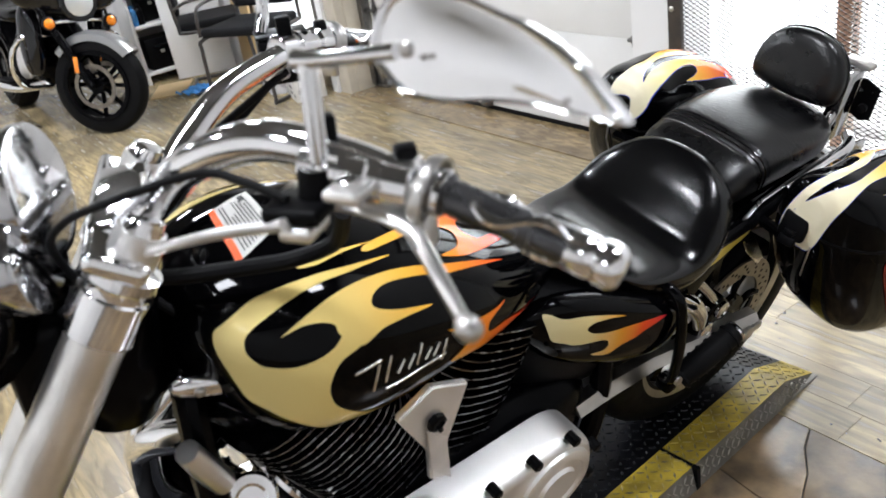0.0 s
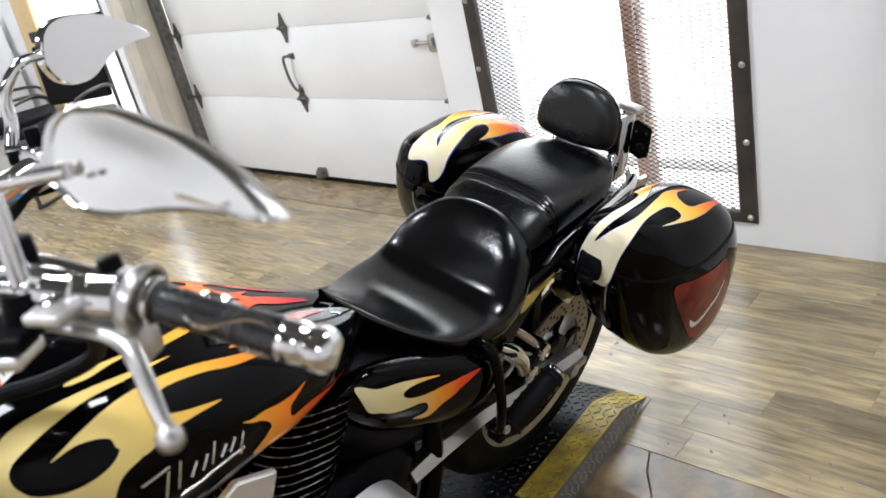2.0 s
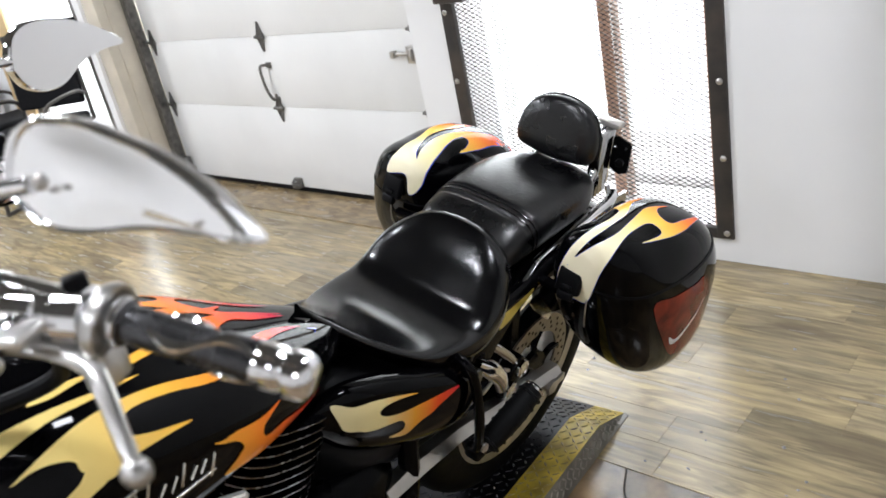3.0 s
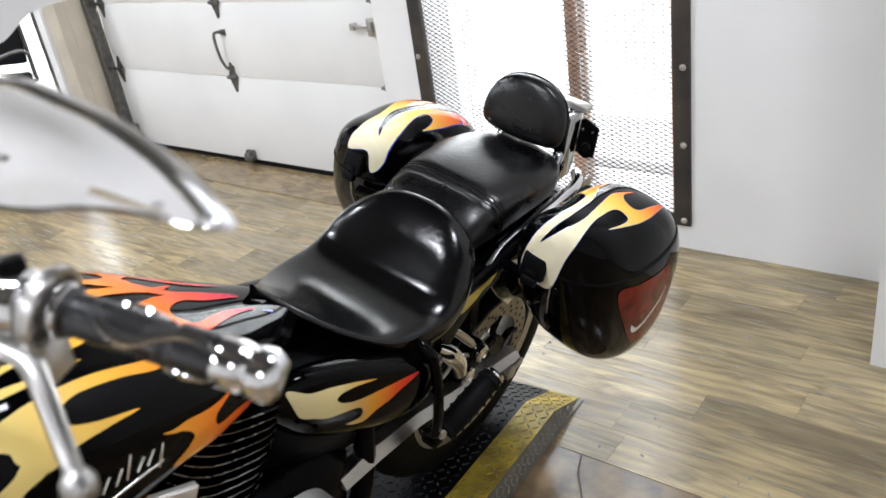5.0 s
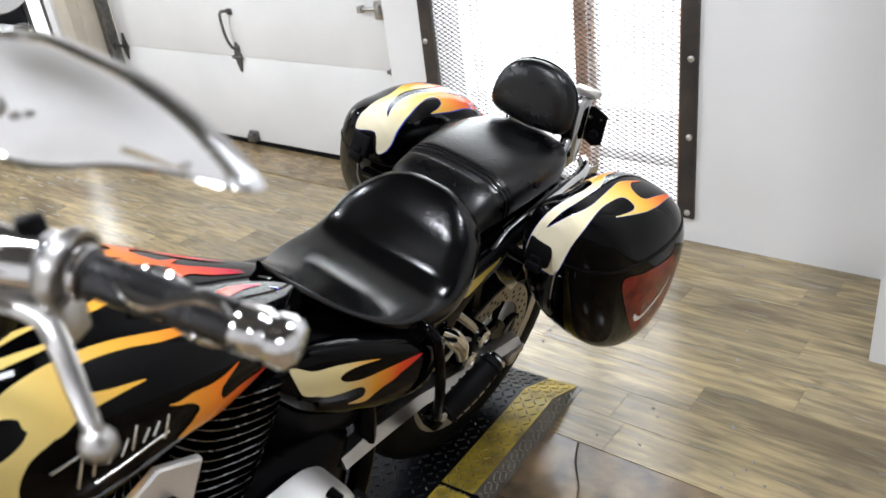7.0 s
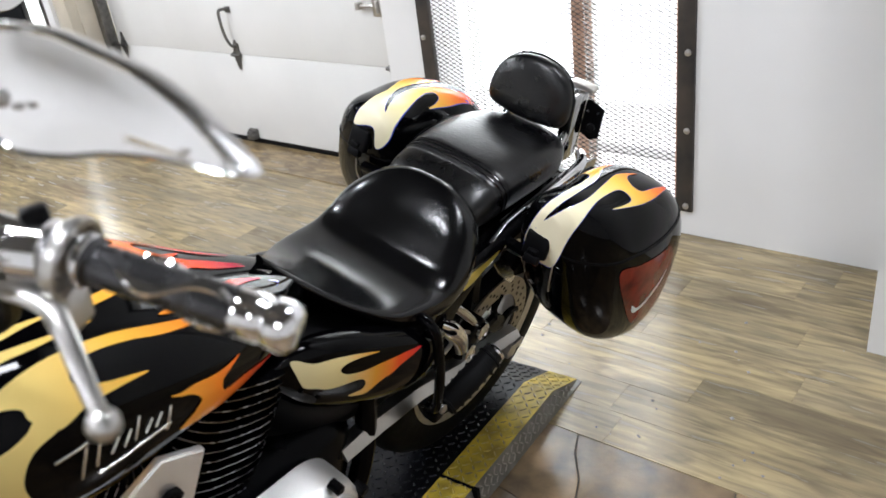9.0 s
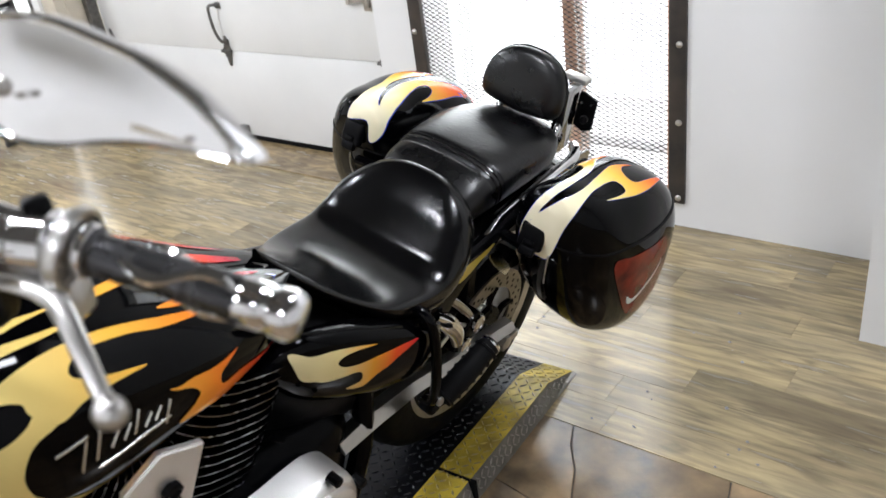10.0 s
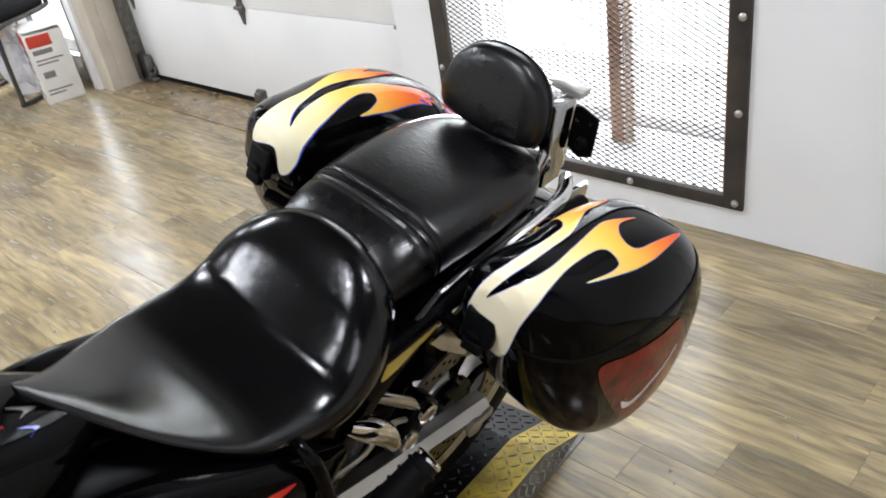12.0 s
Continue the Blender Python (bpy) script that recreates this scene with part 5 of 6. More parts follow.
for s in (1, -1):
    tb = [(s * 0.02, -1.015, 1.10), (s * 0.07, -1.005, 1.115), (s * 0.115, -0.985, 1.15), (s * 0.16, -0.945, 1.185), (s * 0.21, -0.885, 1.207), (s * 0.255, -0.825, 1.207), (s * 0.3, -0.768, 1.191), (s * 0.34, -0.729, 1.175), (s * 0.372, -0.697, 1.163)]
    if s == 1:
        tb[2:6] = [(0.1, -0.967, 1.151), (0.145, -0.936, 1.19), (0.2, -0.882, 1.219), (0.25, -0.828, 1.213)]
    else:
        tb = [(-0.02, -1.015, 1.10), (-0.07, -1.0, 1.09), (-0.1, -0.982, 1.088), (-0.135, -0.946, 1.118), (-0.175, -0.897, 1.15), (-0.215, -0.83, 1.168), (-0.24, -0.792, 1.17), (-0.3, -0.738, 1.162), (-0.36, -0.668, 1.133)]
    hbm = tube(tb, [0.016, 0.016, 0.0165, 0.0165, 0.016, 0.0145, 0.011, 0.0105, 0.0105], 16)
    if s == 1:
        join(hbm, box_bm(-0.075, 0.075, -1.045, -0.985, 1.06, 1.125, 0.012, 3))
    steered("handlebar", hbm, M_CHROME, "chrome handlebar with riser")
    put_bar = at_bar(s)
    g0, g1 = Vector((s * 0.312, -0.757, 1.187)), Vector((s * 0.379, -0.688, 1.159))
    gl = (g1 - g0).length
    grip = put_bar("grip", turned([(-0.03, 0.011), (-0.028, 0.0155), (-0.02, 0.0155), (-0.018, 0.0125), (0.0, 0.0132), (gl * 0.2, 0.0124), (gl * 0.38, 0.0132), (gl * 0.39, 0.0118), (gl * 0.43, 0.0118), (gl * 0.44, 0.0136), (gl - 0.03, 0.0142), (gl - 0.029, 0.012)], g0, g1, 28), M_GRIP, "dark chrome grip with bright inlays")
    put_bar("grip_band", turned([(-0.042, 0.013), (-0.042, 0.017), (-0.036, 0.0175), (-0.034, 0.0155), (-0.03, 0.0155), (-0.028, 0.0172), (-0.022, 0.0168), (-0.02, 0.013)], g0, g1, 28), M_CHROME, "chrome band", grip)
    put_bar("grip_end", turned([(gl - 0.032, 0.0142), (gl - 0.031, 0.0148), (gl - 0.016, 0.015), (gl - 0.014, 0.0138), (gl - 0.012, 0.0138), (gl - 0.01, 0.0155), (gl - 0.002, 0.016), (gl + 0.003, 0.0145), (gl + 0.006, 0.011), (gl + 0.0065, 0.004)], g0, g1, 12), M_CHROME, "faceted chrome grip end", grip)
    for k in range(3):
        ang = k * math.tau / 3
        t = (g1 - g0).normalized()
        u = t.orthogonal().normalized()
        v = t.cross(u)
        rib = []
        for i in range(9):
            w_ = ang + 0.55 * math.sin(i / 8 * math.tau)
            rib.append(g0 + (g1 - t * 0.03 - g0) * (i / 8) + 0.0122 * (math.cos(w_) * u + math.sin(w_) * v))
        put_bar("grip_rib", tube(rib, [0.002, 0.0034, 0.0044, 0.0034, 0.0022, 0.0034, 0.0046, 0.0034, 0.002], 8, 3), M_CHROME, "chrome inlay", grip)
    # switch housing, perch, lever, reservoir or clamp
    h0 = Vector((s * 0.232, -0.855, 1.209))
    h1 = Vector((s * 0.285, -0.786, 1.197))
    hs = turned([(0, 0.014), (0.002, 0.0175), (0.022, 0.019), (0.024, 0.0165), (0.03, 0.0165), (0.032, 0.019), (0.052, 0.0185), (0.054, 0.0165), (0.062, 0.0165), (0.066, 0.0205), (0.084, 0.0205), (0.088, 0.014)], h0, h1, 20)
    house = put_bar("switch_housing", hs, M_CHROME, "chrome switch housing")
    kb = box_bm(-0.0075, 0.0075, -0.009, 0.009, -0.012, 0.017, 0.003)
    put_bar("switch", transformed(kb, Matrix.Translation(Vector((s * 0.243, -0.84, 1.228)))), M_PLASTIC, "black thumb switch", house)
    kb = box_bm(-0.0065, 0.0065, -0.008, 0.008, -0.012, 0.013, 0.003)
    put_bar("switch", transformed(kb, Matrix.Translation(Vector((s * 0.276, -0.792, 1.213)))), M_PLASTIC, "black thumb switch", house)
    plate = bmesh.new()
    q0 = Vector((s * 0.29, -0.782, 1.195))
    t = (g1 - g0).normalized()
    turned([(-0.006, 0.016), (-0.004, 0.024), (0.0, 0.026), (0.006, 0.0258), (0.006, 0.0225), (-0.002, 0.021), (-0.002, 0.016)], q0, q0 + t, 24, plate)
    join(plate, transformed(box_bm(-0.012, 0.012, -0.008, 0.0, -0.045, -0.018, 0.003), Matrix.Translation(q0) @ Matrix.Rotation(-s * 0.7, 4, "Z")))
    put_bar("guide_ring", plate, M_LEVER, "satin cable guide", house)
    pm = Matrix.Translation((s * 0.258, -0.862, 1.186)) @ Matrix.Rotation(-s * radians(35), 4, "Z")
    perch_ob = put_bar("lever_perch", transformed(box_bm(-0.02, 0.02, -0.026, 0.018, -0.006, 0.006, 0.004, 3), pm), M_PLASTIC, "black lever perch")
    put_bar("pivot_block", transformed(box_bm(-0.012, 0.022, -0.014, 0.012, -0.018, -0.0065, 0.004, 3), pm), M_SATIN, "chrome pivot block", perch_ob)
    put_bar("cable_adjuster", transformed(box_bm(-0.03, -0.018, -0.026, -0.008, -0.02, 0.004, 0.004), pm), M_PLASTIC, "", perch_ob)
    pc2 = Matrix.Translation((s * 0.28, -0.832, 1.203)) @ Matrix.Rotation(-s * radians(42), 4, "Z")
    put_bar("perch_clamp", transformed(box_bm(-0.015, 0.017, -0.014, 0.014, -0.005, 0.004, 0.003), pc2), M_SATIN, "satin clamp plate", perch_ob)
    put_bar("clamp_bolt", transformed(turned([(0, 0.008), (0.003, 0.008), (0.005, 0.005), (0.0052, 0.001)], (0, -0.002, 0.004), (0, -0.002, 1), 14), pc2), M_CHROME, "", perch_ob)
    lv = bmesh.new()
    path = spline([(s * 0.222, -0.868, 1.186), (s * 0.245, -0.848, 1.184), (s * 0.275, -0.82, 1.182), (s * 0.302, -0.801, 1.177), (s * 0.325, -0.797, 1.17), (s * 0.365, -0.796, 1.165), (s * 0.405, -0.795, 1.16)], 6)
    rings = []
    for i, p in enumerate(path):
        q = i / (len(path) - 1)
        tg = (path[min(i + 1, len(path) - 1)] - path[max(i - 1, 0)]).normalized()
        a = tg.cross(Vector((0, 0, 1))).normalized()
        b = tg.cross(a)
        wa, wb = 0.0105 - 0.006 * q, 0.0055 - 0.001 * q
        rings.append([p + a * wa * math.cos(k * math.tau / 12) + b * wb * math.sin(k * math.tau / 12) for k in range(12)])
    skin(lv, rings)
    end = path[-1]
    tgv = (path[-1] - path[-2]).normalized()
    turned([(-0.01, 0.0045), (-0.006, 0.006), (0.0, 0.0088), (0.005, 0.0082), (0.009, 0.0048), (0.0105, 0.002)], end, end + tgv, 20, lv)
    put_bar("lever", lv, M_LEVER, "satin lever with a ball end")
    if s == -1:
        put_bar("brake_reservoir", box_bm(-0.292, -0.25, -0.874, -0.812, 1.16, 1.218, 0.005, 3), M_PLASTIC, "black brake fluid reservoir")
        put_bar("reservoir_lid", box_bm(-0.293, -0.249, -0.875, -0.811, 1.2182, 1.2215, 0.001), M_PLASTIC)
    # mirrors
    if s == 1:
        stem = tube([(0.25, -0.848, 1.19), (0.25, -0.844, 1.283)], [0.0085, 0.0068], 12, smooth_path=False)
        join(stem, tube([(0.243, -0.85, 1.284), (0.262, -0.835, 1.287), (0.309, -0.797, 1.297)], [0.0075, 0.0052, 0.0055], 12))
        mc, la, lv_up = Vector((0.3134, -0.7893, 1.2983)), Vector((0.814, 0.562, -0.146)).normalized(), Vector((0.05, 0.3, 0.95))
        tear = [(-0.029, -0.011), (-0.03, 0.0067), (-0.024, 0.023), (-0.0117, 0.0332), (0.004, 0.0366), (0.026, 0.038), (0.051, 0.035), (0.079, 0.0303), (0.106, 0.0212), (0.125, 0.011), (0.143, -0.003), (0.12, -0.0055), (0.094, -0.008), (0.066, -0.0135), (0.041, -0.021), (0.017, -0.026), (0.0, -0.0265), (-0.0115, -0.0225), (-0.022, -0.0165)]
        cx, cy = 0.04, 0.004
    else:
        stem = tube([(-0.262, -0.84, 1.19), (-0.27, -0.832, 1.215), (-0.27, -0.828, 1.245), (-0.272, -0.815, 1.267), (-0.28, -0.797, 1.28), (-0.3, -0.776, 1.279)], [0.0085, 0.008, 0.0075, 0.007, 0.0065, 0.006], 12)
        mc, la, lv_up = Vector((-0.3, -0.778, 1.276)), Vector((-0.08, 0.145, -0.01)).normalized(), Vector((-0.008, 0.042, 0.066))
        tear = [(0, 0), (0.009, 0.028), (0.03, 0.042), (0.061, 0.044), (0.101, 0.037), (0.14, 0.02), (0.166, 0.0), (0.135, -0.004), (0.099, -0.013), (0.064, -0.0355), (0.038, -0.04), (0.014, -0.031), (0.003, -0.015)]
        cx, cy = 0.06, 0.004
    mir = steered("mirror", stem, M_CHROME, "chrome teardrop mirror on a stem")
    lu = (lv_up - la * la.dot(lv_up)).normalized()
    ln = la.cross(lu)
    if s == -1 and ln.x < 0:
        ln = -ln
    if s == -1:
        lu = (lu - ln * 0.25).normalized()
        ln = (ln - lu * ln.dot(lu)).normalized()
    if s == 1:
        steered("mirror_boot", tube([(0.2515, -0.854, 1.186), (0.2515, -0.851, 1.212)], [0.0135, 0.0115], 14, smooth_path=False), M_PLASTIC, "black stem boot", mir)
    flat = [(p.x, p.y) for p in spline([(x, y, 0) for x, y in tear], 4, True)]
    shell = bmesh.new()
    skin(shell, [[mc + la * (cx + (x - cx) * k) + lu * (cy + (y - cy) * k) + ln * d for x, y in flat] for k, d in ((0.9, -0.007), (1.0, -0.007), (1.0, 0.0), (0.985, 0.0035), (0.95, 0.005), (0.91, 0.0045), (0.88, 0.003), (0.85, 0.003), (0.6, 0.0045), (0.3, 0.0055), (0.05, 0.006))])
    steered("mirror_shell", shell, M_CHROME, "chrome mirror back" if s == 1 else "chrome mirror rim", mir)
    if s == 1:
        glass = bmesh.new()
        skin(glass, [[mc + la * (cx + (x - cx) * k) + lu * (cy + (y - cy) * k) - ln * d for x, y in flat] for k, d in ((0.93, 0.0072), (0.93, 0.0085))])
        steered("mirror_glass", glass, M_MIRROR, "mirror glass", mir)
        for q, r_ in ((Vector((0.3134, -0.7893, 1.2983)), 0.005), (Vector((0.3295, -0.7833, 1.2968)), 0.0018), (Vector((0.4017, -0.7283, 1.2824)), 0.0016)):
            steered("mirror_bolt", turned([(0, r_), (0.003, r_), (0.005, r_ * 0.6), (0.0053, 0.0008)], q + ln * 0.003, q + ln, 14), M_STEEL, "", mir)
    else:
        glass = bmesh.new()
        skin(glass, [[mc + la * (cx + (x - cx) * k) + lu * (cy + (y - cy) * k) + ln * d for x, y in flat] for k, d in ((0.955, 0.0062), (0.955, 0.0072))])
        steered("mirror_glass", glass, M_MIRROR, "mirror glass", mir)

# cables from the left perch to the head
steered("clutch_cable", tube([(0.274, -0.879, 1.184), (0.2, -0.925, 1.152), (0.136, -0.97, 1.12), (0.075, -1.02, 1.085), (0.03, -1.055, 1.05)], 0.0048, 10), M_SATIN, "silver clutch cable")
steered("wiring_loom", tube([(0.257, -0.874, 1.194), (0.232, -0.9, 1.203), (0.201, -0.931, 1.203), (0.167, -1.001, 1.18), (0.115, -1.045, 1.15), (0.083, -1.069, 1.115), (0.05, -1.06, 1.05)], 0.0037, 10), M_RUBBER, "black wiring loom")
steered("brake_hose", tube([(-0.225, -0.85, 1.13), (-0.17, -0.93, 1.085), (-0.1, -1.02, 1.06), (-0.03, -1.08, 1.03), (-0.01, -1.08, 0.98)], 0.0055, 10), M_RUBBER, "black brake hose")
steered("throttle_cable", tube([(-0.22, -0.82, 1.15), (-0.17, -0.93, 1.1), (-0.1, -1.01, 1.075), (-0.03, -1.04, 1.03), (0.0, -0.99, 0.97)], 0.005, 10), M_RUBBER, "black throttle cable")
part("tank_loom", tube([(-0.04, -1.1, 1.02), (-0.014, -1.092, 1.045), (0.015, -1.047, 1.047), (0.048, -1.003, 1.045), (0.076, -0.944, 1.045), (0.1, -0.893, 1.048), (0.13, -0.86, 1.075), (0.165, -0.87, 1.14)], 0.0085, 10), M_RUBBER, bike, "black cable loom over the tank")
# ---- flame paint on the tank and side cover ----
TANK_PAINT = flame_paint("tank_flame_paint", -1.0, -0.5, [(0.0, (0.78, 0.66, 0.30)), (0.3, (0.74, 0.56, 0.19)), (0.5, (0.80, 0.44, 0.06)), (0.68, (0.86, 0.25, 0.025)), (0.85, (0.78, 0.07, 0.02)), (1.0, (0.5, 0.02, 0.05))])
FLAMES = [
    [(-0.985, 0.74), (-0.971, 0.87), (-0.943, 1.03), (-0.911, 1.07), (-0.867, 1.08), (-0.824, 1.08), (-0.768, 1.09), (-0.829, 1.03), (-0.873, 1.0), (-0.916, 0.92), (-0.947, 0.8), (-0.962, 0.67), (-0.966, 0.51),
     (-0.959, 0.38), (-0.946, 0.35), (-0.926, 0.35), (-0.901, 0.4), (-0.883, 0.47), (-0.869, 0.55), (-0.855, 0.43), (-0.883, 0.32), (-0.898, 0.16), (-0.9, 0.01), (-0.883, -0.14), (-0.857, -0.3), (-0.815, -0.4),
     (-0.74, -0.42), (-0.771, -0.55), (-0.821, -0.58), (-0.888, -0.55), (-0.929, -0.3), (-0.959, -0.14), (-0.978, -0.02), (-0.988, 0.42)],
    [(-0.875, 0.55), (-0.877, 0.65), (-0.894, 0.7), (-0.911, 0.7), (-0.932, 0.65), (-0.901, 0.78), (-0.854, 0.9), (-0.807, 0.95), (-0.758, 0.95), (-0.688, 0.89), (-0.588, 0.83), (-0.697, 0.8), (-0.749, 0.85),
     (-0.792, 0.86), (-0.814, 0.82), (-0.826, 0.74), (-0.821, 0.67), (-0.795, 0.61), (-0.749, 0.56), (-0.79, 0.53), (-0.824, 0.5), (-0.857, 0.41)],
    [(-0.882, 1.17), (-0.854, 1.22), (-0.817, 1.23), (-0.781, 1.24), (-0.829, 1.19), (-0.86, 1.15)],
    [(-0.738, 0.26), (-0.725, 0.24), (-0.703, 0.25), (-0.675, 0.23), (-0.65, 0.24), (-0.622, 0.29), (-0.65, 0.16), (-0.66, 0.11), (-0.663, 0.02), (-0.653, -0.02), (-0.617, -0.02), (-0.576, -0.11), (-0.517, -0.3),
     (-0.577, -0.3), (-0.617, -0.31), (-0.654, -0.34), (-0.688, -0.22), (-0.734, -0.12), (-0.706, 0.01), (-0.699, 0.05), (-0.702, 0.11), (-0.712, 0.17), (-0.727, 0.21)],
    [(-0.79, 1.22), (-0.7, 1.37), (-0.672, 1.43), (-0.641, 1.51), (-0.608, 1.57), (-0.563, 1.58), (-0.497, 1.55), (-0.552, 1.49), (-0.588, 1.5), (-0.611, 1.44), (-0.628, 1.36), (-0.632, 1.26), (-0.623, 1.19),
     (-0.608, 1.15), (-0.571, 1.24), (-0.534, 1.28), (-0.496, 1.23), (-0.534, 1.19), (-0.567, 1.12), (-0.607, 1.02), (-0.641, 0.96), (-0.665, 0.94), (-0.699, 0.98), (-0.676, 1.02), (-0.662, 1.06), (-0.653, 1.14),
     (-0.651, 1.22), (-0.659, 1.28), (-0.678, 1.3), (-0.709, 1.27), (-0.79, 1.16)],
    [(-0.76, 1.62), (-0.675, 1.67), (-0.647, 1.67), (-0.61, 1.7), (-0.576, 1.81), (-0.61, 1.62), (-0.653, 1.59), (-0.681, 1.58), (-0.76, 1.55)]]
for k, shape in enumerate(FLAMES):
    part("tank_flame", TANK.decal(shape, 0.0006 + 0.0002 * k), TANK_PAINT, tank, "airbrushed flame")
for k in (0, 1, 3, 4):
    part("tank_flame", mirrored(TANK.decal(FLAMES[k], 0.0006 + 0.0002 * k)), TANK_PAINT, tank, "airbrushed flame")
SIDE_FLAME = [(-0.513, 0.97), (-0.486, 0.6), (-0.444, 0.62), (-0.371, 0.6), (-0.408, 0.49), (-0.434, 0.37), (-0.444, 0.21), (-0.432, 0.09), (-0.401, 0.11), (-0.356, 0.28), (-0.281, 0.52), (-0.329, 0.05), (-0.371, -0.18),
              (-0.398, -0.46), (-0.427, -0.44), (-0.403, -0.28), (-0.4, -0.11), (-0.413, -0.05), (-0.459, -0.15), (-0.479, -0.12), (-0.505, 0.01)]
SIDE_PAINT = flame_paint("side_flame_paint", -0.51, -0.28, [(0.0, (0.80, 0.70, 0.40)), (0.35, (0.82, 0.68, 0.32)), (0.6, (0.86, 0.38, 0.04)), (0.8, (0.82, 0.09, 0.02)), (1.0, (0.55, 0.02, 0.03))])
part("cover_flame", SIDE.decal(SIDE_FLAME, 0.0007, 0.01, 0.14), SIDE_PAINT, bike, "cream to red painted flame")
# yellow flame on the mudguard's flank
M_YELLOW_PAINT = material("yellow_flame_paint", (0.80, 0.62, 0.12), 0.12)
GUARD_FLAME = [(-0.095, 0.625), (-0.08, 0.662), (-0.068, 0.698), (-0.04, 0.708), (-0.02, 0.692), (-0.037, 0.686), (-0.056, 0.674), (-0.054, 0.657), (-0.035, 0.652), (-0.012, 0.665), (0.014, 0.658), (-0.004, 0.645), (-0.028, 0.64), (-0.058, 0.628)]
for side in (1, -1):
    fl = bmesh.new()
    fl.faces.new([fl.verts.new((side * 0.1195, p.x, p.y)) for p in spline([(a, b, 0) for a, b in GUARD_FLAME], 4, True)])
    bmesh.ops.triangulate(fl, faces=fl.faces[:])
    part("guard_flame", fl, M_YELLOW_PAINT, bike, "yellow painted flame")
# raised bright script on the tank's flank, drawn as plain slanted strokes on a swash
for side in (1, -1):
    def stroke(a, b, r):
        n = 6
        bm = tube([TANK.at(a[0] + (b[0] - a[0]) * i / n, a[1] + (b[1] - a[1]) * i / n, 0.001) for i in range(n + 1)], r, 6, 1)
        part("script_stroke", bm if side == 1 else mirrored(bm), M_PEWTER, tank, "raised bright metal stroke")

    stroke((-0.872, 0.17), (-0.838, 0.23), 0.0016)
    for q, low, high in ((0.848, 0.0, 0.2), (0.832, 0.03, 0.24), (0.815, 0.06, 0.16), (0.80, 0.06, 0.17), (0.787, 0.06, 0.24), (0.774, 0.07, 0.16), (0.761, 0.07, 0.17), (0.748, 0.0, 0.18)):
        stroke((-q - 0.004, low), (-q + 0.007, high), 0.0016)
    stroke((-0.836, -0.02), (-0.745, 0.03), 0.0014)
# warning label on top of the tank, bars for its unreadable print
LB = [(-0.931, 1.37), (-0.867, 1.53), (-0.861, 1.92), (-0.917, 1.82)]


def label_at(u, v, lift=0.0012):
    a = [LB[0][k] + (LB[3][k] - LB[0][k]) * v for k in (0, 1)]
    b = [LB[1][k] + (LB[2][k] - LB[1][k]) * v for k in (0, 1)]
    return TANK.at(a[0] + (b[0] - a[0]) * u, a[1] + (b[1] - a[1]) * u, lift)


def label_patch(u0, u1, v0, v1, lift, mat, name):
    bm = bmesh.new()
    g = [[bm.verts.new(label_at(u0 + (u1 - u0) * i / 4, v0 + (v1 - v0) * j / 4, lift)) for j in range(5)] for i in range(5)]
    for i in range(4):
        for j in range(4):
            bm.faces.new((g[i][j], g[i + 1][j], g[i + 1][j + 1], g[i][j + 1]))
    return part(name, bm, mat, tank)


label_patch(0.0, 1.0, 0.0, 1.0, 0.0012, M_LABEL, "warning_label")
label_patch(0.0, 0.14, 0.0, 1.0, 0.0017, M_LABEL_ORANGE, "label_band")
rl = random.Random(2)
for k in range(9):
    label_patch(0.22 + k * 0.075, 0.25 + k * 0.075, 0.08, 0.55 + 0.38 * rl.random(), 0.0017, M_LABEL_INK, "label_print")
label_patch(0.7, 0.84, 0.74, 0.92, 0.0022, M_LABEL_INK, "label_print")
label_patch(0.86, 0.96, 0.06, 0.2, 0.0022, M_LABEL_INK, "label_print")
# small winged badge behind the tank
for a0, a1, y0, y1, mat in ((1.25, 1.45, -0.485, -0.462, M_STEEL), (0.95, 1.15, -0.488, -0.47, M_BLUE_EDGE)):
    bm = TANK.decal([(y0, a1), ((y0 + y1) / 2, a1 - 0.03), (y1, (a0 + a1) / 2), ((y0 + y1) / 2, a0 + 0.06), (y0 + 0.004, a0), (y0 + 0.012, (a0 + a1) / 2)], 0.0012, 0.008, 0.1, 4)
    part("winged_badge", bm, mat, tank, "silver winged badge")

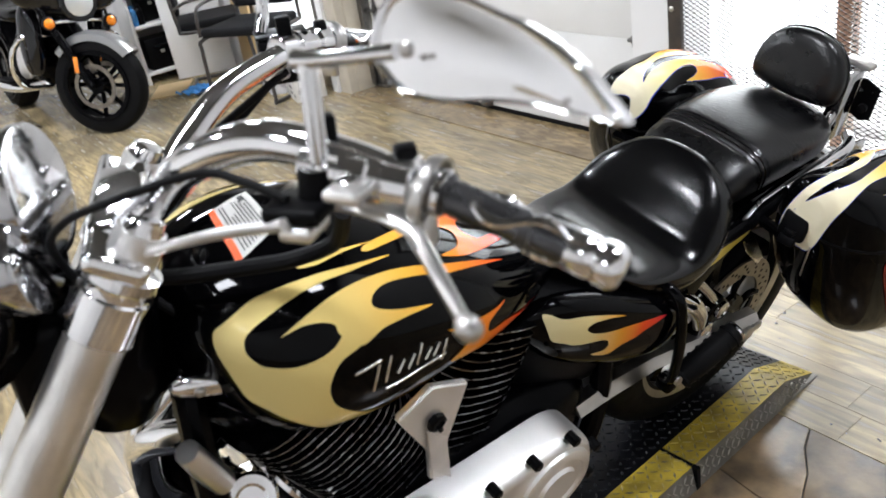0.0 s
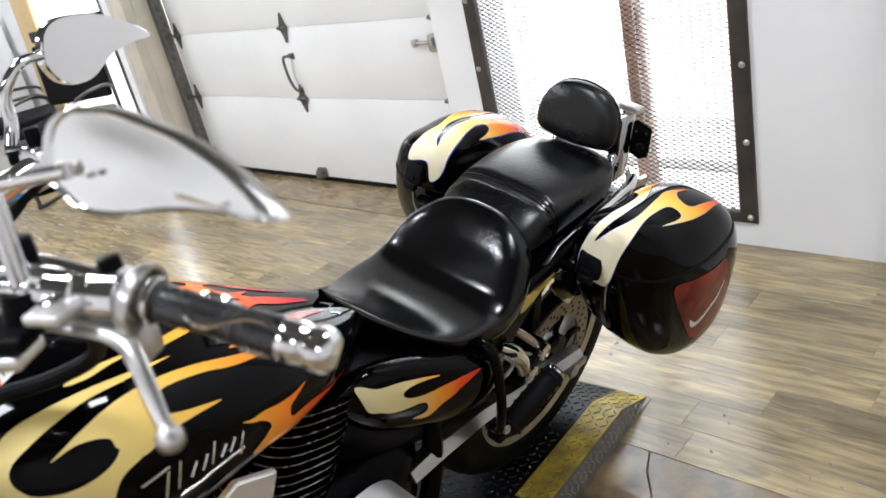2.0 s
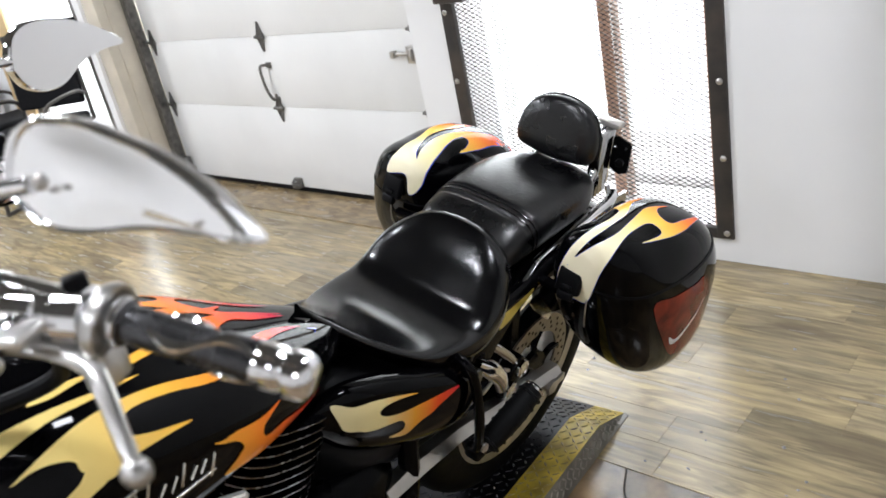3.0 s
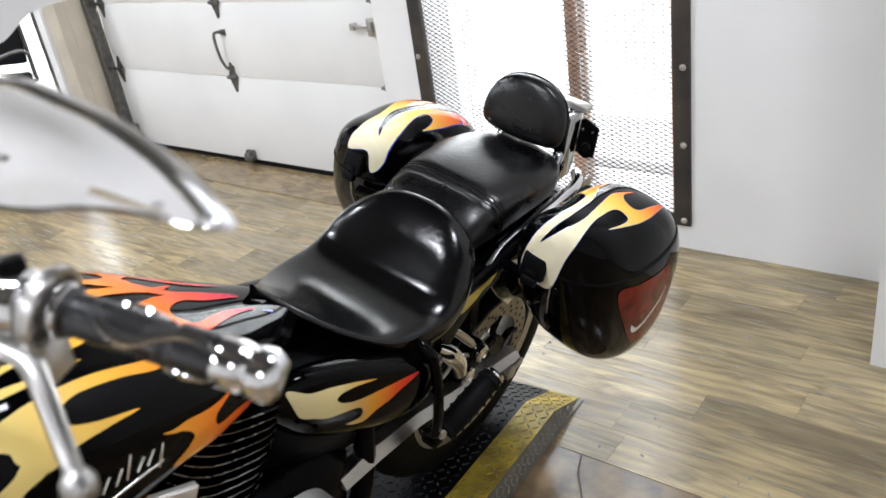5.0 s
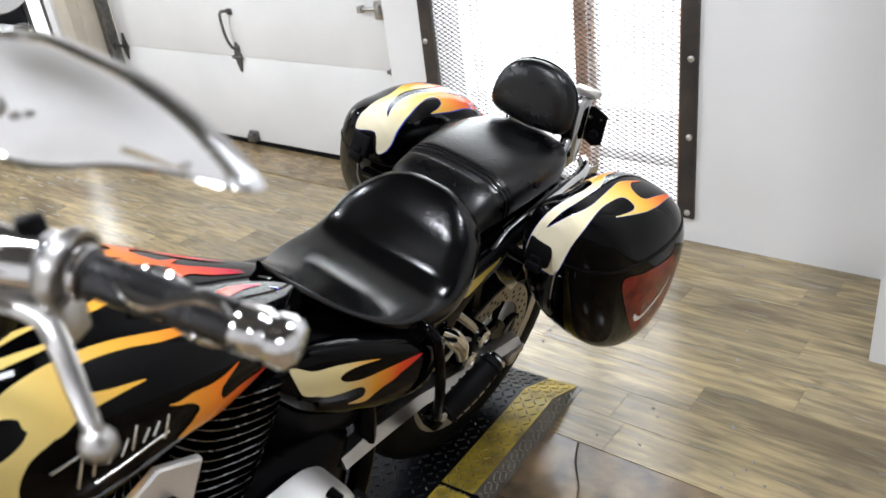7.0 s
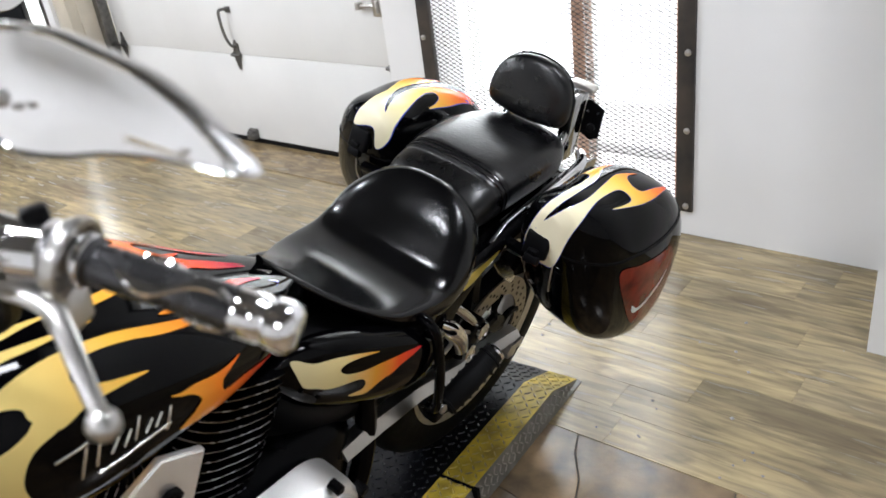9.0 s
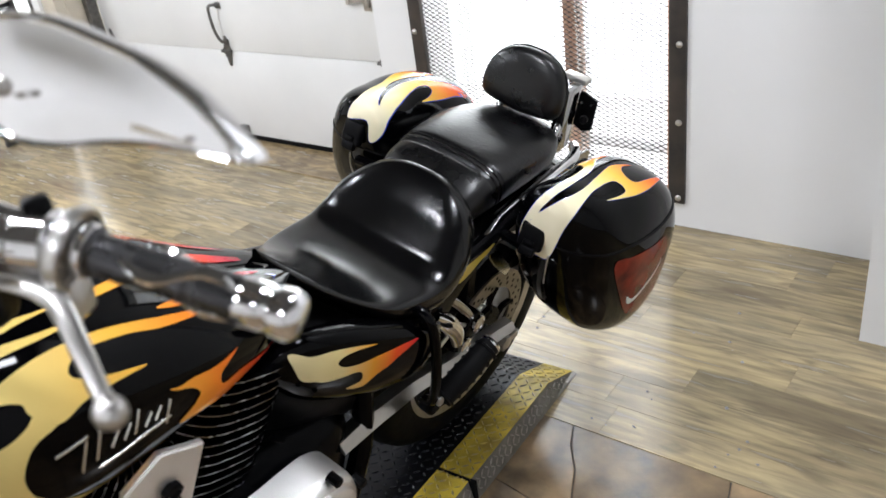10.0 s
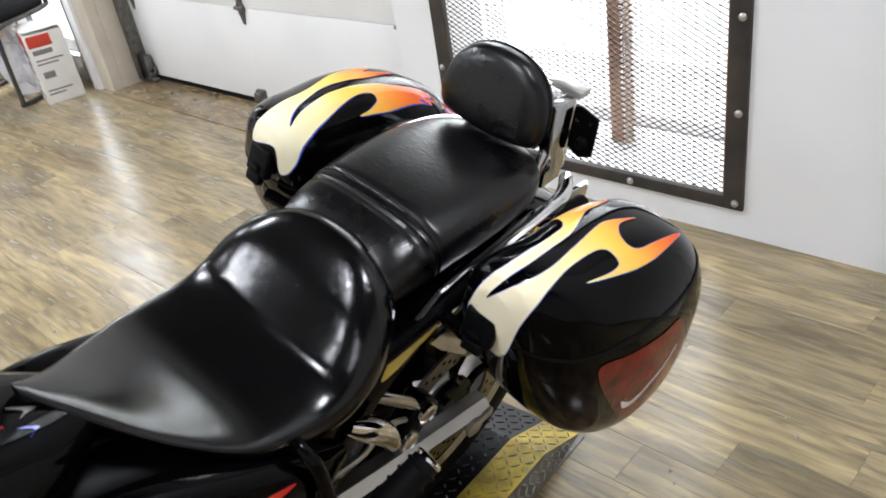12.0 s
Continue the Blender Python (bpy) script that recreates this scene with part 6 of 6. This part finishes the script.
# ---- far end of the room ----
def office_chair(m, label):
    """A black cantilever visitor chair: bent tube sled frame, padded seat and back."""
    c = thing("chair", m, label, "chair", "visitor chairs")
    for s in (1, -1):
        part("sled_frame", tube([(s * 0.24, 0.22, 0.88), (s * 0.25, 0.2, 0.5), (s * 0.25, 0.16, 0.44), (s * 0.25, -0.2, 0.43), (s * 0.25, -0.24, 0.36), (s * 0.25, -0.25, 0.06), (s * 0.25, -0.22, 0.016), (s * 0.25, 0.2, 0.014)], 0.0125, 10, 6), M_BLACK_STEEL, c, "black tube frame")
    part("floor_bar", tube([(-0.25, 0.2, 0.014), (0.25, 0.2, 0.014)], 0.0125, 10), M_BLACK_STEEL, c)
    part("seat", box_bm(-0.24, 0.24, -0.23, 0.2, 0.44, 0.5, 0.022, 3), M_FABRIC, c, "black fabric seat pad")
    part("backrest", transformed(box_bm(-0.235, 0.235, -0.022, 0.022, -0.19, 0.19, 0.018, 3), pose(0, 0.205, 0.74, -6)), M_FABRIC, c, "black fabric backrest")
    for s in (1, -1):
        part("arm", tube([(s * 0.25, 0.2, 0.6), (s * 0.27, 0.1, 0.64), (s * 0.27, -0.1, 0.64), (s * 0.25, -0.2, 0.6), (s * 0.25, -0.22, 0.45)], 0.011, 10, 5), M_BLACK_STEEL, c)
    return c


office_chair(pose(-4.72, 0.93, 0, 0, 0, 160), "black fabric visitor chair on a bent tube frame")
office_chair(pose(-4.06, 0.97, 0, 0, 0, 28), "black fabric visitor chair beside a white carton")
tagged(part("tan_board", transformed(box_bm(-0.14, 0.14, -0.01, 0.01, 0.0, 1.28, 0.003), pose(-4.77, 1.19, 0.002, -1, 5, 0)), M_TAN), "tall plain tan cardboard sheet leaning behind the chairs", "board")

tagged(part("partition", box_bm(-0.225, 0.225, -0.015, 0.015, 0.0, 1.15, 0.003), M_TRIM_WHITE), "white painted panel standing beside the shelf unit", "panel", kind="structure").matrix_basis = pose(-5.17, 0.98, 0.001, 0, 0, 60.5)

# carton
bx = thing("carton", pose(-3.70, 1.08, 0, 0, 0, -14), "white shipping carton with red and grey print", "box")
part("carton_body", box_bm(-0.125, 0.125, -0.1, 0.1, 0.001, 0.38, 0.003), M_CARTON, bx)
part("print_band", box_bm(-0.118, 0.07, -0.1022, -0.1002, 0.305, 0.37), M_CARTON_RED, bx, "red printed band", smooth=0)
part("print_band", box_bm(-0.04, 0.09, -0.1042, -0.1022, 0.255, 0.298), M_CARTON_GREY, bx, smooth=0)
for k, (za, zb, xa, xb) in enumerate(((0.18, 0.187, -0.06, 0.1), (0.16, 0.167, -0.05, 0.06), (0.13, 0.137, -0.03, 0.1), (0.08, 0.1, -0.02, 0.05), (0.04, 0.06, -0.02, 0.04), (0.03, 0.055, 0.08, 0.11))):
    part("print_line", box_bm(xa, xb, -0.1022, -0.1002, za, zb), M_CARTON_GREY, bx, smooth=0)
part("print_band", box_bm(0.1252, 0.127, -0.09, 0.03, 0.31, 0.372), M_CARTON_RED, bx, "red printed band", smooth=0)
for za, zb, ya, yb in ((0.27, 0.295, -0.08, 0.02), (0.235, 0.243, -0.08, 0.06), (0.215, 0.223, -0.08, 0.03), (0.14, 0.175, -0.07, -0.01), (0.07, 0.078, -0.08, 0.05), (0.05, 0.058, -0.08, 0.01)):
    part("print_line", box_bm(0.1252, 0.127, ya, yb, za, zb), M_CARTON_GREY, bx, smooth=0)
part("hand_hole", box_bm(-0.035, 0.035, -0.1026, -0.1003, 0.2, 0.225), M_RUBBER, bx, "dark hand hole", smooth=0)
part("carton_flap", transformed(box_bm(-0.127, -0.002, -0.098, 0.098, 0.0, 0.003), pose(0, 0, 0.381, 0, 9, 0)), M_CARTON, bx)
part("carton_flap", transformed(box_bm(0.002, 0.127, -0.098, 0.098, 0.0, 0.003), pose(0, 0, 0.381, 0, -6, 0)), M_CARTON, bx)

# crumpled clear bag
pb = bmesh.new()
bmesh.ops.create_icosphere(pb, subdivisions=4, radius=1)
for v in pb.verts:
    k = 1 + 0.28 * noise.noise(v.co * 2.3) + 0.12 * noise.noise(v.co * 6.1)
    v.co = Vector((v.co.x * 0.15 * k, v.co.y * 0.12 * k, max(0.0, 0.16 + v.co.z * 0.19 * k)))
part_bag = part("plastic_bag", pb, M_BAG_FILM, smooth=20)
part_bag.matrix_basis = pose(-3.98, 1.04, 0.003)
tagged(part_bag, "crumpled clear plastic bag beside the carton", "plastic bag")

# open shelf unit
sh = thing("shelf_unit", pose(-5.52, 0.745, 0, 0, 0, 88), "white open shelf unit with black boxes", "shelf unit")
for x in (-0.16, 0.16):
    part("upright", box_bm(x - 0.012, x + 0.012, -0.18, 0.18, 0.0, 1.25, 0.002), M_TRIM_WHITE, sh)
for z in (0.08, 0.43, 0.8, 1.24):
    part("shelf", box_bm(-0.148, 0.148, -0.178, 0.178, z - 0.012, z + 0.012, 0.002), M_TRIM_WHITE, sh)
part("back_panel", box_bm(-0.172, 0.172, 0.18, 0.19, 0.0, 1.25), M_TRIM_WHITE, sh, smooth=0)
SHM = sh.matrix_basis.copy()


def tool_case(m, w, d, h):
    t = thing("tool_case", m, "black plastic tool case standing on a shelf", "case", "cases on the shelves")
    part("case_body", box_bm(-w / 2, w / 2, -d / 2, d / 2, 0.0, h, 0.012, 2), M_PLASTIC, t)
    part("case_handle", tube([(-0.05, -d / 2, h * 0.72), (-0.05, -d / 2 - 0.02, h * 0.75), (0.05, -d / 2 - 0.02, h * 0.75), (0.05, -d / 2, h * 0.72)], 0.007, 8, 3), M_RUBBER, t)
    part("case_latch", box_bm(-0.015, 0.015, -d / 2 - 0.006, -d / 2 - 0.001, h * 0.5, h * 0.6, 0.002), M_STEEL, t)


tool_case(SHM @ pose(0.01, -0.05, 0.093), 0.24, 0.2, 0.24)
tool_case(SHM @ pose(0.05, 0.04, 0.443), 0.18, 0.18, 0.24)
for k, (x, c) in enumerate(((-0.12, M_BLUE), (-0.07, M_PLASTIC), (0.1, M_CARTON_GREY))):
    ob = tagged(part("spray_can", turned([(0, 0.024), (0.003, 0.027), (0.11, 0.027), (0.125, 0.015), (0.15, 0.014), (0.152, 0.006)], (0, 0, 0), (0, 0, 1), 16), c), "small spray can on a shelf", "can", "cans on the shelf")
    ob.matrix_basis = SHM @ pose(x, -0.12, 0.443)
# rag and a flattened cardboard sheet on the floor
rg = bmesh.new()
bmesh.ops.create_grid(rg, x_segments=22, y_segments=22, size=0.11)
for v in rg.verts:
    v.co.z = 0.035 + 0.03 * noise.noise(v.co * 22) + 0.012 * noise.noise(v.co * 50) - 0.2 * (v.co.x ** 2 + v.co.y ** 2) ** 0.9
    v.co.z = max(0.003, v.co.z)
rag = tagged(part("rag", rg, M_BLUE, smooth=60), "crumpled blue cleaning cloth on the floor", "cloth")
rag.matrix_basis = pose(-4.66, 0.69, 0.001, 0, 0, 20)
cs = tagged(part("cardboard_sheet", box_bm(-0.2, 0.2, -0.13, 0.13, 0.0, 0.006, 0.001), M_TAN), "flattened brown cardboard sheet on the floor", "cardboard")
cs.matrix_basis = pose(-5.0, 0.62, 0.002, 0, 0, -28)

# second motorcycle, standing across the room
b2 = thing("motorcycle", pose(-4.38, -0.08, 0.0, 0, 11, 96), "black touring motorcycle with a silver front mudguard parked upright", "motorcycle")


def put2(name, bm, mat, label="", parent=None, smooth=35):
    return part(name, bm, mat, parent or b2, label, smooth)


def wheel2(y, r, w, put2=put2):
    t = put2("wheel", turned([(0.01, r - 0.1), (0.0, r - 0.06), (w * 0.1, r - 0.02), (w * 0.3, r - 0.004), (w * 0.5, r), (w * 0.7, r - 0.004), (w * 0.9, r - 0.02), (w, r - 0.06), (w - 0.01, r - 0.1), (0.01, r - 0.1)], (-w / 2, y, r), (1, y, r), 40), M_RUBBER, "black tyre")
    for x in (-w / 2 + 0.004, w / 2 - 0.012):
        put2("rim", ring_bm((x, y, r), (1, 0, 0), r - 0.085, r - 0.115, 0.018, 40), M_ENGINE, "", t)
    for k in range(8):
        a = k * math.tau / 8
        put2("spoke", tube([(0, y + 0.04 * math.cos(a), r + 0.04 * math.sin(a)), (0, y + (r - 0.1) * math.cos(a), r + (r - 0.1) * math.sin(a))], 0.014, 8, smooth_path=False), M_ENGINE, "", t)
    for q in (1, -1):
        put2("brake_disc", ring_bm((q * (w / 2 + 0.012), y, r), (1, 0, 0), 0.14, 0.115, 0.005, 40), M_DISC, "steel brake disc", t)
    put2("hub", turned([(0, 0.05), (w, 0.05)], (-w / 2, y, r), (1, y, r), 20), M_ENGINE, "", t)
    return t


TURN2 = Matrix.Translation((0, 0.08, 0)) @ Matrix.Rotation(radians(38), 4, "Z") @ Matrix.Translation((0, -0.08, 0))


def turned2(name, bm, mat, label="", parent=None, smooth=35):
    return part(name, transformed(bm, TURN2), mat, parent or b2, label, smooth)


wheel2(0.0, 0.31, 0.13, turned2)
wheel2(1.62, 0.32, 0.17)
turned2("front_mudguard", guard((0, 0.0, 0.31), 0.33, 0.075, 40, 140, 0.05), M_SILVER_PAINT, "silver painted front mudguard")
for s in (1, -1):
    lg = turned2("fork_leg", tube([(s * 0.1, 0.0, 0.31), (s * 0.1, 0.17, 0.6), (s * 0.1, 0.3, 0.82)], 0.028, 14), M_ENGINE, "black fork leg")
    turned2("reflector", box_bm(s * 0.125, s * 0.13, 0.06, 0.09, 0.4, 0.5, 0.002), M_AMBER, "amber reflector", lg)
    sg = put2("turn_signal", turned([(0, 0.012), (0.012, 0.036), (0.03, 0.042), (0.05, 0.036)], (s * 0.19, 0.12, 0.70), (s * 0.19, -1, 0.70), 20), M_PLASTIC, "turn signal")
    put2("signal_lens", turned([(0.045, 0.037), (0.058, 0.024), (0.062, 0.002)], (s * 0.19, 0.12, 0.70), (s * 0.19, -1, 0.70), 20), M_AMBER, "amber lens", sg)
    put2("crash_bar", tube([(s * 0.1, 0.3, 0.62), (s * 0.3, 0.34, 0.6), (s * 0.36, 0.38, 0.45), (s * 0.3, 0.42, 0.3), (s * 0.1, 0.45, 0.28)], 0.016, 10), M_CHROME, "chrome crash bar")
    put2("lower_fairing", transformed(Body([(-0.1, 0, 0, 0.01, 0.05, 0.05, 2.5), (-0.06, 0, 0, 0.05, 0.18, 0.2, 2.5), (0.04, 0, 0, 0.07, 0.22, 0.24, 2.5), (0.12, 0, 0, 0.03, 0.16, 0.2, 2.5)]).mesh(12, 20), pose(s * 0.22, 0.36, 0.6)), M_BLACK_CAR, "black lower fairing")
    bg2 = Body([(1.35, s * 0.28, 0.6, 0.04, 0.06, 0.08, 3), (1.42, s * 0.29, 0.6, 0.1, 0.13, 0.17, 3), (1.7, s * 0.29, 0.6, 0.12, 0.15, 0.2, 3), (1.95, s * 0.28, 0.62, 0.1, 0.12, 0.16, 3), (2.0, s * 0.28, 0.62, 0.04, 0.05, 0.08, 3)])
    put2("saddlebag", bg2.mesh(16, 24), M_BLACK_CAR, "black saddlebag")
    put2("exhaust", tube([(s * 0.12, 0.5, 0.3), (s * 0.22, 0.8, 0.24), (s * 0.25, 1.3, 0.24), (s * 0.25, 2.0, 0.28)], [0.025, 0.03, 0.045, 0.05], 14), M_CHROME, "chrome exhaust pipe")
    put2("footboard", box_bm(s * 0.2, s * 0.31, 0.7, 0.98, 0.29, 0.31, 0.006), M_RUBBER, "black footboard")
put2("light_bar", tube([(-0.2, 0.13, 0.70), (0, 0.1, 0.71), (0.2, 0.13, 0.70)], 0.011, 10), M_CHROME, "chrome light bar")
hl2 = put2("headlight", turned([(0, 0.05), (0.03, 0.1), (0.08, 0.115), (0.1, 0.118), (0.11, 0.108)], (0, 0.16, 0.82), (0, -1, 0.82), 32), M_BLACK_CAR, "black headlight housing")
put2("headlight_lens", turned([(0.1, 0.105), (0.118, 0.07), (0.124, 0.002)], (0, 0.16, 0.82), (0, -1, 0.82), 32), M_LENS, "clear lens", hl2)
put2("fairing", Body([(0.1, 0, 0.92, 0.12, 0.1, 0.1, 2.4), (0.15, 0, 0.92, 0.28, 0.24, 0.17, 2.4), (0.3, 0, 0.94, 0.36, 0.3, 0.2, 2.4), (0.42, 0, 0.96, 0.3, 0.24, 0.14, 2.4), (0.46, 0, 0.96, 0.2, 0.12, 0.1, 2.4)]).mesh(20, 32), M_BLACK_CAR, "black fork fairing")
put2("fuel_tank", Body([(0.42, 0, 0.86, 0.05, 0.06, 0.05, 2.3), (0.5, 0, 0.86, 0.15, 0.13, 0.1, 2.3), (0.7, 0, 0.86, 0.17, 0.14, 0.1, 2.3), (0.95, 0, 0.82, 0.09, 0.08, 0.06, 2.3), (1.02, 0, 0.8, 0.03, 0.03, 0.03, 2.3)]).mesh(18, 28), M_BLACK_CAR, "black fuel tank")
put2("seat", Body([(0.9, 0, 0.72, 0.06, 0.05, 0.05, 2.4), (1.0, 0, 0.71, 0.15, 0.06, 0.06, 2.4), (1.25, 0, 0.72, 0.19, 0.07, 0.06, 2.4), (1.45, 0, 0.8, 0.16, 0.08, 0.08, 2.4), (1.75, 0, 0.82, 0.14, 0.06, 0.06, 2.4), (1.85, 0, 0.8, 0.05, 0.03, 0.03, 2.4)]).mesh(20, 28), M_LEATHER, "black seat")
put2("engine", Body([(0.4, 0, 0.46, 0.08, 0.1, 0.1, 3), (0.5, 0, 0.48, 0.17, 0.22, 0.2, 3), (0.8, 0, 0.47, 0.18, 0.24, 0.2, 3), (1.05, 0, 0.45, 0.14, 0.16, 0.16, 3), (1.12, 0, 0.45, 0.06, 0.08, 0.08, 3)]).mesh(16, 24), M_ENGINE, "black engine")
for s in (1, -1):
    put2("engine_cover", turned([(0, 0.11), (0.03, 0.11), (0.045, 0.09), (0.05, 0.03)], (s * 0.165, 0.72, 0.42), (s * 1, 0.72, 0.42), 28), M_CAST, "bright engine cover")
put2("rear_mudguard", guard((0, 1.62, 0.33), 0.37, 0.1, 5, 150, 0.08), M_BLACK_CAR, "black rear mudguard")

# ---- floor pieces ----
def plank_mesh(length, width):
    bm = box_bm(-length / 2, length / 2, -width / 2, width / 2, -0.01, 0.0)
    bmesh.ops.bevel(bm, geom=[e for e in bm.edges if all(v.co.z > -0.005 for v in e.verts)], offset=0.0003, segments=1, affect="EDGES")
    me = bpy.data.meshes.new("plank")
    bm.to_mesh(me)
    bm.free()
    me.materials.append(M_WOOD)
    return me


SLATE_X, SLATE_Y = -0.36, 0.283
PW, PL = 0.118, 0.72
pr = random.Random(11)
shared = {}
near, rest_v, rest_f = [], [], []
row = 0
y = SLATE_Y - 41 * PW
while y < 1.46:
    x = X0 - pr.random() * PL
    x_end = SLATE_X if y < SLATE_Y - 0.01 else 3.4
    while x < x_end:
        a, b = max(x, X0), min(x + PL, x_end)
        if b - a > 0.04:
            yb = min(y + PW, WALL_Y if a > -1.25 else 1.46)
            near.append((a, b, y, yb))
        x += PL
    y += PW
near.sort(key=lambda q: (q[0] + q[1] - 0.4) ** 2 / 4 * 0.35 + (q[2] - 0.9) ** 2)
for k, (a, b, ya, yb) in enumerate(near):
    w = yb - ya
    if w < 0.02 or (a > 0.80 and yb > 0.95):
        continue
    if k < 290:
        key = (round(b - a, 2), round(w, 3))
        if key not in shared:
            shared[key] = plank_mesh(b - a - 0.0004, w - 0.0004)
        o = new("plank", shared[key])
        o.parent = floor
        o.location = ((a + b) / 2, (ya + yb) / 2, 0.0)
    else:
        i = len(rest_v)
        g = 0.0005
        rest_v += [(a + g, ya + g, 0), (b - g, ya + g, 0), (b - g, yb - g, 0), (a + g, yb - g, 0)]
        rest_f.append((i, i + 1, i + 2, i + 3))
tagged(raw("far_planks", rest_v, rest_f, M_WOOD, floor), kind="stuff")

# slate-look tiles with dark joints beside the lift
part("joint_bed", box_bm(SLATE_X, 3.4, Y0, SLATE_Y, -0.0118, -0.0035), M_GROUT, floor, smooth=0)
sr = random.Random(5)


def jog(i, j):
    q = random.Random(i * 131 + j * 17)
    return (q.random() - 0.5) * 0.1, (q.random() - 0.5) * 0.08


TX, TY = 0.385, 0.275
for i in range(10):
    for j in range(17):
        cs4 = []
        for di, dj in ((0, 0), (1, 0), (1, 1), (0, 1)):
            jx, jy = jog(i + di, j + dj)
            cs4.append((SLATE_X - 0.1 + (i + di) * TX + jx + 0.12 * ((j + dj) % 2), SLATE_Y - (j + dj) * TY + (0 if j + dj == 0 else jy)))
        cx, cy = sum(p[0] for p in cs4) / 4, sum(p[1] for p in cs4) / 4
        cs4 = [(max(p[0] + (0.0016 if p[0] < cx else -0.0016), SLATE_X), p[1] + (0.0016 if p[1] < cy else -0.0016)) for p in cs4]
        if max(p[0] for p in cs4) - min(p[0] for p in cs4) < 0.05 or cx > 3.3:
            continue
        bm = bmesh.new()
        ring = []
        for k in range(4):
            p, q = Vector((*cs4[k], 0)), Vector((*cs4[(k + 1) % 4], 0))
            for m_ in range(4):
                t = m_ / 4
                pt = p.lerp(q, t)
                wave = 0.0 if j == 0 and k == 0 else math.sin(math.pi * t)
                ring.append(pt + wave * 0.03 * Vector((noise.noise(pt * 7), noise.noise(pt * 7 + Vector((9, 4, 2))), 0)))
        skin(bm, [[(p.x, p.y, -0.004) for p in ring], [(p.x, p.y, -0.001) for p in ring], [(cx + (p.x - cx) * 0.993, cy + (p.y - cy) * 0.993, 0.0004 * sr.random()) for p in ring]])
        part("slate_tile", bm, M_SLATE, floor, smooth=0)

# plywood apron in front of the overhead door
ap = tagged(part("door_apron", box_bm(DX0 + 0.005, DX1 - 0.005, 1.215, DOOR_Y + 0.04, 0.0012, 0.006, 0.0015), M_PLY), "worn brown plywood strip along the overhead door", "apron", kind="structure")

# grit on the floor
cv, cf = [], []
gr = random.Random(9)
for k in range(46):
    x, y = (gr.uniform(-0.1, 0.75), gr.uniform(0.3, 1.37)) if k < 30 else (gr.uniform(-3.3, -0.4), gr.uniform(-0.3, 1.2))
    r = gr.uniform(0.002, 0.007)
    i = len(cv)
    cv += [(x + r, y, 0.001), (x, y + r * 0.8, 0.001), (x - r, y + r * 0.2, 0.001), (x, y - r, 0.001), (x + r * 0.2, y, r * 1.1)]
    cf += [(i, i + 1, i + 4), (i + 1, i + 2, i + 4), (i + 2, i + 3, i + 4), (i + 3, i, i + 4)]
tagged(raw("grit", cv, cf, M_GREY), "small pale crumbs of grit scattered on the floor", "grit", kind="stuff")
